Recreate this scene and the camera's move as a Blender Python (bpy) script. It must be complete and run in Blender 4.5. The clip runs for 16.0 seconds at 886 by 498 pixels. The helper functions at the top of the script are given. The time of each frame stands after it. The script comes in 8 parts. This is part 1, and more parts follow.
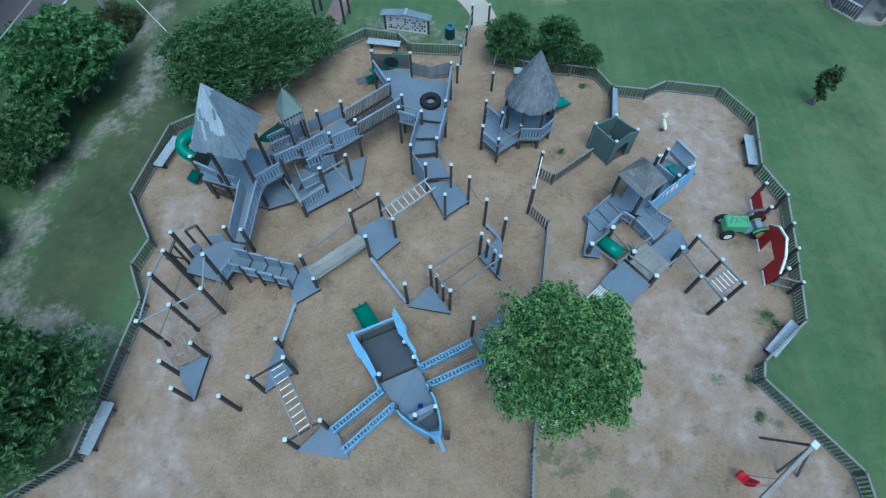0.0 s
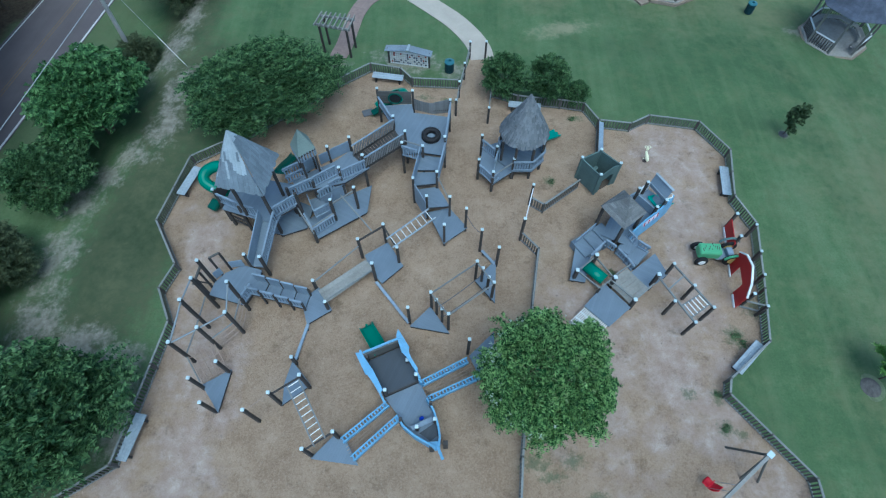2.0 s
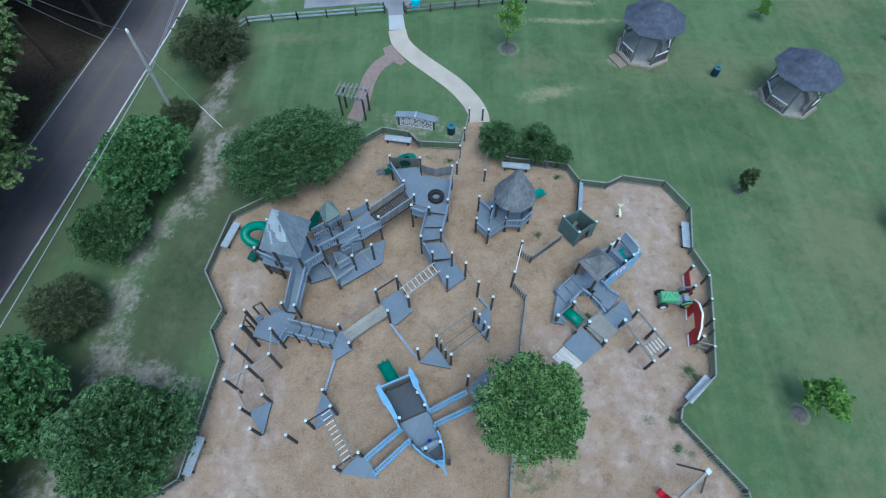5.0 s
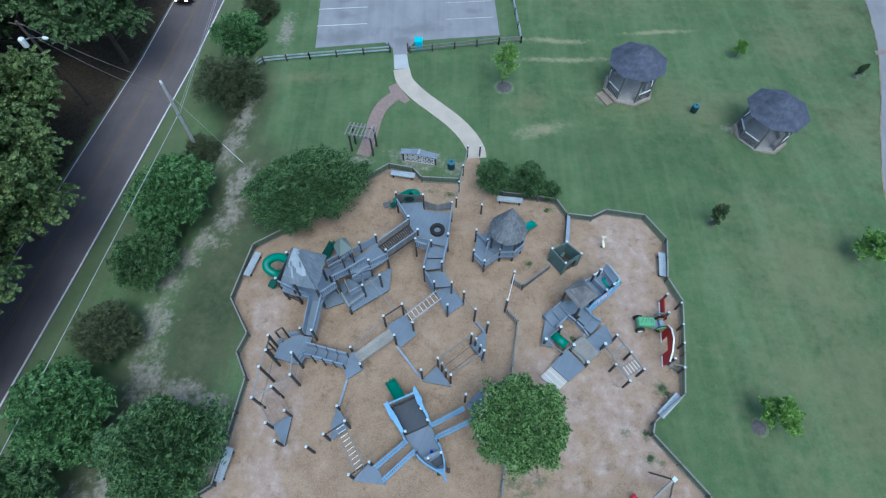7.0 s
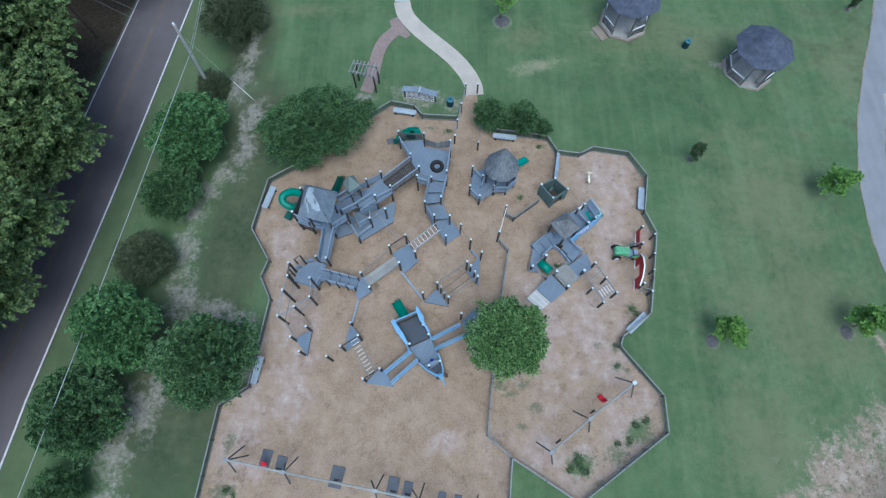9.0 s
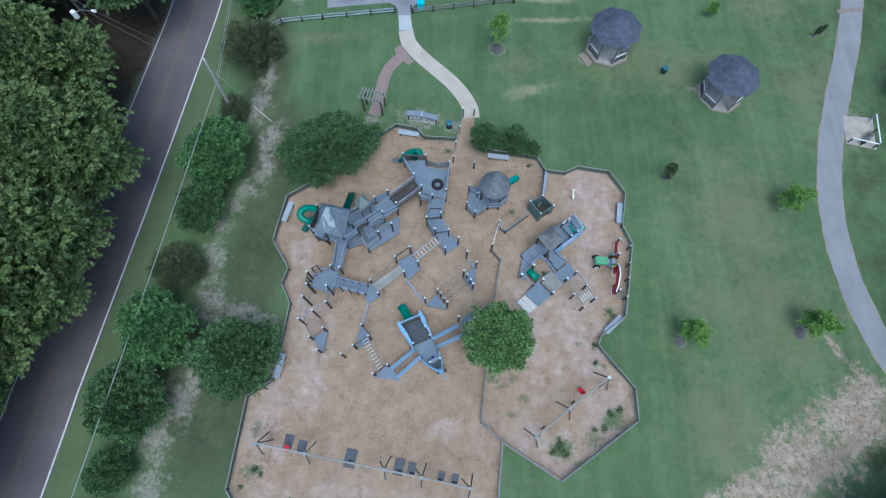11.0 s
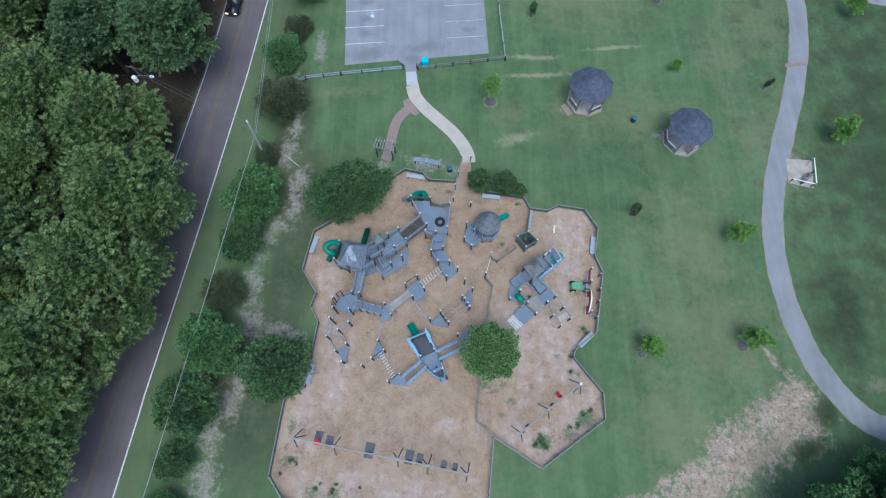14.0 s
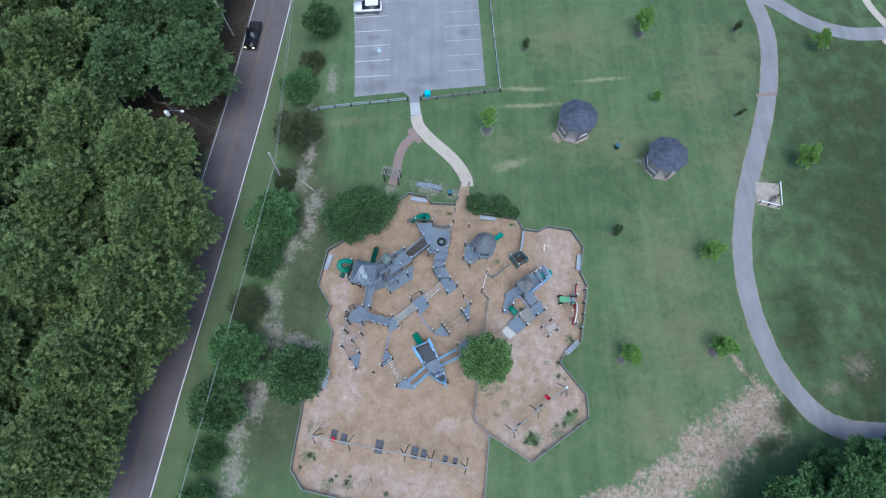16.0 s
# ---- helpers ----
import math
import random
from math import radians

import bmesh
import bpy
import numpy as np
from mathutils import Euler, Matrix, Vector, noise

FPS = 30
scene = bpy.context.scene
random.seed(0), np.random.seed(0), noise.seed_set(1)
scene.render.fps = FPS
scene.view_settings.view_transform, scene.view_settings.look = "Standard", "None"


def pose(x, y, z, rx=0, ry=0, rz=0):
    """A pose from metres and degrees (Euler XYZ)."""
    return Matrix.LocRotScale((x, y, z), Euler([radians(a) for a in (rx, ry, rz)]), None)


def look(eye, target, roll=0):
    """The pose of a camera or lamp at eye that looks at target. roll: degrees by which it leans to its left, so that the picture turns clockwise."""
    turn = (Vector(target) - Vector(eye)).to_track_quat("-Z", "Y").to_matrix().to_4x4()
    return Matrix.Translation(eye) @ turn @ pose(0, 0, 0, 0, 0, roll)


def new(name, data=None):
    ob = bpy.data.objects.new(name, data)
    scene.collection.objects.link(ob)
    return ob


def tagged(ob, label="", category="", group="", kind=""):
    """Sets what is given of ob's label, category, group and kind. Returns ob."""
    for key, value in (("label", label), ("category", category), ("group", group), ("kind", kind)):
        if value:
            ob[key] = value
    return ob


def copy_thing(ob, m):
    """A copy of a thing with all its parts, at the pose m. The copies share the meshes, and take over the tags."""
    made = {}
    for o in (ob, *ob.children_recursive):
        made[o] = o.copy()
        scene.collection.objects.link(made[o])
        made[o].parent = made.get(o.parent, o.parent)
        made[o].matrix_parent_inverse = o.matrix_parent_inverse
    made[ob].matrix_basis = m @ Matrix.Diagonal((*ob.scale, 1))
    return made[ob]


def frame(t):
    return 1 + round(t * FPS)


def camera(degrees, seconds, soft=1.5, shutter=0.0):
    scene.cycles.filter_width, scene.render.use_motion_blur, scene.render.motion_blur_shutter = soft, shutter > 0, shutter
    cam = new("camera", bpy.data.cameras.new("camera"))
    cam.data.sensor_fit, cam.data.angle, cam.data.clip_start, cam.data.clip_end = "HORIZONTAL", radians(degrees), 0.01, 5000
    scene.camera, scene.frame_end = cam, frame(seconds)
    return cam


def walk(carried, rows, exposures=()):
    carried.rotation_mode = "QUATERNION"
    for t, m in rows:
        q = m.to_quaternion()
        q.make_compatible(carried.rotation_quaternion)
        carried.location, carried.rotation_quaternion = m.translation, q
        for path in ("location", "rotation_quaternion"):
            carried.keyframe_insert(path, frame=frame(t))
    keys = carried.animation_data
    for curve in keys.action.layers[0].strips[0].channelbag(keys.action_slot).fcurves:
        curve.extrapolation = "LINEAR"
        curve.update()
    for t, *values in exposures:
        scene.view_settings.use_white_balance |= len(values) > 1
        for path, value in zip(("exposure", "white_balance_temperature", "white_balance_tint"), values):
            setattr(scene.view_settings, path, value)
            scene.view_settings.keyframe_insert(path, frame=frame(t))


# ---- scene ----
cam = camera(80.52, 16.0, soft=1.2)
# seconds, eye x y z, pitch, roll, yaw
ROWS = [
    (0.0, 0.000, 0.000, 23.851, -60.65, -0.23, -0.03),
    (0.5, 0.055, -0.002, 24.489, -60.67, -0.16, 0.01),
    (1.0, 0.088, -0.019, 25.193, -60.66, -0.07, -0.01),
    (1.5, 0.079, -0.054, 25.970, -60.65, 0.01, -0.07),
    (2.0, 0.023, -0.087, 26.827, -60.65, -0.00, -0.12),
    (2.5, -0.042, -0.094, 27.778, -60.63, 0.00, -0.13),
    (3.0, -0.095, -0.097, 28.795, -60.64, 0.02, -0.13),
    (3.5, -0.135, -0.102, 29.906, -60.63, 0.00, -0.13),
    (4.0, -0.159, -0.112, 31.060, -60.64, -0.01, -0.12),
    (6.5, -0.229, -0.214, 37.081, -60.63, -0.02, -0.08),
    (7.0, -0.224, -0.249, 38.264, -60.62, -0.00, -0.04),
    (7.5, -0.202, -0.312, 39.426, -60.56, 0.05, -0.04),
    (8.0, -0.181, -0.490, 40.549, -61.90, 0.04, -0.03),
    (8.5, -0.153, -0.786, 41.662, -65.91, 0.02, -0.10),
    (8.7, -0.144, -0.839, 42.188, -68.08, 0.11, -0.05),
    (9.1, -0.130, -0.930, 43.250, -70.10, 0.12, -0.03),
    (9.6, -0.120, -1.030, 44.640, -70.71, 0.14, -0.02),
    (11.0, -0.100, -1.269, 48.972, -70.71, 0.17, 0.00),
    (11.5, -0.123, -1.352, 50.584, -70.71, 0.14, 0.05),
    (12.0, -0.145, -1.417, 52.278, -70.70, 0.10, 0.05),
    (12.5, -0.170, -1.472, 54.027, -70.69, 0.09, 0.06),
    (13.0, -0.207, -1.527, 55.835, -70.69, 0.03, 0.09),
    (13.5, -0.237, -1.576, 57.679, -70.68, 0.01, 0.11),
    (14.0, -0.268, -1.622, 59.539, -70.68, -0.03, 0.11),
    (14.5, -0.304, -1.673, 61.411, -70.68, -0.06, 0.14),
    (15.0, -0.341, -1.724, 63.273, -70.67, -0.09, 0.15),
    (15.5, -0.377, -1.771, 65.116, -70.67, -0.13, 0.16),
    (16.0, -0.402, -1.820, 66.943, -70.68, -0.13, 0.14),
]
walk(cam, [(t, pose(x, y, z, 90 + pitch, 0, yaw) @ pose(0, 0, 0, 0, 0, roll)) for t, x, y, z, pitch, roll, yaw in ROWS],
     exposures=[(0.0, 0.29, 4820, -12), (2.0, 0.28, 4920, -10), (4.0, 0.36, 5060, -7), (8.0, 0.42, 5240, -2), (12.0, 0.42, 5300, 0), (16.0, 0.49, 5440, 3)])

# ---- light ----
world = bpy.data.worlds.new("overcast")
scene.world = world
world.use_nodes = True
wn = world.node_tree
sky = wn.nodes.new("ShaderNodeTexSky")
sky.sky_type, sky.sun_disc = "NISHITA", False
sky.sun_elevation, sky.sun_rotation, sky.air_density, sky.dust_density = radians(68), radians(167), 1.0, 4.0
wn.links.new(sky.outputs["Color"], wn.nodes["Background"].inputs["Color"])
wn.nodes["Background"].inputs["Strength"].default_value = 0.145
sun = new("sun", bpy.data.lights.new("sun", "SUN"))
sun.data.energy, sun.data.angle, sun.data.color = 0.92, radians(46), (1.0, 0.97, 0.92)
sun.matrix_world = look((0, 0, 80), (-5, 21, 26), 0)


# ---- materials ----
class Nodes:
    """Short wiring of one node material."""

    def __init__(self, name, rough=0.7, metal=0.0):
        self.mat = bpy.data.materials.new(name)
        self.mat.use_nodes = True
        self.t = self.mat.node_tree
        self.bsdf = self.t.nodes["Principled BSDF"]
        self.bsdf.inputs["Roughness"].default_value = rough
        self.bsdf.inputs["Metallic"].default_value = metal
        self.bsdf.inputs["Specular IOR Level"].default_value = 0.3
        self.co = self.t.nodes.new("ShaderNodeTexCoord").outputs["Object"]

    def put(self, socket, value):
        if hasattr(value, "is_linked"):
            self.t.links.new(value, socket)
        else:
            socket.default_value = value

    def math(self, op, a, b=0.0, clamp=False):
        n = self.t.nodes.new("ShaderNodeMath")
        n.operation, n.use_clamp = op, clamp
        self.put(n.inputs[0], a)
        self.put(n.inputs[1], b)
        return n.outputs[0]

    def noise(self, scale, detail=4.0, rough=0.55, stretch=None, out="Fac"):
        n = self.t.nodes.new("ShaderNodeTexNoise")
        n.inputs["Scale"].default_value, n.inputs["Detail"].default_value, n.inputs["Roughness"].default_value = scale, detail, rough
        src = self.co
        if stretch:
            m = self.t.nodes.new("ShaderNodeMapping")
            m.inputs["Scale"].default_value = stretch
            self.t.links.new(self.co, m.inputs["Vector"])
            src = m.outputs["Vector"]
        self.t.links.new(src, n.inputs["Vector"])
        return n.outputs[out]

    def ramp(self, fac, stops):
        n = self.t.nodes.new("ShaderNodeValToRGB")
        e = n.color_ramp.elements
        while len(e) < len(stops):
            e.new(0.5)
        for i, (p, c) in enumerate(stops):
            e[i].position, e[i].color = p, (*c, 1) if len(c) == 3 else c
        self.put(n.inputs["Fac"], fac)
        return n.outputs["Color"]

    def mix(self, fac, a, b, kind="MIX"):
        n = self.t.nodes.new("ShaderNodeMix")
        n.data_type, n.blend_type = "RGBA", kind
        self.put(n.inputs["Factor"], fac)
        self.put(n.inputs[6], a if hasattr(a, "is_linked") else (*a, 1))
        self.put(n.inputs[7], b if hasattr(b, "is_linked") else (*b, 1))
        return n.outputs[2]

    def random(self):
        return self.t.nodes.new("ShaderNodeObjectInfo").outputs["Random"]

    def island(self):
        return self.t.nodes.new("ShaderNodeNewGeometry").outputs["Random Per Island"]

    def step(self, v, a, b):
        n = self.t.nodes.new("ShaderNodeMapRange")
        n.interpolation_type = "SMOOTHSTEP"
        self.put(n.inputs["Value"], v)
        n.inputs["From Min"].default_value, n.inputs["From Max"].default_value = a, b
        return n.outputs["Result"]

    def ellipse(self, x, y, rx, ry, turn=0.0):
        """1 at the middle of an oval on the ground, 0 at its rim, below that outside."""
        m = self.t.nodes.new("ShaderNodeMapping")
        m.vector_type = "TEXTURE"
        m.inputs["Location"].default_value, m.inputs["Rotation"].default_value, m.inputs["Scale"].default_value = (x, y, 0), (0, 0, radians(turn)), (rx, ry, 1e6)
        self.t.links.new(self.co, m.inputs["Vector"])
        n = self.t.nodes.new("ShaderNodeVectorMath")
        n.operation = "LENGTH"
        self.t.links.new(m.outputs["Vector"], n.inputs[0])
        return self.math("SUBTRACT", 1.0, n.outputs["Value"])

    def ovals(self, rows):
        v = None
        for r in rows:
            e = self.ellipse(*r)
            v = e if v is None else self.math("MAXIMUM", v, e)
        return v

    def done(self, color, bump=None, height=0.02, strength=0.5):
        self.put(self.bsdf.inputs["Base Color"], color if hasattr(color, "is_linked") else (*color, 1))
        if bump is not None:
            n = self.t.nodes.new("ShaderNodeBump")
            n.inputs["Distance"].default_value, n.inputs["Strength"].default_value = height, strength
            self.put(n.inputs["Height"], bump)
            self.t.links.new(n.outputs["Normal"], self.bsdf.inputs["Normal"])
        return self.mat


def shade(c, k):
    return tuple(min(1.0, v * k) for v in c)


def plain(name, c, rough=0.6, metal=0.0, vary=0.18, scale=6.0, stretch=None, per_object=0.0, bump=0.004):
    """A surface of one colour with stains, fine grain and, if asked, a shade of its own on each piece."""
    n = Nodes(name, rough, metal)
    big, fine = n.noise(scale * 0.25, 3), n.noise(scale * 5, 5, 0.6, stretch)
    f = n.math("ADD", n.math("MULTIPLY", big, 0.6), n.math("MULTIPLY", fine, 0.4))
    col = n.ramp(f, [(0.3, shade(c, 1 - vary)), (0.7, shade(c, 1 + vary))])
    if per_object:
        r = n.random()
        col = n.mix(n.math("MULTIPLY", r, per_object), col, shade(c, 0.45))
    return n.done(col, fine, bump, 0.4)


def wood(name, c, rough=0.75, vary=0.25, per_object=0.35):
    n = Nodes(name, rough)
    grain = n.noise(3.0, 5, 0.6, (2.5, 2.5, 14))
    stain = n.noise(1.1, 4)
    col = n.ramp(n.math("ADD", n.math("MULTIPLY", grain, 0.5), n.math("MULTIPLY", stain, 0.5)), [(0.32, shade(c, 1 - vary)), (0.68, shade(c, 1 + vary))])
    col = n.mix(n.math("MULTIPLY", n.random(), per_object), col, shade(c, 0.5))
    return n.done(col, grain, 0.006, 0.5)


def boarded(name, c, turn=0.0, width=0.14):
    """Painted deck: narrow boards with dark joints and worn paint."""
    n = Nodes(name, 0.6)
    m = n.t.nodes.new("ShaderNodeMapping")
    m.inputs["Rotation"].default_value = (0, 0, radians(turn))
    n.t.links.new(n.co, m.inputs["Vector"])
    s = n.t.nodes.new("ShaderNodeSeparateXYZ")
    n.t.links.new(m.outputs["Vector"], s.inputs[0])
    u = n.math("DIVIDE", s.outputs["X"], width)
    edge = n.math("ABSOLUTE", n.math("SUBTRACT", n.math("FRACT", u), 0.5))
    joint = n.step(edge, 0.43, 0.49)
    cell = n.t.nodes.new("ShaderNodeTexWhiteNoise")
    cell.noise_dimensions = "1D"
    n.put(cell.inputs["W"], n.math("FLOOR", u))
    wear, fine = n.noise(0.9, 5), n.noise(18, 4)
    f = n.math("ADD", n.math("MULTIPLY", wear, 0.62), n.math("ADD", n.math("MULTIPLY", cell.outputs["Value"], 0.13), n.math("MULTIPLY", fine, 0.23)))
    col = n.ramp(f, [(0.3, shade(c, 0.87)), (0.7, shade(c, 1.13))])
    col = n.mix(n.math("MULTIPLY", joint, 0.16), col, shade(c, 0.4))
    return n.done(col, n.math("SUBTRACT", n.math("MULTIPLY", fine, 0.2), joint), 0.006, 0.6)


def foliage(name, dark, light, gloss=0.55, patch=0.9, lo=0.30, hi=0.70):
    n = Nodes(name, gloss)
    f = n.math("ADD", n.math("MULTIPLY", n.island(), 0.45), n.math("MULTIPLY", n.noise(patch, 3), 0.55))
    col = n.ramp(f, [(lo, dark), (hi, light)])
    m = n.done(col)
    n.bsdf.inputs["Specular IOR Level"].default_value = 0.25
    tr = n.t.nodes.new("ShaderNodeBsdfTranslucent")
    n.t.links.new(col, tr.inputs["Color"])
    ms = n.t.nodes.new("ShaderNodeMixShader")
    ms.inputs[0].default_value = 0.22
    out = n.t.nodes["Material Output"]
    n.t.links.new(n.bsdf.outputs[0], ms.inputs[1])
    n.t.links.new(tr.outputs[0], ms.inputs[2])
    n.t.links.new(ms.outputs[0], out.inputs["Surface"])
    return m


# Lawn with mown streaks, dry patches, bare soil beside the road trees and on the slope
def lawn():
    n = Nodes("lawn", 0.9)
    broad, mid, small, fine = n.noise(0.05, 3), n.noise(0.35, 5, 0.6), n.noise(1.6, 6, 0.72), n.noise(9.0, 5, 0.7)
    streak = n.noise(0.30, 5, 0.65, (1.0, 0.14, 1))
    f = n.math("ADD", n.math("MULTIPLY", broad, 0.28), n.math("ADD", n.math("MULTIPLY", mid, 0.24), n.math("ADD", n.math("MULTIPLY", streak, 0.28), n.math("MULTIPLY", small, 0.20))))
    col = n.ramp(f, [(0.38, (0.051, 0.095, 0.040)), (0.5, (0.087, 0.145, 0.063)), (0.62, (0.144, 0.206, 0.104))])
    col = n.mix(n.math("MULTIPLY", n.step(fine, 0.35, 0.75), 0.5), col, (0.046, 0.084, 0.032))
    col = n.mix(n.math("MULTIPLY", n.step(n.noise(5.0, 4, 0.7), 0.60, 0.75), 0.35), col, (0.20, 0.22, 0.13))
    col = n.mix(n.math("MULTIPLY", n.step(n.noise(0.7, 6, 0.7), 0.46, 0.68), 0.5), col, (0.100, 0.125, 0.058))
    col = n.mix(n.math("MULTIPLY", n.step(n.noise(0.22, 5, 0.65), 0.50, 0.72), 0.4), col, (0.056, 0.096, 0.040))
    # dry straw
    dry = n.ovals([(39, 49, 7, 6), (8, 38, 4, 2.5, 40), (24, 39, 14, 6), (43, 37, 7, 9), (46, 55, 9, 9), (20, 58, 14, 7),
                   (-14, 41.5, 7, 1.2, 4), (30, 20, 9, 12), (-19, 30, 4, 6), (31, 9, 13, 9), (25, -1, 7, 7)])
    d = n.step(n.math("ADD", dry, n.math("ADD", n.math("MULTIPLY", n.math("SUBTRACT", n.noise(0.45, 6, 0.7, (0.5, 1.0, 1)), 0.5), 2.4), n.math("MULTIPLY", n.math("SUBTRACT", small, 0.5), 1.6))), -0.1, 1.3)
    col = n.mix(n.math("MULTIPLY", d, 0.56), col, (0.182, 0.176, 0.100))
    band = n.step(n.math("ADD", n.ovals([(12.0, 47.8, 5.5, 0.55, 5), (13.0, 44.9, 6.5, 0.5, 7), (9.3, 34.6, 3.4, 1.0, 18), (24, 50, 5, 0.5, 8)]), n.math("MULTIPLY", n.math("SUBTRACT", n.noise(1.3, 6, 0.72), 0.5), 2.2)), -0.1, 0.9)
    col = n.mix(n.math("MULTIPLY", band, 0.66), col, (0.310, 0.285, 0.185))
    mown = n.step(n.noise(1.1, 3, 0.6, (1.0, 0.05, 1)), 0.46, 0.64)
    col = n.mix(n.math("MULTIPLY", mown, 0.17), col, (0.150, 0.190, 0.105))
    # darker olive ground in ovals along the roadside tree row
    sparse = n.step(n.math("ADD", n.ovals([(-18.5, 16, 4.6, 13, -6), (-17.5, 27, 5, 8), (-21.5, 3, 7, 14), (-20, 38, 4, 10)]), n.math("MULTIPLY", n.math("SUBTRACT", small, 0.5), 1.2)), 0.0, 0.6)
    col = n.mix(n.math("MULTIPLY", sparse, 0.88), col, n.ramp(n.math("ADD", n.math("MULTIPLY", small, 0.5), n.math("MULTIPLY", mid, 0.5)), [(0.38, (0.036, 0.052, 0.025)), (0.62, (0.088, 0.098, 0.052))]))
    # bare soil
    bare = n.ovals([(-18.6, 28.4, 1.9, 2.8, -15), (-19.0, 24.8, 1.7, 3.2), (-20.4, 22.4, 2.0, 1.6, -30), (-21.9, 21.0, 1.7, 2.2, -45), (-23.0, 18.9, 1.9, 1.8), (-23.0, 14.6, 1.9, 3.4), (-22.4, 10.6, 1.9, 2.6), (-19.8, 9.2, 3.6, 1.7), (-17.2, 8.6, 2.2, 1.2), (-22.9, 3.0, 1.8, 2.6), (-24.0, 1.0, 2.0, 2.8), (-25.4, -2.2, 1.9, 2.6), (-25.2, -6.8, 2.2, 3.4), (-25.9, -11, 2.2, 4.0),
                    (-16.0, 5.0, 1.0, 3.4), (-20.9, 32.6, 2.2, 3.4, -12), (-20.0, 36.4, 1.7, 2.6), (-19.6, 40.0, 1.3, 3.4), (-17.4, 49.0, 1.2, 3.4), (-21.2, 44.2, 1.6, 1.4), (-2.4, 30.8, 3.4, 1.4, -8), (0.9, 29.8, 1.2, 1.2), (16.3, 39.6, 1.3, 1.0), (28.6, 35.9, 1.1, 0.9), (-8, 30.6, 1.5, 0.9), (46, 31, 2.6, 2.8)])
    rough = n.noise(0.9, 6, 0.68)
    b = n.step(n.math("ADD", bare, n.math("ADD", n.math("MULTIPLY", n.math("SUBTRACT", rough, 0.5), 2.8), n.math("MULTIPLY", n.math("SUBTRACT", n.noise(2.6, 6, 0.75), 0.5), 1.2))), 0.05, 0.85)
    soil = n.ramp(n.noise(2.6, 6, 0.7), [(0.3, (0.165, 0.150, 0.126)), (0.5, (0.278, 0.255, 0.222)), (0.7, (0.41, 0.38, 0.34))])
    col = n.mix(n.math("MULTIPLY", b, 0.66), col, soil)
    # worn slope by the trail, broken up by tufts and pale stones
    slope = n.ovals([(32.5, -3.8, 6.0, 4.6, 25), (38.4, -0.2, 5.6, 4.4, 35), (27.0, -7.0, 6.0, 2.8, 15), (19.6, -9.0, 4.5, 1.6, 10), (37.9, 6.4, 0.55, 1.5, 30), (41.0, 2.2, 1.3, 3.4, 30)])
    w = n.step(n.math("ADD", slope, n.math("ADD", n.math("MULTIPLY", n.math("SUBTRACT", n.noise(0.42, 5, 0.6), 0.5), 1.7), n.math("MULTIPLY", n.math("SUBTRACT", n.noise(1.5, 7, 0.75), 0.5), 2.6))), -0.05, 0.62)
    red = n.ramp(n.noise(0.8, 7, 0.75), [(0.32, (0.21, 0.160, 0.115)), (0.5, (0.335, 0.258, 0.205)), (0.68, (0.43, 0.355, 0.300))])
    red = n.mix(n.math("MULTIPLY", n.step(n.noise(2.4, 6, 0.75), 0.50, 0.62), 0.75), red, (0.115, 0.112, 0.070))
    red = n.mix(n.math("MULTIPLY", n.step(n.noise(3.1, 5, 0.7, (1, 1, 3)), 0.58, 0.70), 0.7), red, (0.56, 0.51, 0.46))
    col = n.mix(n.math("MULTIPLY", w, 0.94), col, red)
    # coarser, browner grass beyond the trail, with thin spots
    far = n.step(n.math("ADD", n.ovals([(68, 30, 31, 60), (58, 5, 16, 16), (48, 12, 6, 12), (40, -3.4, 4, 2.0, 20), (43, 0.5, 2.0, 2.6)]), n.math("MULTIPLY", n.math("SUBTRACT", mid, 0.5), 2.0)), 0.0, 0.9)
    dull = n.ramp(n.math("ADD", n.math("MULTIPLY", small, 0.5), n.math("MULTIPLY", mid, 0.5)), [(0.38, (0.019, 0.031, 0.012)), (0.52, (0.031, 0.047, 0.018)), (0.66, (0.056, 0.058, 0.028))])
    col = n.mix(n.math("MULTIPLY", far, 0.92), col, dull)
    thin = n.step(n.math("ADD", n.ovals([(53.5, 6.5, 3.5, 3.0), (49.5, 3.6, 3, 1.8, 20)]), n.math("MULTIPLY", n.math("SUBTRACT", n.noise(1.4, 7, 0.75), 0.5), 3.0)), 0.25, 1.1)
    col = n.mix(n.math("MULTIPLY", thin, 0.6), col, (0.22, 0.18, 0.14))
    # leaf litter under the woods beyond the road
    s = n.t.nodes.new("ShaderNodeSeparateXYZ")
    n.t.links.new(n.co, s.inputs[0])
    side = n.math("SUBTRACT", n.math("MULTIPLY", s.outputs["Y"], 0.136), s.outputs["X"])
    verge = n.step(n.math("ADD", side, n.math("MULTIPLY", n.math("SUBTRACT", small, 0.5), 4)), 29.6, 31.5)
    col = n.mix(n.math("MULTIPLY", verge, 0.42), col, (0.112, 0.130, 0.070))
    litter = n.step(n.math("ADD", side, n.math("MULTIPLY", n.math("SUBTRACT", mid, 0.5), 4)), 39.6, 41.5)
    col = n.mix(litter, col, n.ramp(n.noise(3, 6, 0.7), [(0.3, (0.022, 0.018, 0.012)), (0.7, (0.075, 0.058, 0.04))]))
    corner = n.step(n.math("ADD", n.ovals([(46, -10, 11, 6, 12)]), n.math("MULTIPLY", n.math("SUBTRACT", mid, 0.5), 1.5)), 0.0, 0.5)
    col = n.mix(n.math("MULTIPLY", corner, 0.25), col, (0.060, 0.056, 0.034))
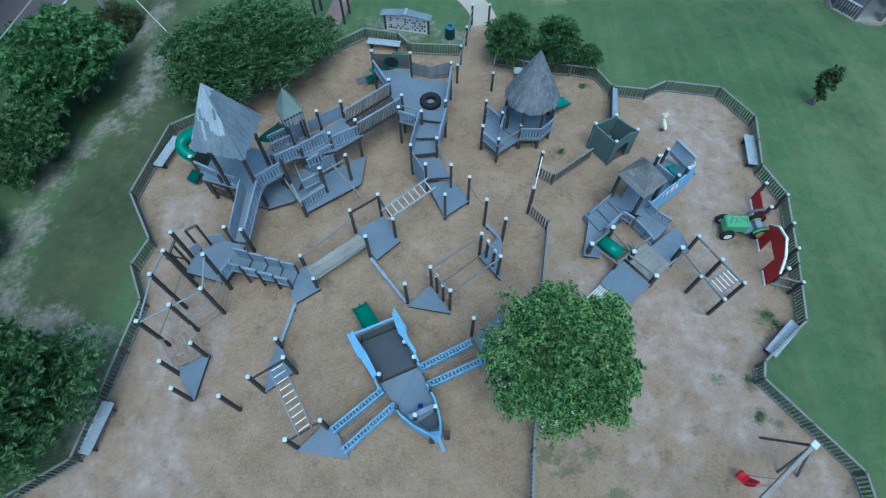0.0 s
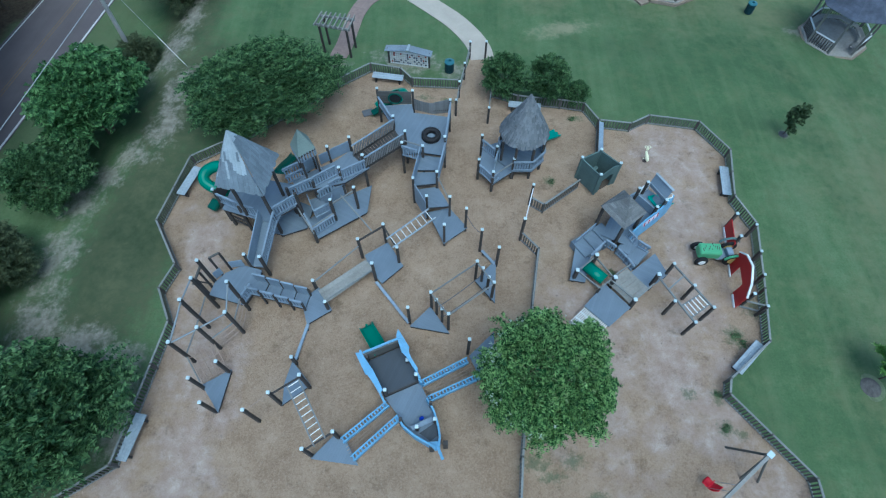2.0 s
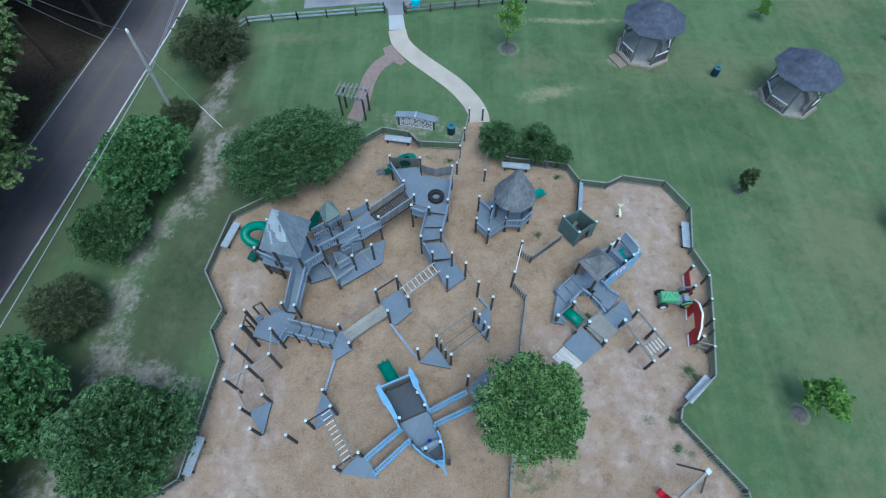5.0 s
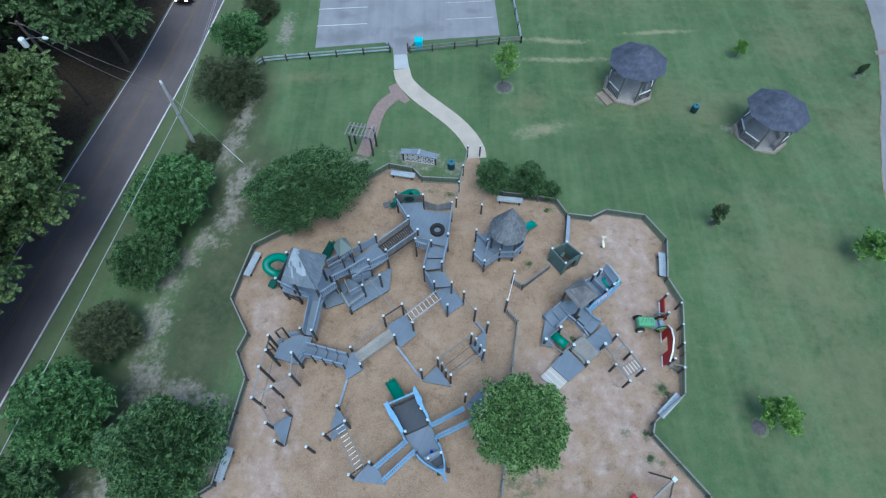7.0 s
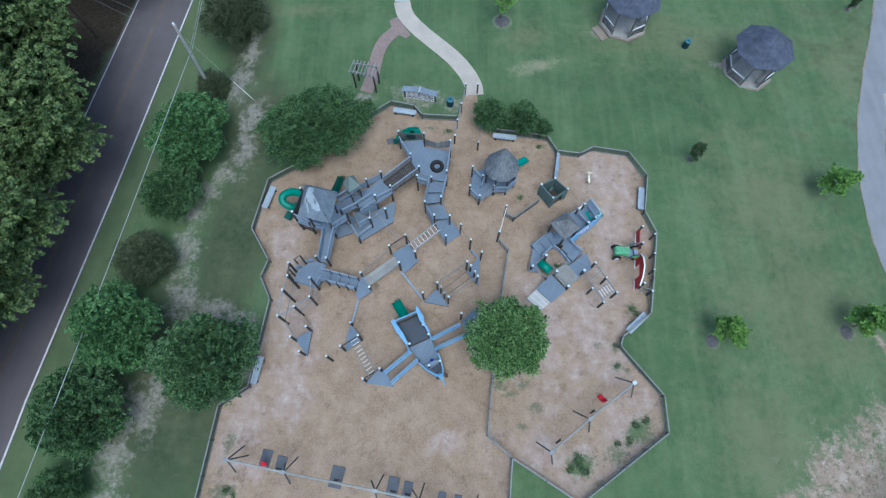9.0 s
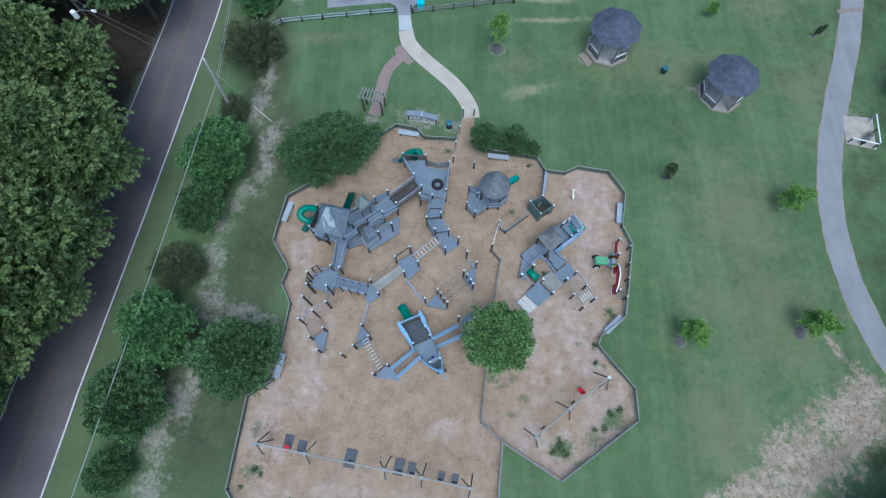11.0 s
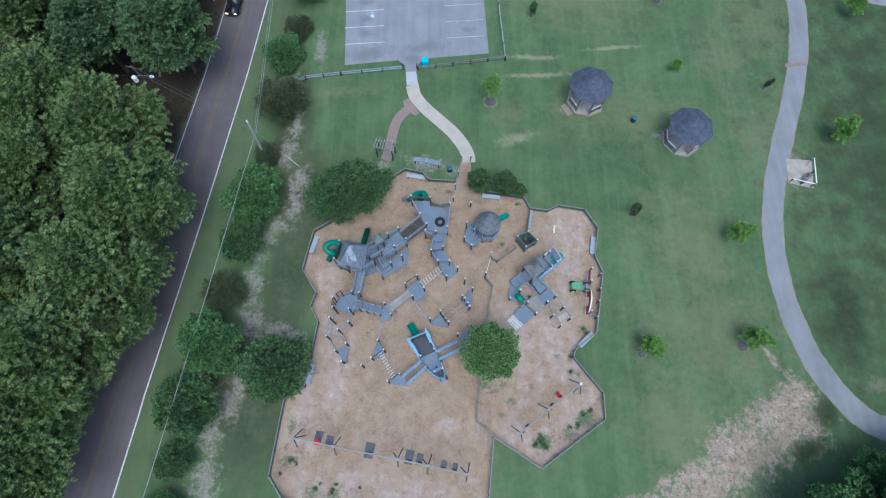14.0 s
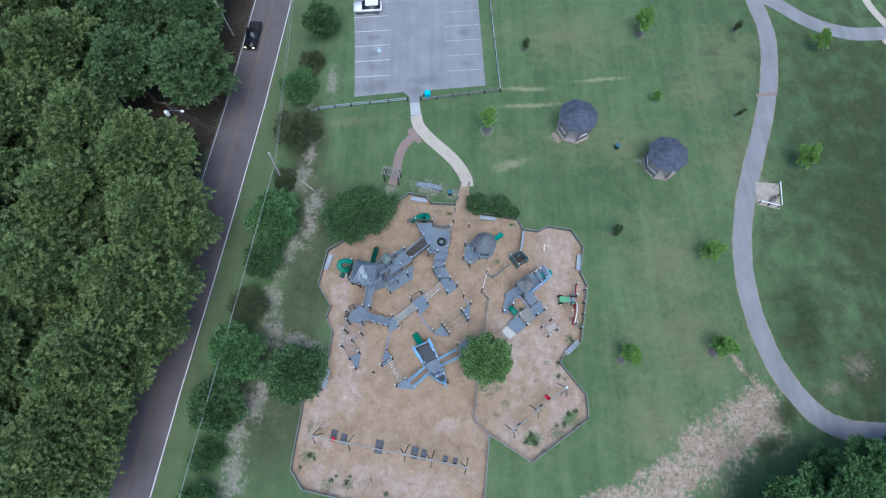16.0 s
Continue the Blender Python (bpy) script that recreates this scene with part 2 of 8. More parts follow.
    return n.done(col, n.math("ADD", fine, mid), 0.05, 0.7)


# Engineered wood mulch trodden into pale sand
def mulch():
    n = Nodes("mulch", 0.95)
    mid, fine = n.noise(0.5, 6, 0.68), n.noise(11, 6, 0.82)
    chips = n.noise(38, 3, 0.75)
    col = n.ramp(n.math("ADD", n.math("MULTIPLY", mid, 0.5), n.math("MULTIPLY", fine, 0.5)), [(0.33, (0.200, 0.139, 0.090)), (0.5, (0.352, 0.257, 0.178)), (0.67, (0.484, 0.376, 0.282))])
    pale = n.ovals([(-15.6, 0, 3.6, 7), (-12, -7.6, 9, 3.4), (12.5, 8, 6, 8), (13.0, 0.5, 7, 6), (9, -2, 6, 4.5), (-0.6, -0.8, 2.6, 1.6), (-12, 5.4, 2.2, 2.4), (8, 8, 4, 7), (15, 17, 3, 6), (-13, 8, 3, 6), (-14, 15, 2, 5), (15.2, 21.5, 4, 3.6), (-3, -8, 9, 3), (-12.5, 3, 3, 4), (14, 22, 3, 4)])
    worn = n.ovals([(11.0, 0.8, 4.4, 1.9, 36), (-6.5, -3.4, 10.5, 1.5, -11), (-5, 0.6, 6, 3)])
    pale = n.math("SUBTRACT", pale, n.math("MULTIPLY", n.math("MAXIMUM", worn, 0.0), 1.6))
    p = n.step(n.math("ADD", pale, n.math("MULTIPLY", n.math("SUBTRACT", n.noise(0.40, 7, 0.72), 0.5), 3.8)), 0.0, 0.95)
    sand = n.ramp(n.noise(1.1, 6, 0.7), [(0.3, (0.335, 0.240, 0.192)), (0.55, (0.458, 0.366, 0.318)), (0.75, (0.600, 0.520, 0.490))])
    col = n.mix(n.math("MULTIPLY", p, 0.85), col, sand)
    col = n.mix(n.math("MULTIPLY", n.step(n.noise(2.6, 6, 0.75), 0.50, 0.72), 0.42), col, (0.205, 0.142, 0.086))
    col = n.mix(n.math("MULTIPLY", n.step(n.noise(6.5, 5, 0.75), 0.55, 0.70), 0.46), col, (0.46, 0.385, 0.31))
    col = n.mix(n.math("MULTIPLY", n.step(chips, 0.54, 0.68), 0.34), col, (0.150, 0.105, 0.068))
    dark = n.step(n.noise(0.75, 6, 0.75), 0.53, 0.72)
    col = n.mix(n.math("MULTIPLY", dark, 0.5), col, (0.105, 0.075, 0.045))
    fringe = n.ovals([(-10, -7.5, 10, 2.2, -4), (14, -1.5, 4, 3.5, 35), (-16.8, -3, 1.5, 6), (2, -9.5, 4, 1.5)])
    ragged = n.step(n.math("ADD", fringe, n.math("MULTIPLY", n.math("SUBTRACT", n.noise(2.2, 6, 0.7), 0.5), 4.0)), 0.7, 1.2)
    col = n.mix(n.math("MULTIPLY", ragged, 0.5), col, (0.125, 0.125, 0.085))
    spots = n.step(n.noise(3.2, 5, 0.7), 0.62, 0.74)
    col = n.mix(n.math("MULTIPLY", spots, 0.55), col, (0.10, 0.075, 0.055))
    weeds = n.ovals([(4.4, 3.2, 1.2, 0.7), (6.2, 3.3, 0.9, 0.6), (5.2, 2.6, 0.9, 0.5), (14.0, 4.8, 0.8, 0.6), (15.7, 9.6, 0.9, 0.9), (14.0, 6.4, 0.5, 0.8), (-16.6, -4.6, 1.6, 1.1), (-14.0, -7.6, 1.6, 1.0), (-11.6, -7.8, 1.2, 0.8), (15.4, -0.3, 1.6, 2.0, 30), (13.2, -1.9, 1.6, 1.2), (17.2, 11.2, 0.9, 1.0), (12.5, 6.5, 0.6, 0.5), (0.3, 26.8, 1.0, 0.5), (-1.2, 27.2, 0.8, 0.4),
                     (9.2, 25.2, 0.9, 0.4), (6.8, 19.9, 0.6, 0.5), (-4.6, 25.6, 0.6, 0.3), (7.2, 1.6, 0.9, 0.6), (6.0, 0.2, 0.6, 0.4), (14.7, 4.5, 0.5, 0.4), (9.9, 13.2, 0.6, 0.4), (10.5, -2.5, 1.7, 1.3), (14.7, -0.5, 1.6, 1.2, 40), (12, -4, 1.2, 0.6), (-15.8, -4.3, 0.7, 0.5), (-12, -7.7, 0.7, 0.5), (-16.5, -1, 0.7, 1.2)])
    g = n.step(n.math("ADD", weeds, n.math("MULTIPLY", n.math("SUBTRACT", n.noise(3.0, 7, 0.8), 0.5), 3.4)), 0.15, 0.9)
    col = n.mix(n.math("MULTIPLY", g, 0.6), col, (0.070, 0.122, 0.058))
    lush = n.step(n.math("ADD", n.ovals([(10.3, -2.7, 1.5, 1.2), (15.0, -0.1, 1.5, 0.9, 40)]), n.math("MULTIPLY", n.math("SUBTRACT", n.noise(2.4, 6, 0.75), 0.5), 2.4)), 0.1, 0.8)
    col = n.mix(n.math("MULTIPLY", lush, 0.75), col, (0.085, 0.160, 0.055))
    return n.done(col, n.math("ADD", chips, n.math("ADD", fine, n.noise(3.0, 5, 0.7))), 0.05, 0.9)


def asphalt(name, c, stains=()):
    n = Nodes(name, 0.85)
    fine, mid = n.noise(30, 4, 0.7), n.noise(0.35, 5, 0.6)
    long = n.noise(0.8, 4, 0.6, (1.0, 0.05, 1))
    col = n.ramp(n.math("ADD", n.math("MULTIPLY", mid, 0.4), n.math("ADD", n.math("MULTIPLY", long, 0.4), n.math("MULTIPLY", fine, 0.2))), [(0.3, shade(c, 0.75)), (0.7, shade(c, 1.25))])
    if stains:
        dirt = n.step(n.math("ADD", n.ovals(stains), n.math("MULTIPLY", n.math("SUBTRACT", n.noise(0.9, 6, 0.7), 0.5), 1.8)), 0.0, 0.8)
        col = n.mix(n.math("MULTIPLY", dirt, 0.55), col, shade(c, 0.62))
    return n.done(col, fine, 0.008, 0.5)


LAWN, MULCH = lawn(), mulch()
ROAD, LOT, TRAIL = asphalt("road_asphalt", (0.122, 0.108, 0.116)), asphalt("lot_asphalt", (0.232, 0.240, 0.262), [(-10.5, 48.0, 4.2, 1.5, 5), (-3.0, 49.0, 5.0, 1.2, 6), (-11.0, 51.3, 1.6, 0.9), (-11.3, 54.0, 1.4, 0.8), (-11.5, 57.0, 1.5, 0.9), (3.2, 52.0, 1.4, 0.8), (2.8, 58.0, 1.5, 0.9), (-4.5, 47.0, 1.5, 1.0)]), asphalt("trail_asphalt", (0.225, 0.228, 0.242))
CONCRETE = plain("concrete", (0.43, 0.385, 0.33), 0.85, scale=3, vary=0.15)
PAD = plain("stained_concrete", (0.36, 0.32, 0.28), 0.85, scale=4, vary=0.3)
SLAB = plain("bluish_concrete", (0.40, 0.42, 0.44), 0.85, scale=3, vary=0.12)
PAINT_WHITE = plain("road_paint_white", (0.55, 0.56, 0.57), 0.7, vary=0.25, scale=8)
PAINT_WORN = plain("worn_paint", (0.40, 0.41, 0.43), 0.7, vary=0.35, scale=9)
PAINT_YELLOW = plain("road_paint_yellow", (0.165, 0.122, 0.085), 0.7, vary=0.3, scale=8)
PAVER = plain("brick_paver", (0.285, 0.215, 0.195), 0.85, per_object=0.3, vary=0.2)
DECK = boarded("deck_boards", (0.158, 0.198, 0.252), 25)
DECK2 = boarded("deck_boards_turned", (0.158, 0.198, 0.252), 118)
DECKDARK = boarded("worn_ship_deck", (0.062, 0.072, 0.088), 24)
GREY = wood("grey_painted_wood", (0.250, 0.310, 0.390))
GREYROOF = wood("weathered_roof_boards", (0.205, 0.246, 0.296), per_object=0.42)
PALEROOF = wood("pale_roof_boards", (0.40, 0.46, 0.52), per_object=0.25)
SHAKE = wood("cedar_shakes", (0.205, 0.222, 0.245), per_object=0.85)
CABROOF = wood("weathered_cab_roof", (0.185, 0.190, 0.195), vary=0.5, per_object=0.6)
DARKWOOD = wood("dark_post_timber", (0.066, 0.060, 0.058))
OLDWOOD = wood("weathered_fence_timber", (0.115, 0.112, 0.105), per_object=0.5)
RAILWOOD = wood("pale_weathered_rail", (0.235, 0.245, 0.245))
WEATHERED = wood("weathered_grey_boards", (0.215, 0.215, 0.215), per_object=0.45)
BENCHGREY = wood("pale_bench_planks", (0.345, 0.40, 0.455), per_object=0.25)
BARE = wood("bare_grey_planks", (0.30, 0.295, 0.275), per_object=0.4)
CAP = plain("white_post_cap", (0.56, 0.66, 0.70), 0.45, vary=0.08)
BLUE = plain("sky_blue_paint", (0.185, 0.37, 0.575), 0.45, vary=0.2, scale=9)
RED = plain("barn_red_paint", (0.40, 0.018, 0.024), 0.5, vary=0.12)
WHITE = plain("white_paint", (0.78, 0.80, 0.82), 0.5, vary=0.08)
GREENBOARD = wood("green_stained_boards", (0.112, 0.165, 0.162), per_object=0.12)
GREENSLIDE = plain("green_plastic", (0.013, 0.180, 0.122), 0.28, vary=0.1, bump=0.001)
# darker copy of green_plastic; shade on slide parts is put into its colour
SHADEGREEN = plain("shaded_green_plastic", (0.006, 0.075, 0.055), 0.4, vary=0.1)
TEALSLIDE = plain("teal_plastic", (0.012, 0.24, 0.20), 0.3, vary=0.1, bump=0.001)
TRACTOR = plain("tractor_green_paint", (0.13, 0.37, 0.19), 0.4, vary=0.1)
YELLOW = plain("wheel_yellow_paint", (0.55, 0.40, 0.13), 0.5)
RUBBER = plain("black_rubber", (0.018, 0.018, 0.02), 0.75, vary=0.25)
MAT = plain("rubber_wear_mat", (0.105, 0.11, 0.125), 0.8, vary=0.25)
STEEL = plain("galvanised_steel", (0.26, 0.29, 0.32), 0.5, 0.4, vary=0.1)
RUNG = plain("bright_rung", (0.72, 0.74, 0.74), 0.4, vary=0.06)
ROPE = plain("tan_rope", (0.36, 0.275, 0.225), 0.9)
SHINGLE = plain("slate_shingles", (0.078, 0.090, 0.126), 0.9, vary=0.55, scale=7.0, per_object=0.3)
TAN = wood("tan_deck_timber", (0.30, 0.245, 0.195))
FLOORGREY = wood("pale_gazebo_floor", (0.40, 0.38, 0.35))
GAZGREY = wood("gazebo_grey_timber", (0.20, 0.195, 0.185))
BARK = wood("bark", (0.10, 0.08, 0.062), 0.9)
SANDRING = plain("grassy_sand", (0.135, 0.165, 0.098), 0.95, vary=0.5, scale=4)
MULCHRING = plain("dark_mulch_ring", (0.105, 0.100, 0.098), 0.95, vary=0.45, scale=10)
CREAM = plain("cream_plastic", (0.72, 0.70, 0.50), 0.4, vary=0.06)
BIN = plain("blue_green_bin", (0.018, 0.050, 0.066), 0.5, vary=0.2)
FADED = plain("faded_cyan_paint", (0.36, 0.52, 0.58), 0.7, vary=0.3, scale=9)
CYAN = plain("cyan_plastic", (0.03, 0.50, 0.68), 0.4, vary=0.08)
POLE = wood("pale_utility_pole", (0.54, 0.53, 0.52))
WIRE = plain("wire", (0.34, 0.36, 0.38), 0.5)
DARKWIRE = plain("dark_wire", (0.12, 0.12, 0.13), 0.6)
CARWHITE = plain("white_car_paint", (0.75, 0.76, 0.78), 0.2, vary=0.02, bump=0.0)
CARBLACK = plain("black_car_paint", (0.012, 0.013, 0.017), 0.2, vary=0.05, bump=0.0)
GLASS = plain("tinted_glass", (0.012, 0.015, 0.02), 0.08, vary=0.02, bump=0.0)
LAMPON = Nodes("headlamp").mat
LAMPON.node_tree.nodes["Principled BSDF"].inputs["Emission Color"].default_value = (1.0, 0.72, 0.40, 1)
LAMPON.node_tree.nodes["Principled BSDF"].inputs["Emission Strength"].default_value = 4.0
LEAF_OAK = foliage("oak_leaves", (0.045, 0.088, 0.033), (0.212, 0.280, 0.100), patch=0.4)
LEAF_BRIGHT = foliage("bright_leaves", (0.028, 0.080, 0.028), (0.155, 0.290, 0.105), patch=2.4, lo=0.35, hi=0.68)
LEAF_DARK = foliage("dark_leaves", (0.040, 0.070, 0.032), (0.110, 0.158, 0.070))
LEAF_BUSH = foliage("holly_leaves", (0.021, 0.058, 0.022), (0.134, 0.230, 0.090), patch=2.8, lo=0.35, hi=0.68)
LEAF_WOOD = foliage("wood_leaves", (0.044, 0.086, 0.036), (0.140, 0.220, 0.090))
LEAF_RUST = foliage("rust_tinged_leaves", (0.044, 0.068, 0.034), (0.125, 0.150, 0.074))
LEAF_WEED = foliage("weed_leaves", (0.075, 0.120, 0.055), (0.150, 0.215, 0.100), patch=3.0)
LEAF_YOUNG = foliage("young_leaves", (0.112, 0.232, 0.050), (0.245, 0.405, 0.100))
LEAF_MYRTLE = foliage("myrtle_leaves", (0.016, 0.064, 0.017), (0.262, 0.425, 0.145), patch=4.0, lo=0.37, hi=0.67)
LEAF_SEED = foliage("seed_head_green", (0.17, 0.26, 0.10), (0.30, 0.40, 0.19), patch=3.0)
BLOSSOM = plain("white_blossom", (0.46, 0.55, 0.46), 0.7)


# ---- building helpers ----
def part(name, bm, material, parent=None, label="", smooth=False):
    """One mesh object out of a bmesh in world places (or in its parent's own places, where the parent lies at a local origin)."""
    me = bpy.data.meshes.new(name)
    if smooth:
        for fc in bm.faces:
            fc.smooth = True
    bm.to_mesh(me)
    bm.free()
    me.materials.append(material)
    ob = new(name, me)
    if parent is not None:
        ob.parent = parent
        if parent.type == "EMPTY" and not parent.get("local"):
            ob.location = -parent.location
    if label:
        tagged(ob, label)
    return ob


def piece(name, me, parent, m):
    """A piece that shares its mesh with others, at the pose m in the world (or in a local parent)."""
    ob = new(name, me)
    ob.parent = parent
    if parent.type == "EMPTY" and not parent.get("local"):
        m = Matrix.Translation(-parent.location) @ m
    ob.matrix_basis = m
    return ob


def thing(name, label, category, at, group="", local=False, turn=0.0):
    e = new(name)
    e.empty_display_size = 0.3
    e.location = (*at, 0) if len(at) == 2 else tuple(at)
    if local:
        e["local"] = True
        e.rotation_euler = (0, 0, radians(turn))
    return tagged(e, label, category, group)


def prism(bm, poly, z0, z1):
    """An upright block over a plan outline."""
    area = sum(poly[i - 1][0] * poly[i][1] - poly[i][0] * poly[i - 1][1] for i in range(len(poly)))
    if area < 0:
        poly = poly[::-1]
    lo = [bm.verts.new((p[0], p[1], z0)) for p in poly]
    hi = [bm.verts.new((p[0], p[1], z1)) for p in poly]
    bm.faces.new(hi)
    bm.faces.new(lo[::-1])
    for i in range(len(poly)):
        bm.faces.new((lo[i - 1], lo[i], hi[i], hi[i - 1]))
    return bm


def block(bm, m, sx, sy, sz, bevel=0.0):
    r = bmesh.ops.create_cube(bm, size=1.0, matrix=m @ Matrix.Diagonal((sx, sy, sz, 1)))
    if bevel:
        es = list({e for v in r["verts"] for e in v.link_edges})
        bmesh.ops.bevel(bm, geom=es, offset=bevel, segments=1, affect="EDGES")
    return bm


def frame_of(p, q):
    """A pose at the middle of p and q whose x runs from p to q and whose z leans up."""
    p, q = Vector(p), Vector(q)
    x = (q - p).normalized()
    up = Vector((0, 0, 1)) if abs(x.z) < 0.99 else Vector((0, 1, 0))
    y = up.cross(x).normalized()
    z = x.cross(y)
    m = Matrix((x, y, z)).transposed().to_4x4()
    m.translation = (p + q) / 2
    return m


def beam(bm, p, q, wide, high, bevel=0.0):
    return block(bm, frame_of(p, q), (Vector(q) - Vector(p)).length, wide, high, bevel)


def rod(bm, p, q, r0, r1=None, n=10):
    p, q = Vector(p), Vector(q)
    m = frame_of(p, q) @ pose(0, 0, 0, 0, 90, 0)
    bmesh.ops.create_cone(bm, cap_ends=True, segments=n, radius1=r0, radius2=r0 if r1 is None else r1, depth=(q - p).length, matrix=m)
    return bm


def mesh_of(name, bm, material):
    me = bpy.data.meshes.new(name)
    bm.to_mesh(me)
    bm.free()
    me.materials.append(material)
    return me


def unit(name, material, bevel=0.02):
    return mesh_of(name, block(bmesh.new(), Matrix(), 1, 1, 1, bevel), material)


def tube(bm, pts, r, n=12, closed=False):
    """A round hose through points."""
    rings = []
    for i, p in enumerate(pts):
        a, b = Vector(pts[max(i - 1, 0)]), Vector(pts[min(i + 1, len(pts) - 1)])
        m = frame_of(a, b)
        m.translation = Vector(p)
        rr = r[i] if isinstance(r, (list, tuple)) else r
        rings.append([bm.verts.new(m @ Vector((0, rr * math.cos(2 * math.pi * k / n), rr * math.sin(2 * math.pi * k / n)))) for k in range(n)])
    for a, b in zip(rings, rings[1:]):
        for k in range(n):
            bm.faces.new((a[k - 1], a[k], b[k], b[k - 1]))
    return bm


def lathe(bm, profile, n=20, m=Matrix()):
    """A turned body from (radius, height) steps."""
    rings = [[bm.verts.new(m @ Vector((max(r, 0.001) * math.cos(2 * math.pi * k / n), max(r, 0.001) * math.sin(2 * math.pi * k / n), z))) for k in range(n)] for r, z in profile]
    for a, b in zip(rings, rings[1:]):
        for k in range(n):
            bm.faces.new((a[k - 1], a[k], b[k], b[k - 1]))
    bm.faces.new(rings[0][::-1])
    bm.faces.new(rings[-1])
    return bm


def lerp(p, q, f):
    return tuple(a + (b - a) * f for a, b in zip(p, q))


# ---- ground ----
def ease(u):
    u = min(1.0, max(0.0, u))
    return u * u * (3 - 2 * u)


def terrain(x, y):
    """Height of the park's ground: level in the yard, falling to the gazebos, to the trail and along the road."""
    lawn_drop = 0.95 * ease((x - 7) / 9) * ease((y - 29) / 8)
    trail_drop = 2.1 * ease((x - 17.5) / 25)
    road_drop = 0.062 * min(45.0, max(0.0, y - 2)) * ease((-18.5 - x) / 5.5)
    return -(lawn_drop + trail_drop * (1 - lawn_drop / 2.2) + road_drop)


def on_ground(x, y, up=0.0):
    return (x, y, terrain(x, y) + up)


def sheet(name, outline, z, material, label, category, thick=0.06):
    """A paved or strewn area with real edges, laid on the ground."""
    bm = prism(bmesh.new(), outline, z - thick, z)
    bm.normal_update()
    bmesh.ops.triangulate(bm, faces=bm.faces[:], ngon_method="EAR_CLIP")
    for v in bm.verts:
        v.co.z += terrain(v.co.x, v.co.y)
    return tagged(part(name, bm, material), label, category, kind="structure")


def way(name, rims, z, material, label, category, thick=0.06):
    """A long paved strip between two rims that follows the ground."""
    bm = bmesh.new()
    rows = [[bm.verts.new(on_ground(*p, h)) for p, h in ((a, z), (b, z), (b, z - thick), (a, z - thick))] for a, b in zip(*rims)]
    for r0, r1 in zip(rows, rows[1:]):
        for k in range(4):
            bm.faces.new((r0[k - 1], r0[k], r1[k], r1[k - 1]))
    bm.faces.new(rows[0])
    bm.faces.new(rows[-1][::-1])
    bmesh.ops.recalc_face_normals(bm, faces=bm.faces[:])
    return tagged(part(name, bm, material), label, category, kind="structure")


def ribbon(left, right):
    return list(left) + list(right)[::-1]


far = [75, 90, 115, 150, 220, 400, 800, 1500]
gx = [-v for v in far[::-1]] + [-66 + 2.0 * i for i in range(68)] + far
gy = [-v for v in far[::-1]] + [-60 + 3.0 * i for i in range(11)] + [-28 + 2.0 * i for i in range(51)] + far
bm = bmesh.new()
gv = [[bm.verts.new(on_ground(x, y)) for x in gx] for y in gy]
for r0, r1 in zip(gv, gv[1:]):
    for k in range(len(gx) - 1):
        bm.faces.new((r0[k], r0[k + 1], r1[k + 1], r1[k]))
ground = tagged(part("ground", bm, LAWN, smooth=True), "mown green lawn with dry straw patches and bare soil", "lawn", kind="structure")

ROAD_X = [(-140, -51.0), (-60, -41.0), (-9, -34.5), (0, -33.3), (10, -32.15), (20, -31.0), (30, -29.95), (40, -28.95), (50, -27.95), (60, -26.9), (70, -25.9), (220, -10.0)]


def road_x(y, off):
    """Plan x of the road at y, off metres to the right of its middle line."""
    return float(np.interp(y, [p[0] for p in ROAD_X], [p[1] for p in ROAD_X])) - 3.05 + off


def road_strip(off0, off1):
    ys = [-140, -100, -60] + [-28 + 2 * i for i in range(51)] + [75, 90, 115, 150, 220]
    return [(road_x(y, off0), y) for y in ys], [(road_x(y, off1), y) for y in ys]


way("road", road_strip(-3.3, 3.2), 0.03, ROAD, "two-lane grey asphalt road with worn wheel tracks", "road")
way("road_marking", road_strip(2.96, 3.12), 0.034, PAINT_WHITE, "white painted edge line on the road", "road marking", 0.004)
way("road_marking", road_strip(-3.08, -2.96), 0.034, PAINT_WHITE, "white painted edge line on the road", "road marking", 0.004)
for o in (-0.18, 0.06):
    way("road_marking", road_strip(o, o + 0.11), 0.034, PAINT_YELLOW, "faded yellow centre line on the road", "road marking", 0.004)

# fence corners, round the play yard from the entrance, and the edge of the mulch
NORTH = [(2.05, 31.0), (1.2, 28.0), (-2.1, 28.2), (-2.9, 29.2), (-5.1, 29.7), (-7.3, 28.1), (-10.2, 25.6), (-13.4, 22.9), (-15.9, 21.3), (-16.8, 16.5), (-15.0, 13.6), (-15.5, 12.1), (-14.5, 10.2), (-15.4, 3.1), (-17.5, 1.7), (-18.3, -5.9), (-16.7, -8.1), (-9.0, -9.7), (4.1, -10.4)]
EAST = [(3.4, 27.2), (5.2, 26.5), (8.1, 26.1), (9.65, 25.8), (10.4, 24.3), (12.5, 24.0), (13.8, 24.7), (17.0, 24.15), (18.4, 21.75), (17.7, 18.2), (18.45, 16.2), (17.65, 12.0), (17.0, 9.0), (14.45, 7.05), (14.2, 6.3), (17.15, 2.45), (17.1, -0.3), (10.0, -5.2), (5.1, -2.1)]
yard = NORTH + [(5.1, -2.1)] + EAST[::-1][1:] + [(3.2, 31.0)]
sheet("play_surface", yard, 0.03, MULCH, "tan wood-chip mulch trodden into pale sand", "mulch")

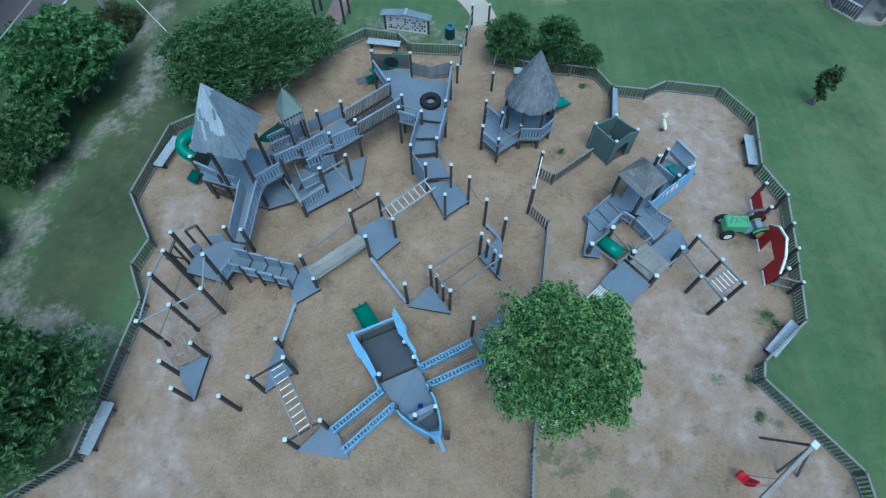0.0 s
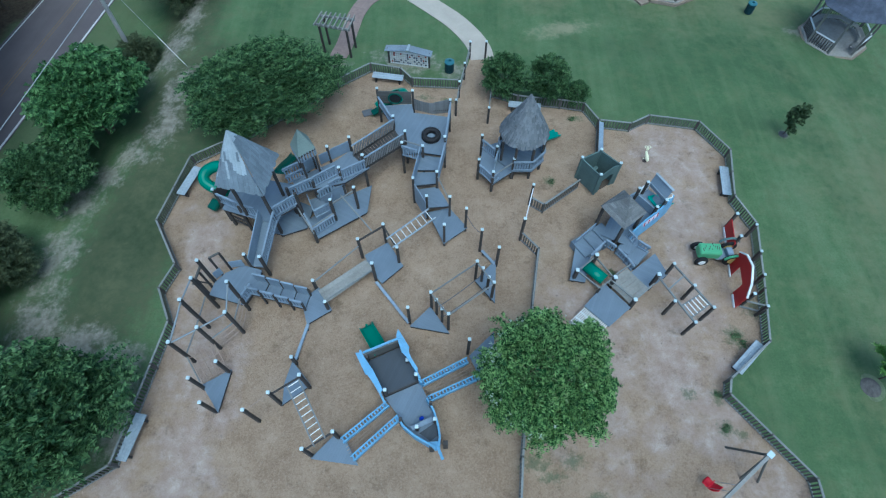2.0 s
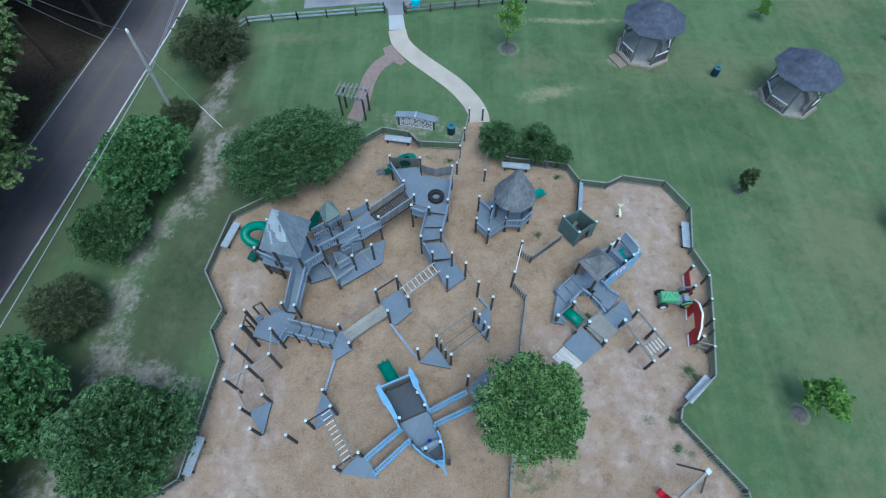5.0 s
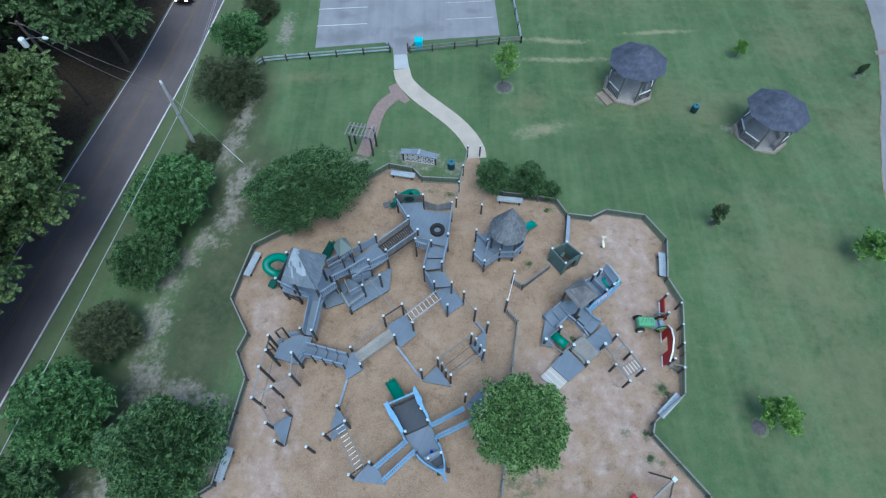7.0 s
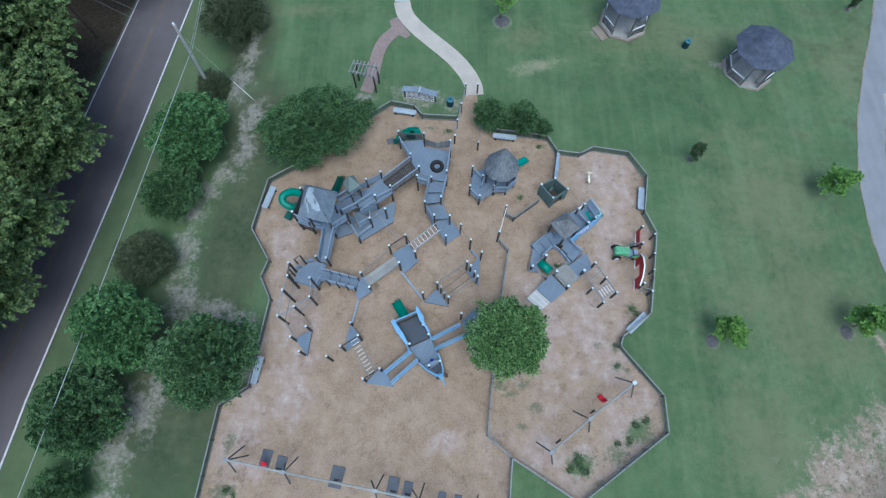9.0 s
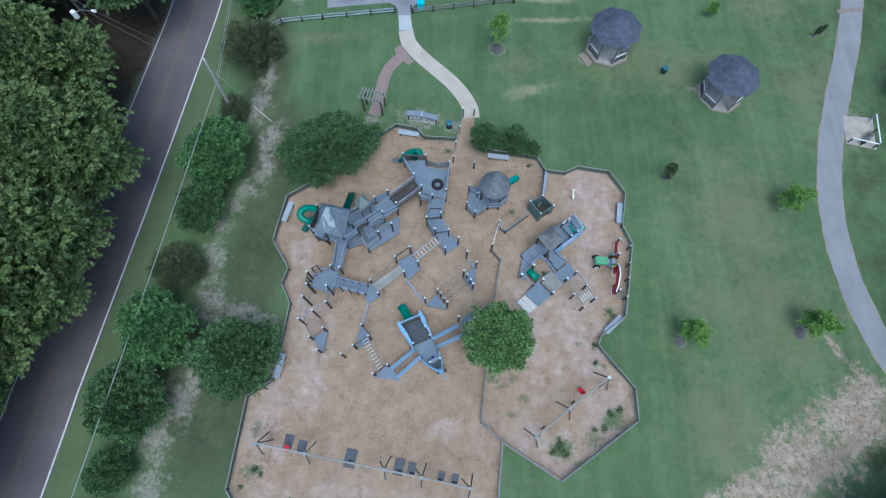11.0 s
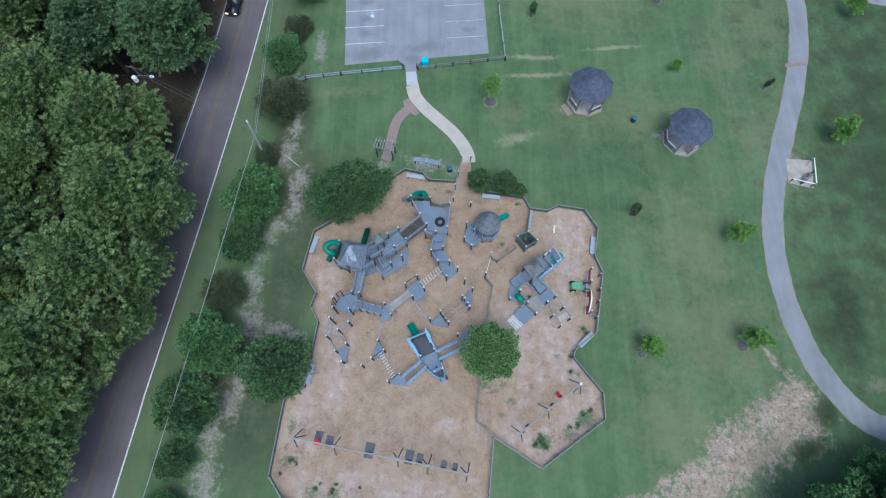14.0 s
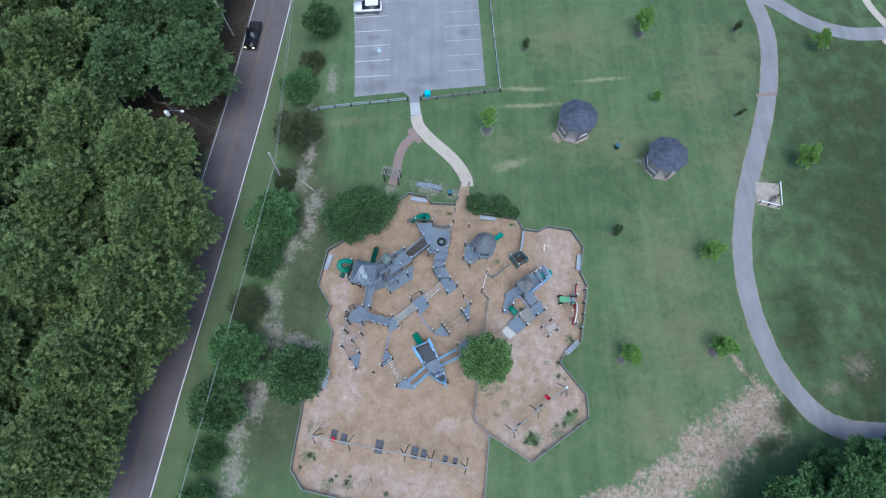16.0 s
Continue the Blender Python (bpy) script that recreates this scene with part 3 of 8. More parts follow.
sheet("parking_lot", [(-17.6, 100), (-15.0, 64.7), (-14.25, 55.2), (-13.85, 46.0), (-6.0, 46.9), (-3.2, 47.1), (6.0, 48.0), (5.24, 64.6), (4.4, 100)], 0.05, LOT, "pale grey asphalt car park", "car park", 0.10)
for i in range(12):
    y = 49.5 + 2.86 * i
    x0 = -13.85 - 0.058 * (y - 46.0)
    sheet("parking_line", [(x0, y - 0.05), (x0 + 5.5, y + 0.37), (x0 + 5.5, y + 0.46), (x0, y + 0.05)], 0.054, PAINT_WHITE, "white painted bay line", "road marking", 0.004)
    y = 50.63 + 2.85 * i
    x1 = 0.12 - 0.045 * (y - 50.6)
    sheet("parking_line", [(x1, y - 0.05), (x1 + 5.3, y + 0.33), (x1 + 5.3, y + 0.42), (x1, y + 0.05)], 0.054, PAINT_WORN, "worn white painted bay line", "road marking", 0.004)


def strip_of(mid, wide):
    """Left and right rims of a curved way along its middle line."""
    out = ([], [])
    fine = []
    for i in range(len(mid) - 1):
        p0, p1, p2, p3 = (Vector(mid[max(0, min(len(mid) - 1, i + k))]) for k in (-1, 0, 1, 2))
        for s in range(6):
            t = s / 6
            fine.append(0.5 * (2 * p1 + (p2 - p0) * t + (2 * p0 - 5 * p1 + 4 * p2 - p3) * t * t + (3 * p1 - p0 - 3 * p2 + p3) * t ** 3))
    fine.append(Vector(mid[-1]))
    for i, p in enumerate(fine):
        d = (fine[min(i + 1, len(fine) - 1)] - fine[max(i - 1, 0)]).normalized()
        n = Vector((-d.y, d.x)) * wide / 2
        out[0].append(tuple(p + n))
        out[1].append(tuple(p - n))
    return out


sheet("path", ribbon(*strip_of([(-4.5, 42.75), (-4.05, 40.95), (-2.6, 39.0), (-0.8, 37.2), (0.95, 35.4), (2.2, 33.6), (2.85, 32.1), (2.98, 31.0)], 1.72)), 0.05, CONCRETE, "curved pale concrete footpath", "path", 0.08)
sheet("path_ramp", [(-5.43, 44.9), (-4.02, 44.96), (-3.70, 42.86), (-5.25, 42.74)], 0.054, SLAB, "short bluish concrete ramp to the car park", "path", 0.08)
sheet("path_mouth", [(-6.5, 46.86), (-3.1, 47.12), (-3.75, 46.1), (-4.02, 44.96), (-5.43, 44.9), (-5.6, 46.0)], 0.046, LOT, "asphalt mouth of the footpath at the car park", "path", 0.08)
trail = strip_of([(50.4, 78), (51.1, 70), (52.1, 63.5), (52.4, 60.0), (51.9, 55.2), (50.7, 49.8), (49.05, 44.6), (47.1, 39.6), (45.1, 34.8), (43.35, 30.2), (42.05, 25.8), (41.2, 21.6), (40.92, 17.5), (41.05, 13.8), (41.75, 9.6), (42.85, 6.0), (44.7, 2.6), (47.0, -0.1), (49.4, -1.3), (53.0, -1.9), (70, -2.4)], 2.6)
SHOULDER = plain("sandy_gravel", (0.255, 0.215, 0.150), 0.95, vary=0.5, scale=5)
rag = random.Random(31)
for rim, inner in ((trail[0], trail[1]), (trail[1], trail[0])):
    phase = rag.uniform(0, 6)
    outer = [lerp(p, q, -0.035 - 0.02 * math.sin(0.7 * i + phase) - 0.012 * math.sin(1.9 * i)) for i, (p, q) in enumerate(zip(rim, inner))]
    way("gravel_shoulder", (outer, [lerp(p, q, 0.04) for p, q in zip(rim, inner)]), 0.035, SHOULDER, "thin sandy gravel edge along the trail", "path", 0.05)
way("trail", trail, 0.05, TRAIL, "winding pale grey asphalt walking trail", "path", 0.08)
way("trail", strip_of([(51.8, 68.4), (55.6, 65.6), (59.5, 62.3), (64.0, 60.2), (69.5, 59.6), (84, 61.0)], 2.6), 0.054, TRAIL, "side branch of the pale asphalt trail", "path", 0.08)
way("path", strip_of([(72.6, 61.2), (70.9, 65), (69.5, 71)], 1.3), 0.058, CONCRETE, "narrow concrete footpath", "path", 0.08)
way("path", strip_of([(71.5, 58.6), (74.0, 54.6), (77.0, 51.0)], 1.6), 0.058, CONCRETE, "narrow concrete footpath", "path", 0.08)
sheet("concrete_pad", [(45.25, 32.75), (48.55, 32.5), (47.9, 28.4), (44.75, 29.2)], 0.06, PAD, "pale concrete pad beside the trail", "paving", 0.10)
way("trail_patch", ([(48.4, 48.05), (48.3, 47.4)], [(51.6, 48.45), (51.5, 47.8)]), 0.057, PAVER, "brown brick band across the trail", "paving", 0.02)


# ---- plants ----
def leaf_mesh(name, n, spread, material, size, seed, flat=0.5, long=1.6):
    """Many single folded leaves. spread(rng, n) gives the places and the way each one faces."""
    rng = np.random.default_rng(seed)
    p, out, *axis = spread(rng, n)
    n = len(p)
    d = out + rng.normal(0, flat, (n, 3))
    d /= np.linalg.norm(d, axis=1, keepdims=True) + 1e-9
    a = np.cross(d, axis[0] if axis else rng.normal(0, 1, (n, 3)))
    if axis:
        a = np.cross(a, d)
    a /= np.linalg.norm(a, axis=1, keepdims=True) + 1e-9
    b = np.cross(d, a)
    s = (size * rng.uniform(0.65, 1.35, n))[:, None]
    v = np.stack([p - a * s * long / 2, p + b * s / 2 - d * s * 0.12, p + a * s * long / 2 - d * s * 0.25, p - b * s / 2 - d * s * 0.12], 1).reshape(-1, 3)
    me = bpy.data.meshes.new(name)
    me.vertices.add(4 * n)
    me.vertices.foreach_set("co", v.astype(np.float32).ravel())
    me.loops.add(4 * n)
    me.loops.foreach_set("vertex_index", np.arange(4 * n, dtype=np.int32))
    me.polygons.add(n)
    me.polygons.foreach_set("loop_start", np.arange(0, 4 * n, 4, dtype=np.int32))
    me.update(calc_edges=True)
    me.materials.append(material)
    return me


def clumps(r, h, base, count, seed, lobe, squash, ragged):
    """Middles and sizes of the rounded sprays of a crown."""
    rng = np.random.default_rng(seed)
    th, u = rng.uniform(0, 2 * np.pi, count), rng.uniform(-0.55, 1.0, count)
    k = np.sqrt(np.maximum(0, 1 - u * u))
    u[:3] = (0.97, 0.9, 0.85)
    k = np.sqrt(np.maximum(0, 1 - u * u))
    wob = np.clip(1 + ragged * rng.normal(0, 1, count), 0.5, 1.25)
    c = np.stack([r * (1 - lobe) * k * np.cos(th) * wob, r * (1 - lobe) * k * np.sin(th) * wob, base + h / 2 + (h / 2 - lobe * r * squash * 0.8) * u * wob], 1)
    lr = r * lobe * rng.uniform(0.6, 1.25, count)
    return c, lr


def lobes(r, h, base, count, seed, lobe=0.38, squash=0.8, ragged=0.15):
    """A crown out of many rounded sprays: places in the skins of small balls that sit round a bigger one."""
    c, lr = clumps(r, h, base, count, seed, lobe, squash, ragged)

    def spread(rng, n):
        i = rng.integers(0, len(c), n)
        w = rng.normal(0, 1, (n, 3))
        w[:, 2] = np.abs(w[:, 2]) * 0.9 - 0.25
        w /= np.linalg.norm(w, axis=1, keepdims=True)
        depth = rng.uniform(0.3, 1.0, n) ** 0.6 + rng.exponential(0.07, n)
        p = c[i] + w * (lr[i] * depth)[:, None] * np.array([1, 1, squash])
        return p, w + np.array([0, 0, 0.5])

    return spread


def fronds(r, h, base, count, seed, lobe=0.3, squash=0.8, ragged=0.15, per=14, length=0.55, leaf=0.2):
    """A crown of feathery twigs: pairs of narrow leaves along short stems that fan out of the sprays and droop."""
    c, lr = clumps(r, h, base, count, seed, lobe, squash, ragged)

    def spread(rng, n):
        m = n // per
        i = rng.integers(0, count, m)
        w = rng.normal(0, 1, (m, 3))
        w[:, 2] = np.abs(w[:, 2]) * 0.8 - 0.15
        w /= np.linalg.norm(w, axis=1, keepdims=True)
        start = c[i] + w * (lr[i] * rng.uniform(0.25, 0.9, m))[:, None] * np.array([1, 1, squash])
        c2 = np.array([0, 0, base + h * 0.45])
        start = np.where(rng.uniform(0, 1, (m, 1)) < 0.3, c2 + (start - c2) * 0.8, start)
        out = c[i] - np.array([0, 0, base + h * 0.3])
        out /= np.linalg.norm(out, axis=1, keepdims=True)
        run = w * 0.8 + out * 0.5 + rng.normal(0, 0.35, (m, 3))
        run /= np.linalg.norm(run, axis=1, keepdims=True)
        side = np.cross(run, w + np.array([0, 0, 1.2]) + rng.normal(0, 0.2, (m, 3)))
        side /= np.linalg.norm(side, axis=1, keepdims=True) + 1e-9
        face = np.cross(side, run)
        face *= np.where(face[:, 2:] < 0, -1, 1)
        ln = length * rng.uniform(0.6, 1.25, m)
        p, o, ax = [], [], []
        for k in range(per):
            s, e = (k // 2 + 0.6) / (per / 2), 1 if k % 2 else -1
            wide = leaf * 0.42 * (1 - 0.55 * s)
            p.append(start + run * (ln * s)[:, None] + side * (e * wide) - np.array([0, 0, 1]) * (ln * 0.35 * s * s)[:, None])
            o.append(face)
            ax.append(side * e + run * 0.55)
        return np.concatenate(p), np.concatenate(o), np.concatenate(ax)

    return spread


def stems_of(parent, r, h, base, seed, trunk, stems=1):
    """Tapered stems with limbs that reach into the crown."""
    rng = random.Random(seed)
    for s in range(stems):
        foot = Vector((0, 0, -0.1)) if stems == 1 else Vector((rng.uniform(-0.25, 0.25), rng.uniform(-0.25, 0.25), -0.1))
        fork = Vector((foot.x * 1.6, foot.y * 1.6, base + h * 0.2))
        stem = part("trunk", tube(bmesh.new(), [foot, lerp(foot, fork, 0.5), fork, (fork.x * 1.3, fork.y * 1.3, base + h * 0.62)], [trunk, trunk * 0.8, trunk * 0.65, trunk * 0.2], 7), BARK, parent, smooth=True)
        for k in range(6 if stems == 1 else 3):
            a, z = rng.uniform(0, 6.28), base + h * rng.uniform(0.0, 0.35)
            reach = r * rng.uniform(0.5, 0.8)
            tip = Vector((math.cos(a) * reach, math.sin(a) * reach, z + h * rng.uniform(0.2, 0.45)))
            root = Vector((fork.x, fork.y, max(z * 0.9, base * 0.6)))
            part("branch", tube(bmesh.new(), [root, lerp(root, tip, 0.5), tip], [trunk * 0.5, trunk * 0.3, trunk * 0.08], 5), BARK, stem, smooth=True)


def tree(name, label, r, h, base, leaves, material, size, seed, count=26, trunk=0.16, stems=1, lobe=0.38, squash=0.8, long=1.6, flat=0.8, category="tree", group="", ragged=0.15, twig=0.0):
    t = thing(name, label, category, (0, 0, 0), group, local=True)
    stems_of(t, r, h, base, seed, trunk, stems)
    if twig:
        shape = fronds(r, h, base, count, seed, lobe, squash, ragged, 14, twig, size * long)
    else:
        shape = lobes(r, h, base, count, seed, lobe, squash, ragged)
    ob = new("crown", leaf_mesh("crown", leaves, shape, material, size, seed + 1, flat, long))
    ob.parent = t
    return t


def plant(model, x, y, scale=1.0, turn=0.0, first=False):
    m = Matrix.Translation(on_ground(x, y)) @ pose(0, 0, 0, 0, 0, turn) @ Matrix.Diagonal((scale, scale, scale, 1))
    if first:
        model.matrix_basis = m
        return model
    ob = copy_thing(model, Matrix())
    ob.matrix_basis = m
    return ob


# woods beyond the road, and at the foot of the slope
wood_a = tree("woodland_tree", "tall broadleaf tree with a dense olive-green crown", 5.9, 9.8, 2.8, 98000, LEAF_OAK, 0.145, 11, 46, 0.30, lobe=0.33, squash=0.82, long=1.9, flat=0.36, ragged=0.14, twig=0.62, group="roadside woods")
wood_b = tree("woodland_tree", "tall broadleaf tree with a dense dark green crown", 5.4, 9.4, 2.4, 80000, LEAF_WOOD, 0.145, 23, 40, 0.30, lobe=0.33, squash=0.78, long=1.9, flat=0.4, ragged=0.18, twig=0.62, group="roadside woods")
wood_c = tree("woodland_tree", "tall broadleaf tree with a fresh green crown", 4.8, 8.4, 2.2, 72000, LEAF_BRIGHT, 0.12, 37, 44, 0.26, lobe=0.29, squash=0.85, long=2.2, flat=0.45, ragged=0.16, twig=0.75, group="roadside woods")
rng = random.Random(5)
done = set()
for k, x, y, s in [("a", -39.2, 31.6, 1.12), ("a", -35.5, 23.3, 1.10), ("a", -36.5, 14.6, 1.10), ("a", -38.8, 5.8, 1.12), ("a", -36.5, 10.3, 0.9), ("a", -40.2, 0.6, 0.95), ("a", -37.7, 27.7, 0.85), ("a", -41.0, -6.5, 0.95), ("b", -35.8, 47.1, 1.12), ("b", -45.5, 47.1, 1.1), ("a", -40.8, -2.2, 1.0), ("a", -48.1, 35.7, 1.1), ("a", -46.6, 25.6, 1.12),
                   ("a", -46.6, 15.7, 1.15), ("a", -48.7, 6.0, 1.1), ("b", -43.5, -9.5, 1.05), ("b", -51.0, -3.5, 1.15), ("b", -38.7, 57.4, 0.95), ("b", -47.0, 57.1, 1.15), ("a", -54.9, 49.2, 1.15), ("a", -57.0, 38.4, 1.2), ("a", -56.4, 26.7, 1.2), ("a", -55.2, 15.2, 1.2),
                   ("b", -58.2, 6.0, 1.15), ("b", -51.0, -13.0, 1.1), ("b", -60.0, -5.0, 1.1), ("a", -55.9, 60.7, 1.2), ("b", -37.6, 66.5, 0.95), ("b", -46.0, 69.1, 1.15), ("a", -65.8, 46.0, 1.2), ("b", -65.9, 32.0, 1.2), ("b", -65.1, 19.4, 1.2), ("b", -56.4, 73.3, 1.2), ("a", -64.8, 59.7, 1.2), ("b", -74.6, 37.3, 1.2),
                   ("c", 43.4, -8.3, 0.86), ("c", 48.8, -6.2, 0.74), ("c", 37.2, -10.8, 0.85), ("c", 54.4, -7.7, 1.0), ("b", 48.6, -12.9, 1.0), ("c", 59.0, -4.6, 0.65), ("c", 44.5, -14.9, 1.0), ("c", 39.2, -9.0, 0.62), ("c", 44.5, -6.0, 0.52), ("c", 49.2, -5.0, 0.50), ("c", 53.4, -4.6, 0.52), ("c", 36.0, -11.5, 0.62)]:
    plant({"a": wood_a, "b": wood_b, "c": wood_c}[k], x, y, s, rng.uniform(0, 360), k not in done)
    done.add(k)

# trees between the road and the yard
row_a = tree("roadside_tree", "rounded bright green tree on bare soil by the road", 3.3, 4.4, 0.35, 56000, LEAF_BRIGHT, 0.105, 41, 36, 0.13, 3, lobe=0.33, long=2.6, flat=0.35, ragged=0.17, twig=0.7, group="roadside tree row")
row_b = tree("roadside_tree", "rounded mid-green tree on bare soil by the road", 3.1, 3.9, 0.2, 50000, LEAF_BUSH, 0.09, 53, 34, 0.13, 3, lobe=0.33, long=2.6, flat=0.35, ragged=0.16, twig=0.7, group="roadside tree row")
row_c = tree("roadside_tree", "spreading mid-green tree beside the yard fence", 3.5, 4.6, 0.4, 54000, LEAF_BUSH, 0.09, 67, 36, 0.14, 3, lobe=0.33, long=2.6, flat=0.35, ragged=0.16, twig=0.7, group="roadside tree row")
row_d = tree("roadside_tree", "low rounded tree with rust-tinged leaves by the road", 2.9, 3.6, 0.2, 44000, LEAF_RUST, 0.075, 59, 44, 0.12, 3, lobe=0.28, long=2.8, flat=0.35, ragged=0.14, twig=0.8, group="roadside tree row")
for k, x, y, s in [("a", -22.2, 47.8, 0.84), ("d", -21.7, 39.9, 1.12), ("d", -23.2, 32.6, 0.56), ("a", -23.4, 25.4, 1.12), ("b", -24.6, 19.8, 0.84), ("d", -25.6, 13.8, 0.78), ("a", -25.5, 7.2, 1.06), ("c", -18.1, 4.9, 1.04), ("b", -27.1, 0.7, 1.06), ("b", -27.85, -4.5, 0.60), ("a", -28.5, -9.6, 0.70),
                   ("b", -19.6, 59.1, 0.92), ("d", -20.7, 52.2, 0.66), ("b", -18.0, 67.5, 0.85)]:
    plant({"a": row_a, "b": row_b, "c": row_c, "d": row_d}[k], x, y, s, rng.uniform(0, 360), (k + "r") not in done)
    done.add(k + "r")

bush = tree("large_bush", "large dense dark green evergreen bush by the fence", 4.0, 3.6, 0.3, 84000, LEAF_BUSH, 0.07, 71, 90, 0.12, 4, lobe=0.22, long=3.4, flat=0.35, category="bush", ragged=0.07, twig=0.72)
bush.matrix_basis = Matrix.Translation((-11.8, 25.9, 0)) @ pose(0, 0, 0, 0, 0, 22) @ Matrix.Diagonal((1.23, 0.91, 1.08, 1))
shrub = tree("shrub", "rounded dark green shrub by the yard fence", 1.6, 3.1, 0.2, 24000, LEAF_BUSH, 0.052, 83, 56, 0.07, 3, lobe=0.24, long=2.8, flat=0.35, ragged=0.10, twig=0.36, category="bush", group="shrubs by the entrance")
plant(shrub, 4.3, 27.6, 0.93, 0, True)
plant(shrub, 7.2, 27.25, 0.97, 130)
plant(shrub, 9.2, 26.6, 0.55, 40)

myrtle = tree("flowering_tree", "round-crowned tree with white blossom growing in the mulch", 2.95, 5.0, 1.2, 96000, LEAF_MYRTLE, 0.056, 97, 170, 0.10, 4, lobe=0.16, squash=1.0, long=2.8, flat=0.32, ragged=0.12, twig=0.54)
plant(myrtle, 4.8, 6.5, 0.95, 0, True)


def panicles(rng, n):
    """Clusters of small petals, most of them on one flank and the rim of the crown."""
    m = n // 16
    th, u = rng.normal(2.8, 0.9, m), rng.uniform(-0.1, 0.55, m)
    k = np.sqrt(1 - u * u) * rng.uniform(0.97, 1.10, m)
    c = np.stack([2.9 * k * np.cos(th), 2.9 * k * np.sin(th), 3.7 + 2.55 * u], 1)
    i = rng.integers(0, m, n)
    return c[i] + rng.normal(0, 0.055, (n, 3)) * rng.uniform(0.5, 1.3, m)[i][:, None], rng.normal(0, 1, (n, 3)) + np.array([0, 0, 1.0])


def seed_heads(rng, n):
    """Pale green tufts of young fruit all over the crown."""
    m = n // 14
    th, u = rng.uniform(0, 6.28, m), rng.uniform(0.0, 1.0, m)
    k = np.sqrt(1 - u * u) * rng.uniform(0.86, 1.03, m)
    c = np.stack([2.75 * k * np.cos(th), 2.75 * k * np.sin(th), 3.7 + 2.45 * u * rng.uniform(0.94, 1.04, m)], 1)
    i = rng.integers(0, m, n)
    return c[i] + rng.normal(0, 0.06, (n, 3)) * rng.uniform(0.6, 1.3, m)[i][:, None], rng.normal(0, 0.6, (n, 3)) + np.array([0, 0, 1.0])


ob = new("seed_head", leaf_mesh("seed_head", 3000, seed_heads, LEAF_SEED, 0.055, 98, 0.6, 1.2))
ob.parent = myrtle
ob = new("blossom", leaf_mesh("blossom", 1500, panicles, BLOSSOM, 0.040, 99, 0.8, 1.2))
ob.parent = myrtle

# young trees in mulch rings on the lawn
sap = tree("sapling", "young leafy tree staked in a dark mulch ring", 0.95, 2.3, 0.6, 5200, LEAF_YOUNG, 0.085, 111, 22, 0.035, 1, lobe=0.36, ragged=0.2, long=2.2, twig=0.34, group="young trees on the lawn")
thin = tree("sapling", "thin young tree leaning over the lawn", 0.45, 2.2, 0.2, 3400, LEAF_DARK, 0.085, 121, 14, 0.03, 1, lobe=0.45, ragged=0.3, long=2.2, twig=0.3, group="young trees on the lawn")
rings = []
airy = tree("sapling", "slim sparse young tree in a dark mulch ring", 0.9, 3.0, 1.1, 2600, LEAF_YOUNG, 0.09, 131, 26, 0.04, 1, lobe=0.3, ragged=0.22, long=2.2, twig=0.4, group="young trees on the lawn")
plant(airy, 5.8, 40.5, 1.2, 30, True)
rings.append((6.0, 40.15, 0.75))
for i, (x, y, s) in enumerate([(31.3, 59.6, 1.6), (22.7, 7.3, 1.25), (35.15, 8.4, 1.4), (35.75, 21.3, 1.35), (52.05, 35.85, 1.5), (59.3, 56.7, 1.25), (32.1, 46.6, 0.7)]):
    plant(sap, x, y, s, 47 * i, i == 0)
    if i in (0, 1, 2):
        rings.append((x - 0.5 * s * (i in (1, 2)), y - 0.35 * s, 0.42 * s))
for i, (x, y, s) in enumerate([(23.1, 24.0, 1.05), (12.4, 55.2, 0.95), (44.5, 43.9, 0.6), (47.2, 60.0, 0.9), (45.5, 44.5, 0.5)]):
    plant(thin, x, y, s, 80 * i, i == 0)
    rings.append((x, y, 0.3))
ring = None
for x, y, r in rings:
    if ring is None:
        ring = thing("mulch_ring", "dark mulch in a pale sandy ring round a young tree", "mulch", (0, 0, 0), "mulch rings", local=True)
        part("sandy_rim", lathe(bmesh.new(), [(1.4, 0.0), (1.3, 0.012), (0.9, 0.022), (0.1, 0.022)], 20), SANDRING, ring, "pale trodden sand")
        part("mulch", lathe(bmesh.new(), [(1.0, 0.018), (0.95, 0.05), (0.7, 0.09), (0.1, 0.07)], 16), MULCHRING, ring)
        ring.matrix_basis = Matrix.Translation(on_ground(x, y, 0.002)) @ Matrix.Diagonal((r, r, 1, 1))
    else:
        ob = copy_thing(ring, Matrix())
        ob.matrix_basis = Matrix.Translation(on_ground(x, y, 0.002)) @ Matrix.Diagonal((r, r, 1, 1))

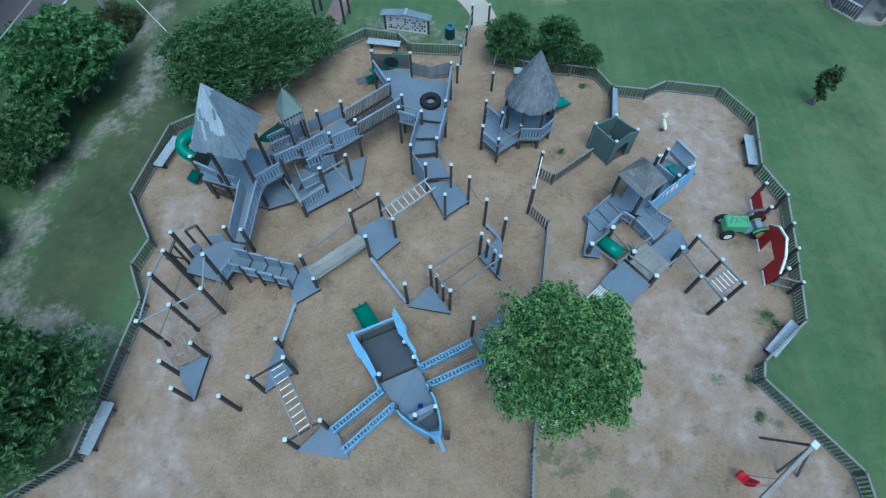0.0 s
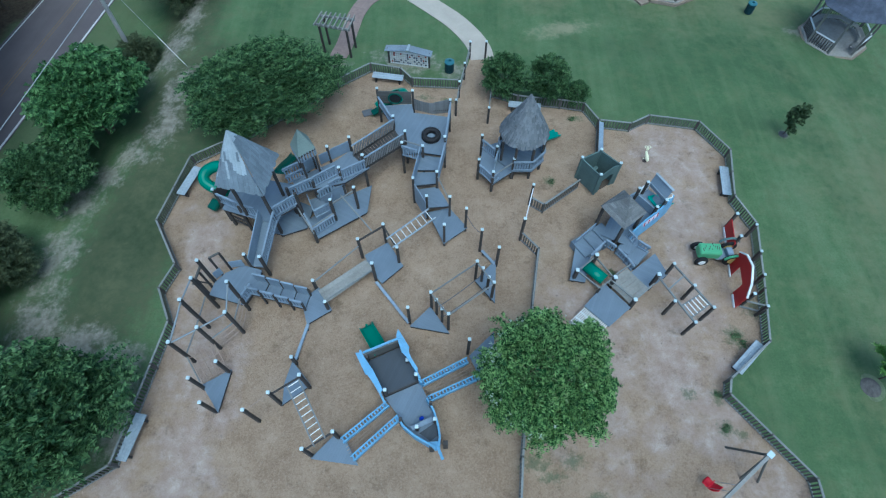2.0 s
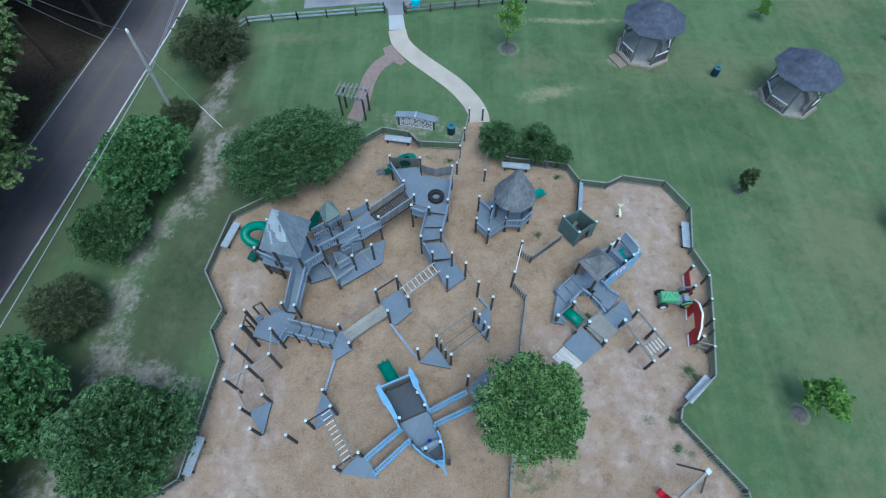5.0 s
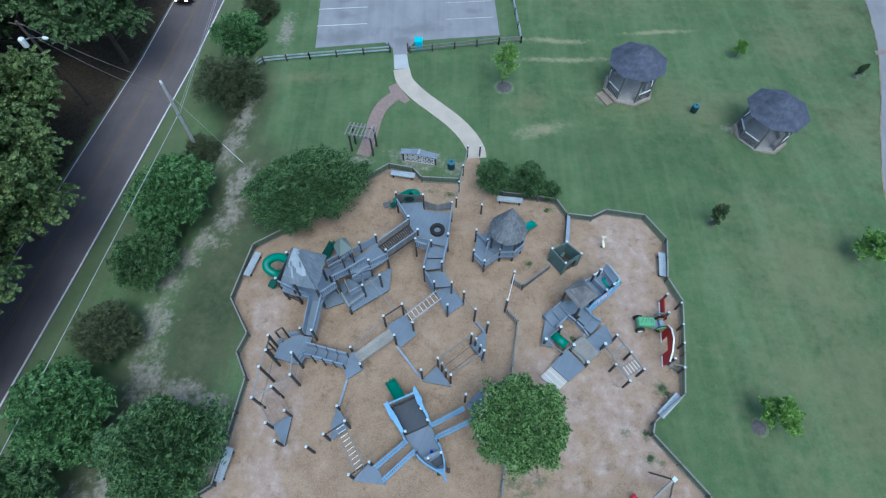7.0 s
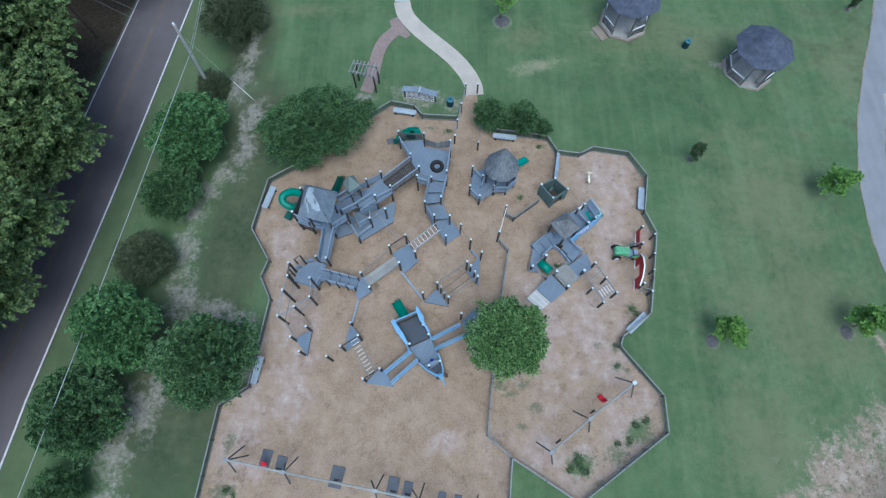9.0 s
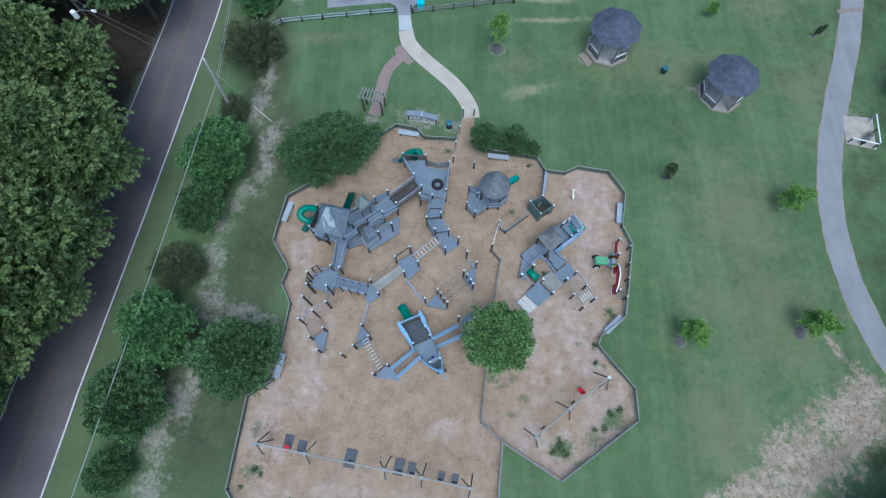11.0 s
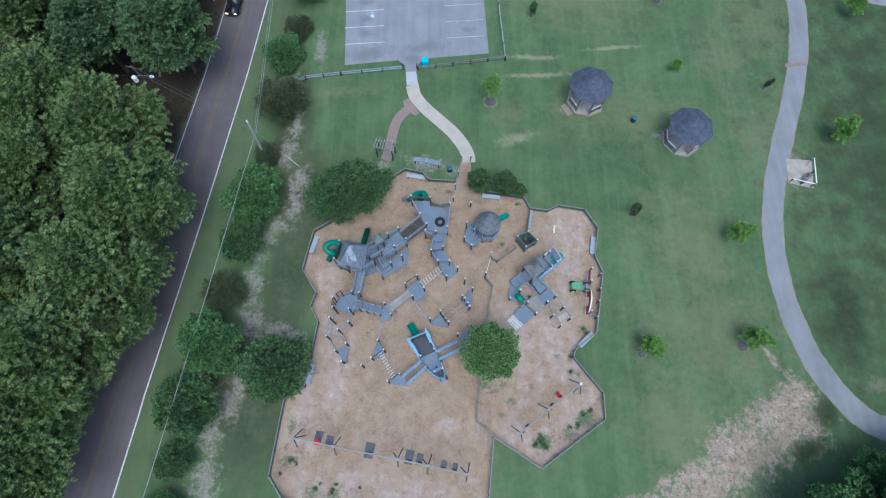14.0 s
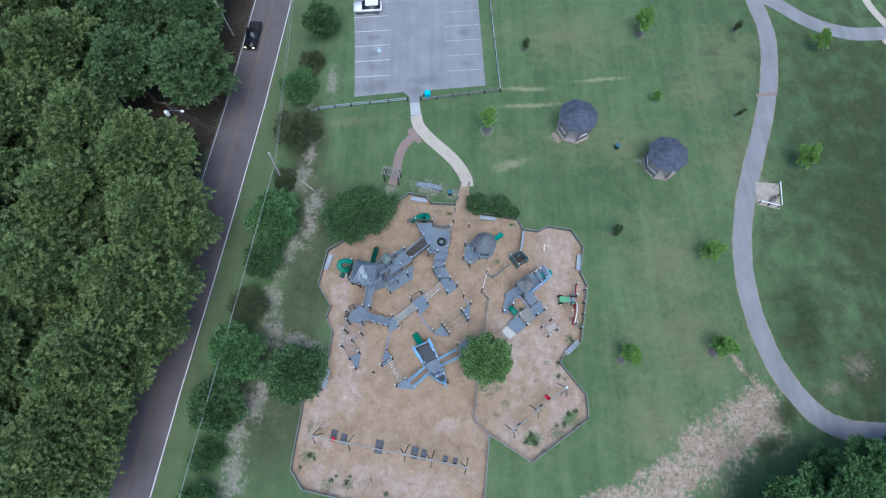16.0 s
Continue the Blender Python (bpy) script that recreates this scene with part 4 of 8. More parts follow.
# low weeds that have come up in the mulch
weed = thing("weed_tuft", "low green weed tuft growing in the mulch", "weed", (0, 0, 0), "weeds in the mulch", local=True)
me = leaf_mesh("leaves", 130, lobes(0.46, 0.2, 0.01, 9, 141, 0.45, 0.35, 0.35), LEAF_WEED, 0.06, 142, 0.5, 2.6)
ob = new("leaves", me)
ob.parent = weed
part("stem", tube(bmesh.new(), [(0, 0, 0), (0.02, 0.01, 0.1), (0.03, 0.02, 0.2)], 0.012, 5), BARK, weed)
for i, (x, y, s) in enumerate([(-16.2, -4.4, 1.0), (-15.7, -4.7, 0.7), (-13.6, -7.1, 0.9), (-11.8, -7.4, 1.0), (-8.9, -7.1, 0.6), (-7.0, -8.6, 0.9), (-17.3, -5.7, 0.7), (-11.4, -6.7, 0.6), (-13.1, -6.7, 0.6), (14.9, 0.2, 1.0), (15.8, 0.6, 1.0), (14.3, -0.8, 0.9), (13.3, -1.05, 0.8),
                               (10.1, -2.5, 1.3), (10.6, -3.1, 1.2), (9.6, -2.9, 1.0), (10.2, -1.9, 0.9), (15.7, 9.6, 0.8), (16.0, 9.1, 0.7), (14.0, 6.4, 0.6), (14.0, 4.8, 0.7), (9.7, 13.4, 0.7), (10.1, 13.2, 0.6), (6.9, 19.8, 0.6), (0.4, 26.8, 0.6), (8.9, 25.1, 0.7)]):
    plant(weed, x, y, s, 73 * i, i == 0).location.z = 0.03


# ---- the play yard: decks, posts, rails ----
POSTS = {}


def post(parent, x, y, z1, z0=0.0, wide=0.14, lean=(0, 0), cap=True, material=None):
    """A square timber post with a pale cap that overhangs it."""
    m = material or DARKWOOD
    key = (m.name, wide)
    if key not in POSTS:
        POSTS[key] = (unit("post", m, 0.0), mesh_of("post_cap", block(bmesh.new(), Matrix(), wide * 1.22, wide * 1.22, 0.10, 0.025), CAP))
    ob = piece("post", POSTS[key][0], parent, Matrix.Translation((x, y, (z0 + z1) / 2)) @ Matrix.Diagonal((wide, wide, z1 - z0, 1)))
    if cap:
        c = new("post_cap", POSTS[key][1])
        c.parent = ob
        c.matrix_parent_inverse = Matrix.Diagonal((1 / wide, 1 / wide, 1 / (z1 - z0), 1))
        c.location = (0, 0, (z1 - z0) / 2 + 0.04)
    return ob


PICKET = unit("picket", GREY, 0.0)
PICKET_OLD = unit("picket", OLDWOOD, 0.0)


def railing(parent, p, q, high=0.9, step=0.165, wide=0.092, material=None, picket=None, beads=True, z_gap=0.08):
    """A barrier from p to q (their z is the deck): pickets between two rails, the upper one doubled with spacer blocks."""
    p, q = Vector(p), Vector(q)
    m, pk = material or GREY, picket or PICKET
    d = q - p
    n = max(1, round(math.hypot(d.x, d.y) / step))
    up = Vector((0, 0, 1))
    bm = bmesh.new()
    beam(bm, p + up * high, q + up * high, 0.10, 0.045)
    if beads:
        beam(bm, p + up * (high - 0.17), q + up * (high - 0.17), 0.045, 0.05)
        k = max(2, round(d.length / 0.17))
        for i in range(k + 1):
            c = p + d * (i / k) + up * (high - 0.085)
            beam(bm, c - up * 0.07, c + up * 0.07, 0.05, 0.06)
    part("top_rail", bm, m, parent)
    part("bottom_rail", beam(bmesh.new(), p + up * z_gap, q + up * z_gap, 0.05, 0.09), m, parent)
    top = high - (0.17 if beads else 0.0)
    turn = math.degrees(math.atan2(d.y, d.x))
    for i in range(n):
        c = p + d * ((i + 0.5) / n) + up * (z_gap + (top - z_gap) / 2)
        side = Vector((-d.y, d.x, 0)).normalized() * 0.035
        piece("picket", pk, parent, Matrix.Translation(c + side) @ pose(0, 0, 0, 0, 0, turn) @ Matrix.Diagonal((wide, 0.022, top - z_gap + 0.04, 1)))


def panel(parent, p, q, high, material, name="side_panel", thick=0.05, z_gap=0.0):
    """A closed board wall from p to q on the deck."""
    up = Vector((0, 0, 1))
    p, q = Vector(p) + up * (z_gap + (high - z_gap) / 2), Vector(q) + up * (z_gap + (high - z_gap) / 2)
    m = frame_of(p, q)
    x = (q - p).normalized()
    if abs(x.z) > 0.01:
        flat = Vector((x.x, x.y, 0)).normalized()
        bm = bmesh.new()
        y = Vector((-flat.y, flat.x, 0)) * thick / 2
        hh = up * (high - z_gap) / 2
        vs = [bm.verts.new(c) for c in (p - y - hh, q - y - hh, q - y + hh, p - y + hh, p + y - hh, q + y - hh, q + y + hh, p + y + hh)]
        for f in ((0, 1, 2, 3), (5, 4, 7, 6), (4, 0, 3, 7), (1, 5, 6, 2), (3, 2, 6, 7), (4, 5, 1, 0)):
            bm.faces.new([vs[i] for i in f])
        return part(name, bm, material, parent)
    return part(name, block(bmesh.new(), m, (q - p).length, thick, high - z_gap, 0.006), material, parent)


def deck(parent, poly, z, material=None, skirt=0.16, name="deck"):
    """A deck plate with a darker joist frame under it."""
    d = part(name, prism(bmesh.new(), poly, z - 0.05, z), material or DECK, parent)
    c = (sum(p[0] for p in poly) / len(poly), sum(p[1] for p in poly) / len(poly))
    inner = [lerp(c, p, 0.96) for p in poly]
    part("joist_frame", prism(bmesh.new(), inner, z - 0.05 - skirt, z - 0.05), DARKWOOD, parent)
    return d


def slope(parent, poly, material, name="ramp", thick=0.06):
    """A sloping plate from four corners with heights."""
    bm = bmesh.new()
    hi = [bm.verts.new(p) for p in poly]
    lo = [bm.verts.new((p[0], p[1], p[2] - thick)) for p in poly]
    bm.faces.new(hi)
    bm.faces.new(lo[::-1])
    for i in range(len(poly)):
        bm.faces.new((lo[i - 1], lo[i], hi[i], hi[i - 1]))
    bmesh.ops.recalc_face_normals(bm, faces=bm.faces[:])
    return part(name, bm, material, parent)


def ladder(parent, a0, a1, b0, b1, rungs, material=None, rung=None, r=0.024):
    """Two side bars a0-b0 and a1-b1 with bright rungs between."""
    part("side_bar", beam(bmesh.new(), a0, b0, 0.06, 0.10), material or RAILWOOD, parent)
    part("side_bar", beam(bmesh.new(), a1, b1, 0.06, 0.10), material or RAILWOOD, parent)
    for i in range(rungs):
        f = (i + 0.7) / (rungs + 0.4)
        part("rung", rod(bmesh.new(), lerp(a0, b0, f), lerp(a1, b1, f), r, n=8), rung or RUNG, parent, "bright metal rung")


def board_roof(parent, corners, apex, n, tiers=3, gap=0.012, seed=1, pale=0, material=None):
    """A steep pyramid roof of lapped boards that run down each face."""
    rng = random.Random(seed)
    apex = Vector(apex)
    for f in range(len(corners)):
        a, b = Vector(corners[f]), Vector(corners[(f + 1) % len(corners)])
        nrm = (b - a).cross(apex - a).normalized()
        if nrm.z < 0:
            nrm = -nrm
        foot = a + (b - a) * ((apex - a).dot(b - a) / (b - a).length_squared)
        fa = (foot - a).length / (b - a).length
        down = foot - apex
        for i in range(n):
            u0, u1 = (i + 0.01) / n, (i + 0.99) / n
            for t in range(tiers):
                h0, h1 = t / tiers + rng.uniform(-0.035, 0.035), (t + 1) / tiers + 0.04
                h0 = max(h0, 0.0)
                pts = []
                for u, h in ((u0, h0), (u1, h0), (u1, h1), (u0, h1)):
                    lo, hi = fa * h, 1 - (1 - fa) * h
                    uu = min(max(u, lo), hi) if lo < hi else (lo + hi) / 2
                    pts.append((uu, min(h, 1.0)))
                if abs(pts[0][0] - pts[1][0]) < 0.004:
                    continue
                lift = 0.02 + 0.012 * (i % 2) + 0.02 * (tiers - t - 1) / tiers
                w = [a + (b - a) * u - down * h for u, h in pts]
                bm = bmesh.new()
                hi_v = [bm.verts.new(q + nrm * (lift + (0.022 if k < 2 else 0.0))) for k, q in enumerate(w)]
                lo_v = [bm.verts.new(q + nrm * (lift - 0.022)) for q in w]
                try:
                    bm.faces.new(hi_v)
                    bm.faces.new(lo_v[::-1])
                    for k in range(4):
                        bm.faces.new((lo_v[k - 1], lo_v[k], hi_v[k], hi_v[k - 1]))
                except ValueError:
                    bm.free()
                    continue
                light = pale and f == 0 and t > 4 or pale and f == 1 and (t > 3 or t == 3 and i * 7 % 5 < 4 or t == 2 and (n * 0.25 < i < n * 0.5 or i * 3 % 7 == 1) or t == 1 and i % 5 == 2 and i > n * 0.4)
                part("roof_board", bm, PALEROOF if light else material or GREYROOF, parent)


# castle tower with its tall board roof
tower = thing("castle_tower", "grey wooden play tower with a tall pyramid board roof", "play tower", (-10.2, 17.2))
TC = [(-8.62, 17.8, 5.2), (-8.98, 15.15, 5.2), (-11.52, 15.75, 5.2), (-11.2, 18.45, 5.2)]
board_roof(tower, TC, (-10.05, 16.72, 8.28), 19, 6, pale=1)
for x, y, *_ in TC:
    c = lerp((-10.08, 16.8), (x, y), 0.64)
    post(tower, c[0], c[1], 5.2, 1.9, cap=False)
for i in range(4):
    a, b = (lerp((-10.08, 16.8, 5.1), TC[k], 0.9) for k in (i, (i + 1) % 4))
    part("eave_beam", beam(bmesh.new(), a, b, 0.08, 0.16), DARKWOOD, tower)
deck(tower, [(-8.6, 18.2), (-9.25, 15.45), (-12.5, 16.5), (-12.1, 19.0)], 2.0)
for x, y in ((-12.4, 16.7), (-12.0, 18.8), (-8.75, 18.0)):
    post(tower, x, y, 1.82, cap=False)
deck(tower, [(-8.4, 17.7), (-8.35, 16.7), (-9.45, 15.9), (-9.9, 17.6)], 1.98)
railing(tower, (-12.65, 16.95, 2.0), (-11.4, 16.35, 2.0))
railing(tower, (-11.35, 16.3, 2.0), (-10.35, 15.95, 2.0))
railing(tower, (-9.42, 15.95, 2.0), (-8.2, 16.9, 2.0))
panel(tower, (-12.65, 17.1, 2.0), (-12.1, 19.0, 2.0), 1.0, DARKWOOD)
for x, y, h in [(-12.7, 17.0, 3.2), (-12.15, 19.1, 3.4), (-11.35, 16.3, 2.6), (-9.45, 15.9, 3.0), (-8.2, 16.9, 3.0)]:
    post(tower, x, y, h, cap=h > 3.1)
deck(tower, [(-10.3, 16.0), (-9.34, 15.75), (-8.0, 16.25), (-7.8, 17.7), (-8.6, 18.1), (-10.6, 17.5)], 0.38, DECK2)
for z in (0.5, 1.0, 1.5):
    part("climbing_rung", beam(bmesh.new(), (-12.5, 16.8, z), (-11.4, 16.3, z), 0.07, 0.12), DARKWOOD, tower)

# spiral and straight slides
spiral = thing("spiral_slide", "green plastic spiral tube slide beside the tower", "slide", (-13.2, 18.2))
bends = [(-12.1, 18.75, 2.66), (-12.75, 19.1, 2.6), (-13.45, 19.12, 2.46), (-13.92, 18.8, 2.28), (-13.85, 18.36, 2.08), (-13.35, 18.1, 1.84), (-12.85, 18.1, 1.52), (-12.6, 18.4, 1.22), (-12.8, 18.7, 1.0), (-13.3, 18.5, 0.84), (-13.65, 18.05, 0.72)]
coil = []
for i in range(len(bends) - 1):
    p0, p1, p2, p3 = (Vector(bends[min(max(j, 0), len(bends) - 1)]) for j in (i - 1, i, i + 1, i + 2))
    for u in (0.0, 0.34, 0.67):
        coil.append(0.5 * (2 * p1 + (p2 - p0) * u + (2 * p0 - 5 * p1 + 4 * p2 - p3) * u * u + (3 * p1 - p0 - 3 * p2 + p3) * u ** 3))
part("tube", tube(bmesh.new(), coil, 0.33, 16), GREENSLIDE, spiral, smooth=True)
part("chute", beam(bmesh.new(), (-13.62, 18.1, 0.62), (-13.92, 17.5, 0.45), 0.62, 0.34, 0.08), SHADEGREEN, spiral)
part("support_post", rod(bmesh.new(), (-13.4, 18.3, 0), (-13.4, 18.3, 2.2), 0.06), DARKWOOD, spiral)


def chute(name, label, a, b, wide, material, lip=0.28, bend=0.35):
    """An open slide: a curved trough with raised sides from a down to b."""
    t = thing(name, label, "slide", (b[0], b[1], 0))
    a, b = Vector(a), Vector(b)
    flat = Vector((b.x - a.x, b.y - a.y, 0)).normalized()
    side = Vector((-flat.y, flat.x, 0))
    bm = bmesh.new()
    prof = [(-0.5, 1.0), (-0.46, 0.95), (-0.40, 0.25), (-0.25, 0.03), (0, 0), (0.25, 0.03), (0.40, 0.25), (0.46, 0.95), (0.5, 1.0), (0.53, 0.9), (0.5, -0.1), (0, -0.2), (-0.5, -0.1), (-0.53, 0.9)]
    rings = []
    for i in range(11):
        f = i / 10
        z = a.z + (b.z - a.z) * (f * f * (3 - 2 * f) * bend + f * (1 - bend))
        c = Vector((a.x + (b.x - a.x) * f, a.y + (b.y - a.y) * f, z))
        rings.append([bm.verts.new(c + side * (u * wide) + Vector((0, 0, v * lip))) for u, v in prof])
    for r0, r1 in zip(rings, rings[1:]):
        for k in range(len(prof)):
            bm.faces.new((r0[k - 1], r0[k], r1[k], r1[k - 1]))
    bm.faces.new(rings[0])
    bm.faces.new(rings[-1][::-1])
    bmesh.ops.recalc_face_normals(bm, faces=bm.faces[:])
    part("trough", bm, material, t, smooth=True)
    part("foot", beam(bmesh.new(), (b.x, b.y, 0.0), (b.x, b.y, max(b.z - 0.02, 0.08)), 0.12, 0.3), material, t)
    return t


# same plastic as the other slides, with shade put into its green
chute("slide", "shade-darkened green plastic slide beside the castle walkway", (-9.6, 19.1, 1.9), (-9.4, 21.8, 0.3), 0.62, SHADEGREEN)

# high walkway with stepped boxes
walkway = thing("play_walkway", "grey wooden high walkway with picket rails and stepped boxes", "play structure", (-6.6, 18.6))
deck(walkway, [(-8.4, 17.7), (-8.85, 18.6), (-6.4, 20.0), (-5.55, 20.85), (-4.3, 19.5), (-5.7, 18.4)], 1.95)
railing(walkway, (-8.62, 17.35, 1.95), (-7.45, 18.05, 1.95))
railing(walkway, (-7.4, 18.1, 1.95), (-6.2, 18.95, 1.95))
railing(walkway, (-5.9, 18.55, 1.95), (-4.5, 19.35, 1.95))
railing(walkway, (-9.2, 18.65, 1.95), (-8.05, 19.4, 1.95))
railing(walkway, (-9.0, 18.3, 1.95), (-7.9, 19.0, 1.95), 0.7)
panel(walkway, (-7.25, 19.75, 1.95), (-6.6, 20.15, 1.95), 0.85, GREY)
panel(walkway, (-6.6, 20.15, 1.95), (-5.5, 20.85, 1.95), 0.9, GREY)
for x, y, h in [(-6.72, 20.1, 3.15), (-5.5, 20.8, 3.15), (-4.62, 19.5, 3.1), (-5.9, 18.6, 3.1), (-7.45, 18.05, 2.5), (-8.75, 17.3, 2.9), (-8.0, 19.4, 2.9)]:
    post(walkway, x, y, h, cap=h > 3.0)
deck(walkway, [(-8.2, 16.6), (-7.25, 15.45), (-4.5, 17.3), (-4.35, 19.3), (-6.0, 18.4)], 0.45, DECK2)
for poly, z in (([(-7.55, 18.05), (-6.85, 18.6), (-6.45, 18.3), (-7.2, 17.75)], 1.25), ([(-6.75, 18.6), (-6.05, 19.0), (-5.82, 18.62), (-6.55, 18.15)], 1.5), ([(-7.98, 17.85), (-7.35, 18.15), (-6.6, 17.2), (-7.4, 16.65)], 0.9)):
    part("step_box", prism(bmesh.new(), poly, 0.45, z - 0.05), GREY, walkway)
    part("step_top", prism(bmesh.new(), [lerp((-6.9, 17.8), p, 1.02) for p in poly], z - 0.05, z), DECK, walkway)
railing(walkway, (-6.58, 18.1, 1.48), (-5.84, 18.58, 1.48), 0.85)
railing(walkway, (-7.22, 17.72, 1.25), (-6.48, 18.24, 1.25), 0.78)
railing(walkway, (-7.38, 16.6, 0.88), (-6.6, 17.12, 0.88), 0.8, step=0.1, wide=0.095)
panel(walkway, (-7.95, 17.8, 0.9), (-7.4, 16.65, 0.9), 0.75, GREY)
panel(walkway, (-6.5, 17.15, 0.9), (-6.5, 18.0, 0.9), 0.6, GREY)
part("handrail", beam(bmesh.new(), (-8.5, 17.1, 1.32), (-7.3, 15.3, 1.25), 0.07, 0.09), RAILWOOD, walkway)
part("handrail", beam(bmesh.new(), (-8.5, 17.1, 0.82), (-7.3, 15.3, 0.78), 0.05, 0.07), DARKWOOD, walkway)
part("handrail", beam(bmesh.new(), (-7.45, 15.75, 1.25), (-6.28, 16.75, 1.25), 0.07, 0.08), RAILWOOD, walkway)
railing(walkway, (-7.4, 15.65, 0.45), (-6.28, 16.6, 0.45), 0.8, beads=False)
railing(walkway, (-8.1, 16.75, 0.45), (-7.4, 15.6, 0.45), 0.75, beads=False)
part("handrail", beam(bmesh.new(), (-6.3, 16.75, 2.15), (-5.1, 17.65, 2.15), 0.07, 0.09), RAILWOOD, walkway)
for x, y, h in [(-6.3, 16.75, 2.55), (-5.05, 17.6, 2.55), (-7.35, 15.45, 1.3), (-8.5, 17.1, 1.9)]:
    post(walkway, x, y, h, cap=h > 2)
part("slide_beam", beam(bmesh.new(), (-5.8, 17.3, 2.2), (-3.9, 15.0, 2.1), 0.06, 0.10), RAILWOOD, walkway)

turret = thing("small_turret", "small lookout turret with a pale green pyramid roof", "play tower", (-7.6, 19.0))
LOOK = [(-8.28, 18.96), (-7.75, 18.10), (-6.95, 18.72), (-7.48, 19.58)]
for p in LOOK:
    q = lerp((-7.61, 18.84), p, 0.86)
    post(turret, q[0], q[1], 4.7, 1.9, 0.1, cap=False)
bm = bmesh.new()
ap = bm.verts.new((-7.61, 18.86, 6.0))
base = [bm.verts.new((*lerp((-7.61, 18.84), p, 1.08), 4.66)) for p in LOOK]
for i in range(4):
    bm.faces.new((base[i - 1], base[i], ap))
bm.faces.new(base[::-1])
bmesh.ops.recalc_face_normals(bm, faces=bm.faces[:])
part("roof", bm, wood("pale_green_roof", (0.23, 0.29, 0.275)), turret)
for a, b in zip(LOOK, LOOK[1:] + LOOK[:1]):
    for i in range(6):
        c = lerp(a, b, (i + 0.5) / 6)
        part("slat", beam(bmesh.new(), (*c, 4.08), (*c, 4.7), 0.10, 0.03), GREY, turret)
    part("slat_rail", beam(bmesh.new(), (*a, 4.55), (*b, 4.55), 0.04, 0.08), DARKWOOD, turret)
panel(turret, (*LOOK[3], 1.95), (*LOOK[0], 1.95), 1.0, GREY)
panel(turret, (*LOOK[2], 1.95), (*LOOK[3], 1.95), 0.9, GREY)

# bridge with slanted slats to the tyre deck
bridge = thing("slatted_bridge", "grey bridge with slanted side slats between two decks", "bridge", (-3.6, 20.7))
A0, A1, B0, B1 = Vector((-5.35, 20.35, 1.95)), Vector((-2.95, 22.5, 1.9)), Vector((-4.55, 19.45, 1.95)), Vector((-2.3, 21.35, 1.9))
for k in range(16):
    f = (k + 0.5) / 16
    p, q = A0.lerp(A1, f), B0.lerp(B1, f)
    part("plank", beam(bmesh.new(), p, q, 0.16, 0.05), DARKWOOD, bridge)
for p, q in ((A0, A1), (B0, B1)):
    up = Vector((0, 0, 1))
    part("handrail", beam(bmesh.new(), p + up * 0.95, q + up * 0.95, 0.08, 0.07), GREY, bridge)
    part("bottom_rail", beam(bmesh.new(), p + up * 0.05, q + up * 0.05, 0.06, 0.2), DARKWOOD, bridge)
    for k in range(15):
        f = k / 15
        part("slat", beam(bmesh.new(), p.lerp(q, f) + up * 0.1, p.lerp(q, min(1, f + 0.10)) + up * 0.93, 0.05, 0.10), WEATHERED, bridge)

# tyre deck and the stepped decks that lead down from it
tyredeck = thing("tyre_deck", "grey high play deck with tall board walls and steps", "play structure", (-1.2, 21.5))
deck(tyredeck, [(-4.05, 24.6), (-3.0, 22.6), (-2.3, 21.3), (-2.4, 20.6), (-1.25, 20.75), (0.1, 20.5), (0.55, 23.6), (-1.8, 24.0), (-1.95, 24.75)], 1.85)
for k in range(6):
    part("wall_plank", beam(bmesh.new(), (-4.1, 24.85, 1.95 + 0.172 * k), (-1.95, 24.75, 1.95 + 0.172 * k), 0.05, 0.162, 0.008), OLDWOOD, tyredeck)
tube_rim = bmesh.new()
tube(tube_rim, [(-3.0 + 0.42 * math.cos(2 * math.pi * k / 24), 24.76, 2.32 + 0.42 * math.sin(2 * math.pi * k / 24)) for k in range(25)], 0.06, 8)
part("tunnel_mouth", tube_rim, SHADEGREEN, tyredeck, smooth=True)
# flat black disc stands for the shade inside the tube
part("tunnel_shade", lathe(bmesh.new(), [(0.41, 0), (0.40, 0.02)], 22, Matrix.Translation((-3.0, 24.775, 2.32)) @ pose(0, 0, 0, 90, 0, 0)), RUBBER, tyredeck, "black disc for the shade inside the tube")
railing(tyredeck, (-4.05, 24.6, 1.85), (-3.05, 22.75, 1.85), 0.8)
for k in range(17):
    f = (k + 0.5) / 17
    c = lerp((-1.75, 24.25), (-0.6, 23.9), f * 2) if f < 0.5 else lerp((-0.6, 23.9), (0.45, 24.0), f * 2 - 1)
    top = 2.82 - 0.10 * math.sin(math.pi * min(1.0, f / 0.6)) + 0.42 * max(0.0, f - 0.55)
    part("wall_board", block(bmesh.new(), Matrix.Translation((c[0], c[1], (1.86 + top) / 2)) @ pose(0, 0, 0, 0, 0, -17 if f < 0.5 else 5), 0.132, 0.03, top - 1.86, 0.004), WEATHERED, tyredeck)
part("wall_rail", beam(bmesh.new(), (-1.75, 24.31, 2.1), (-0.6, 23.91, 2.1), 0.05, 0.09), OLDWOOD, tyredeck)
part("wall_rail", beam(bmesh.new(), (-0.6, 23.91, 2.1), (0.45, 24.01, 2.1), 0.05, 0.09), OLDWOOD, tyredeck)
railing(tyredeck, (0.55, 24.0, 1.85), (0.2, 21.0, 1.85), 0.95)
railing(tyredeck, (0.2, 20.95, 1.55), (-0.25, 18.9, 1.3), 0.95)
railing(tyredeck, (-2.4, 20.5, 1.85), (-1.5, 20.15, 1.85), 0.9)
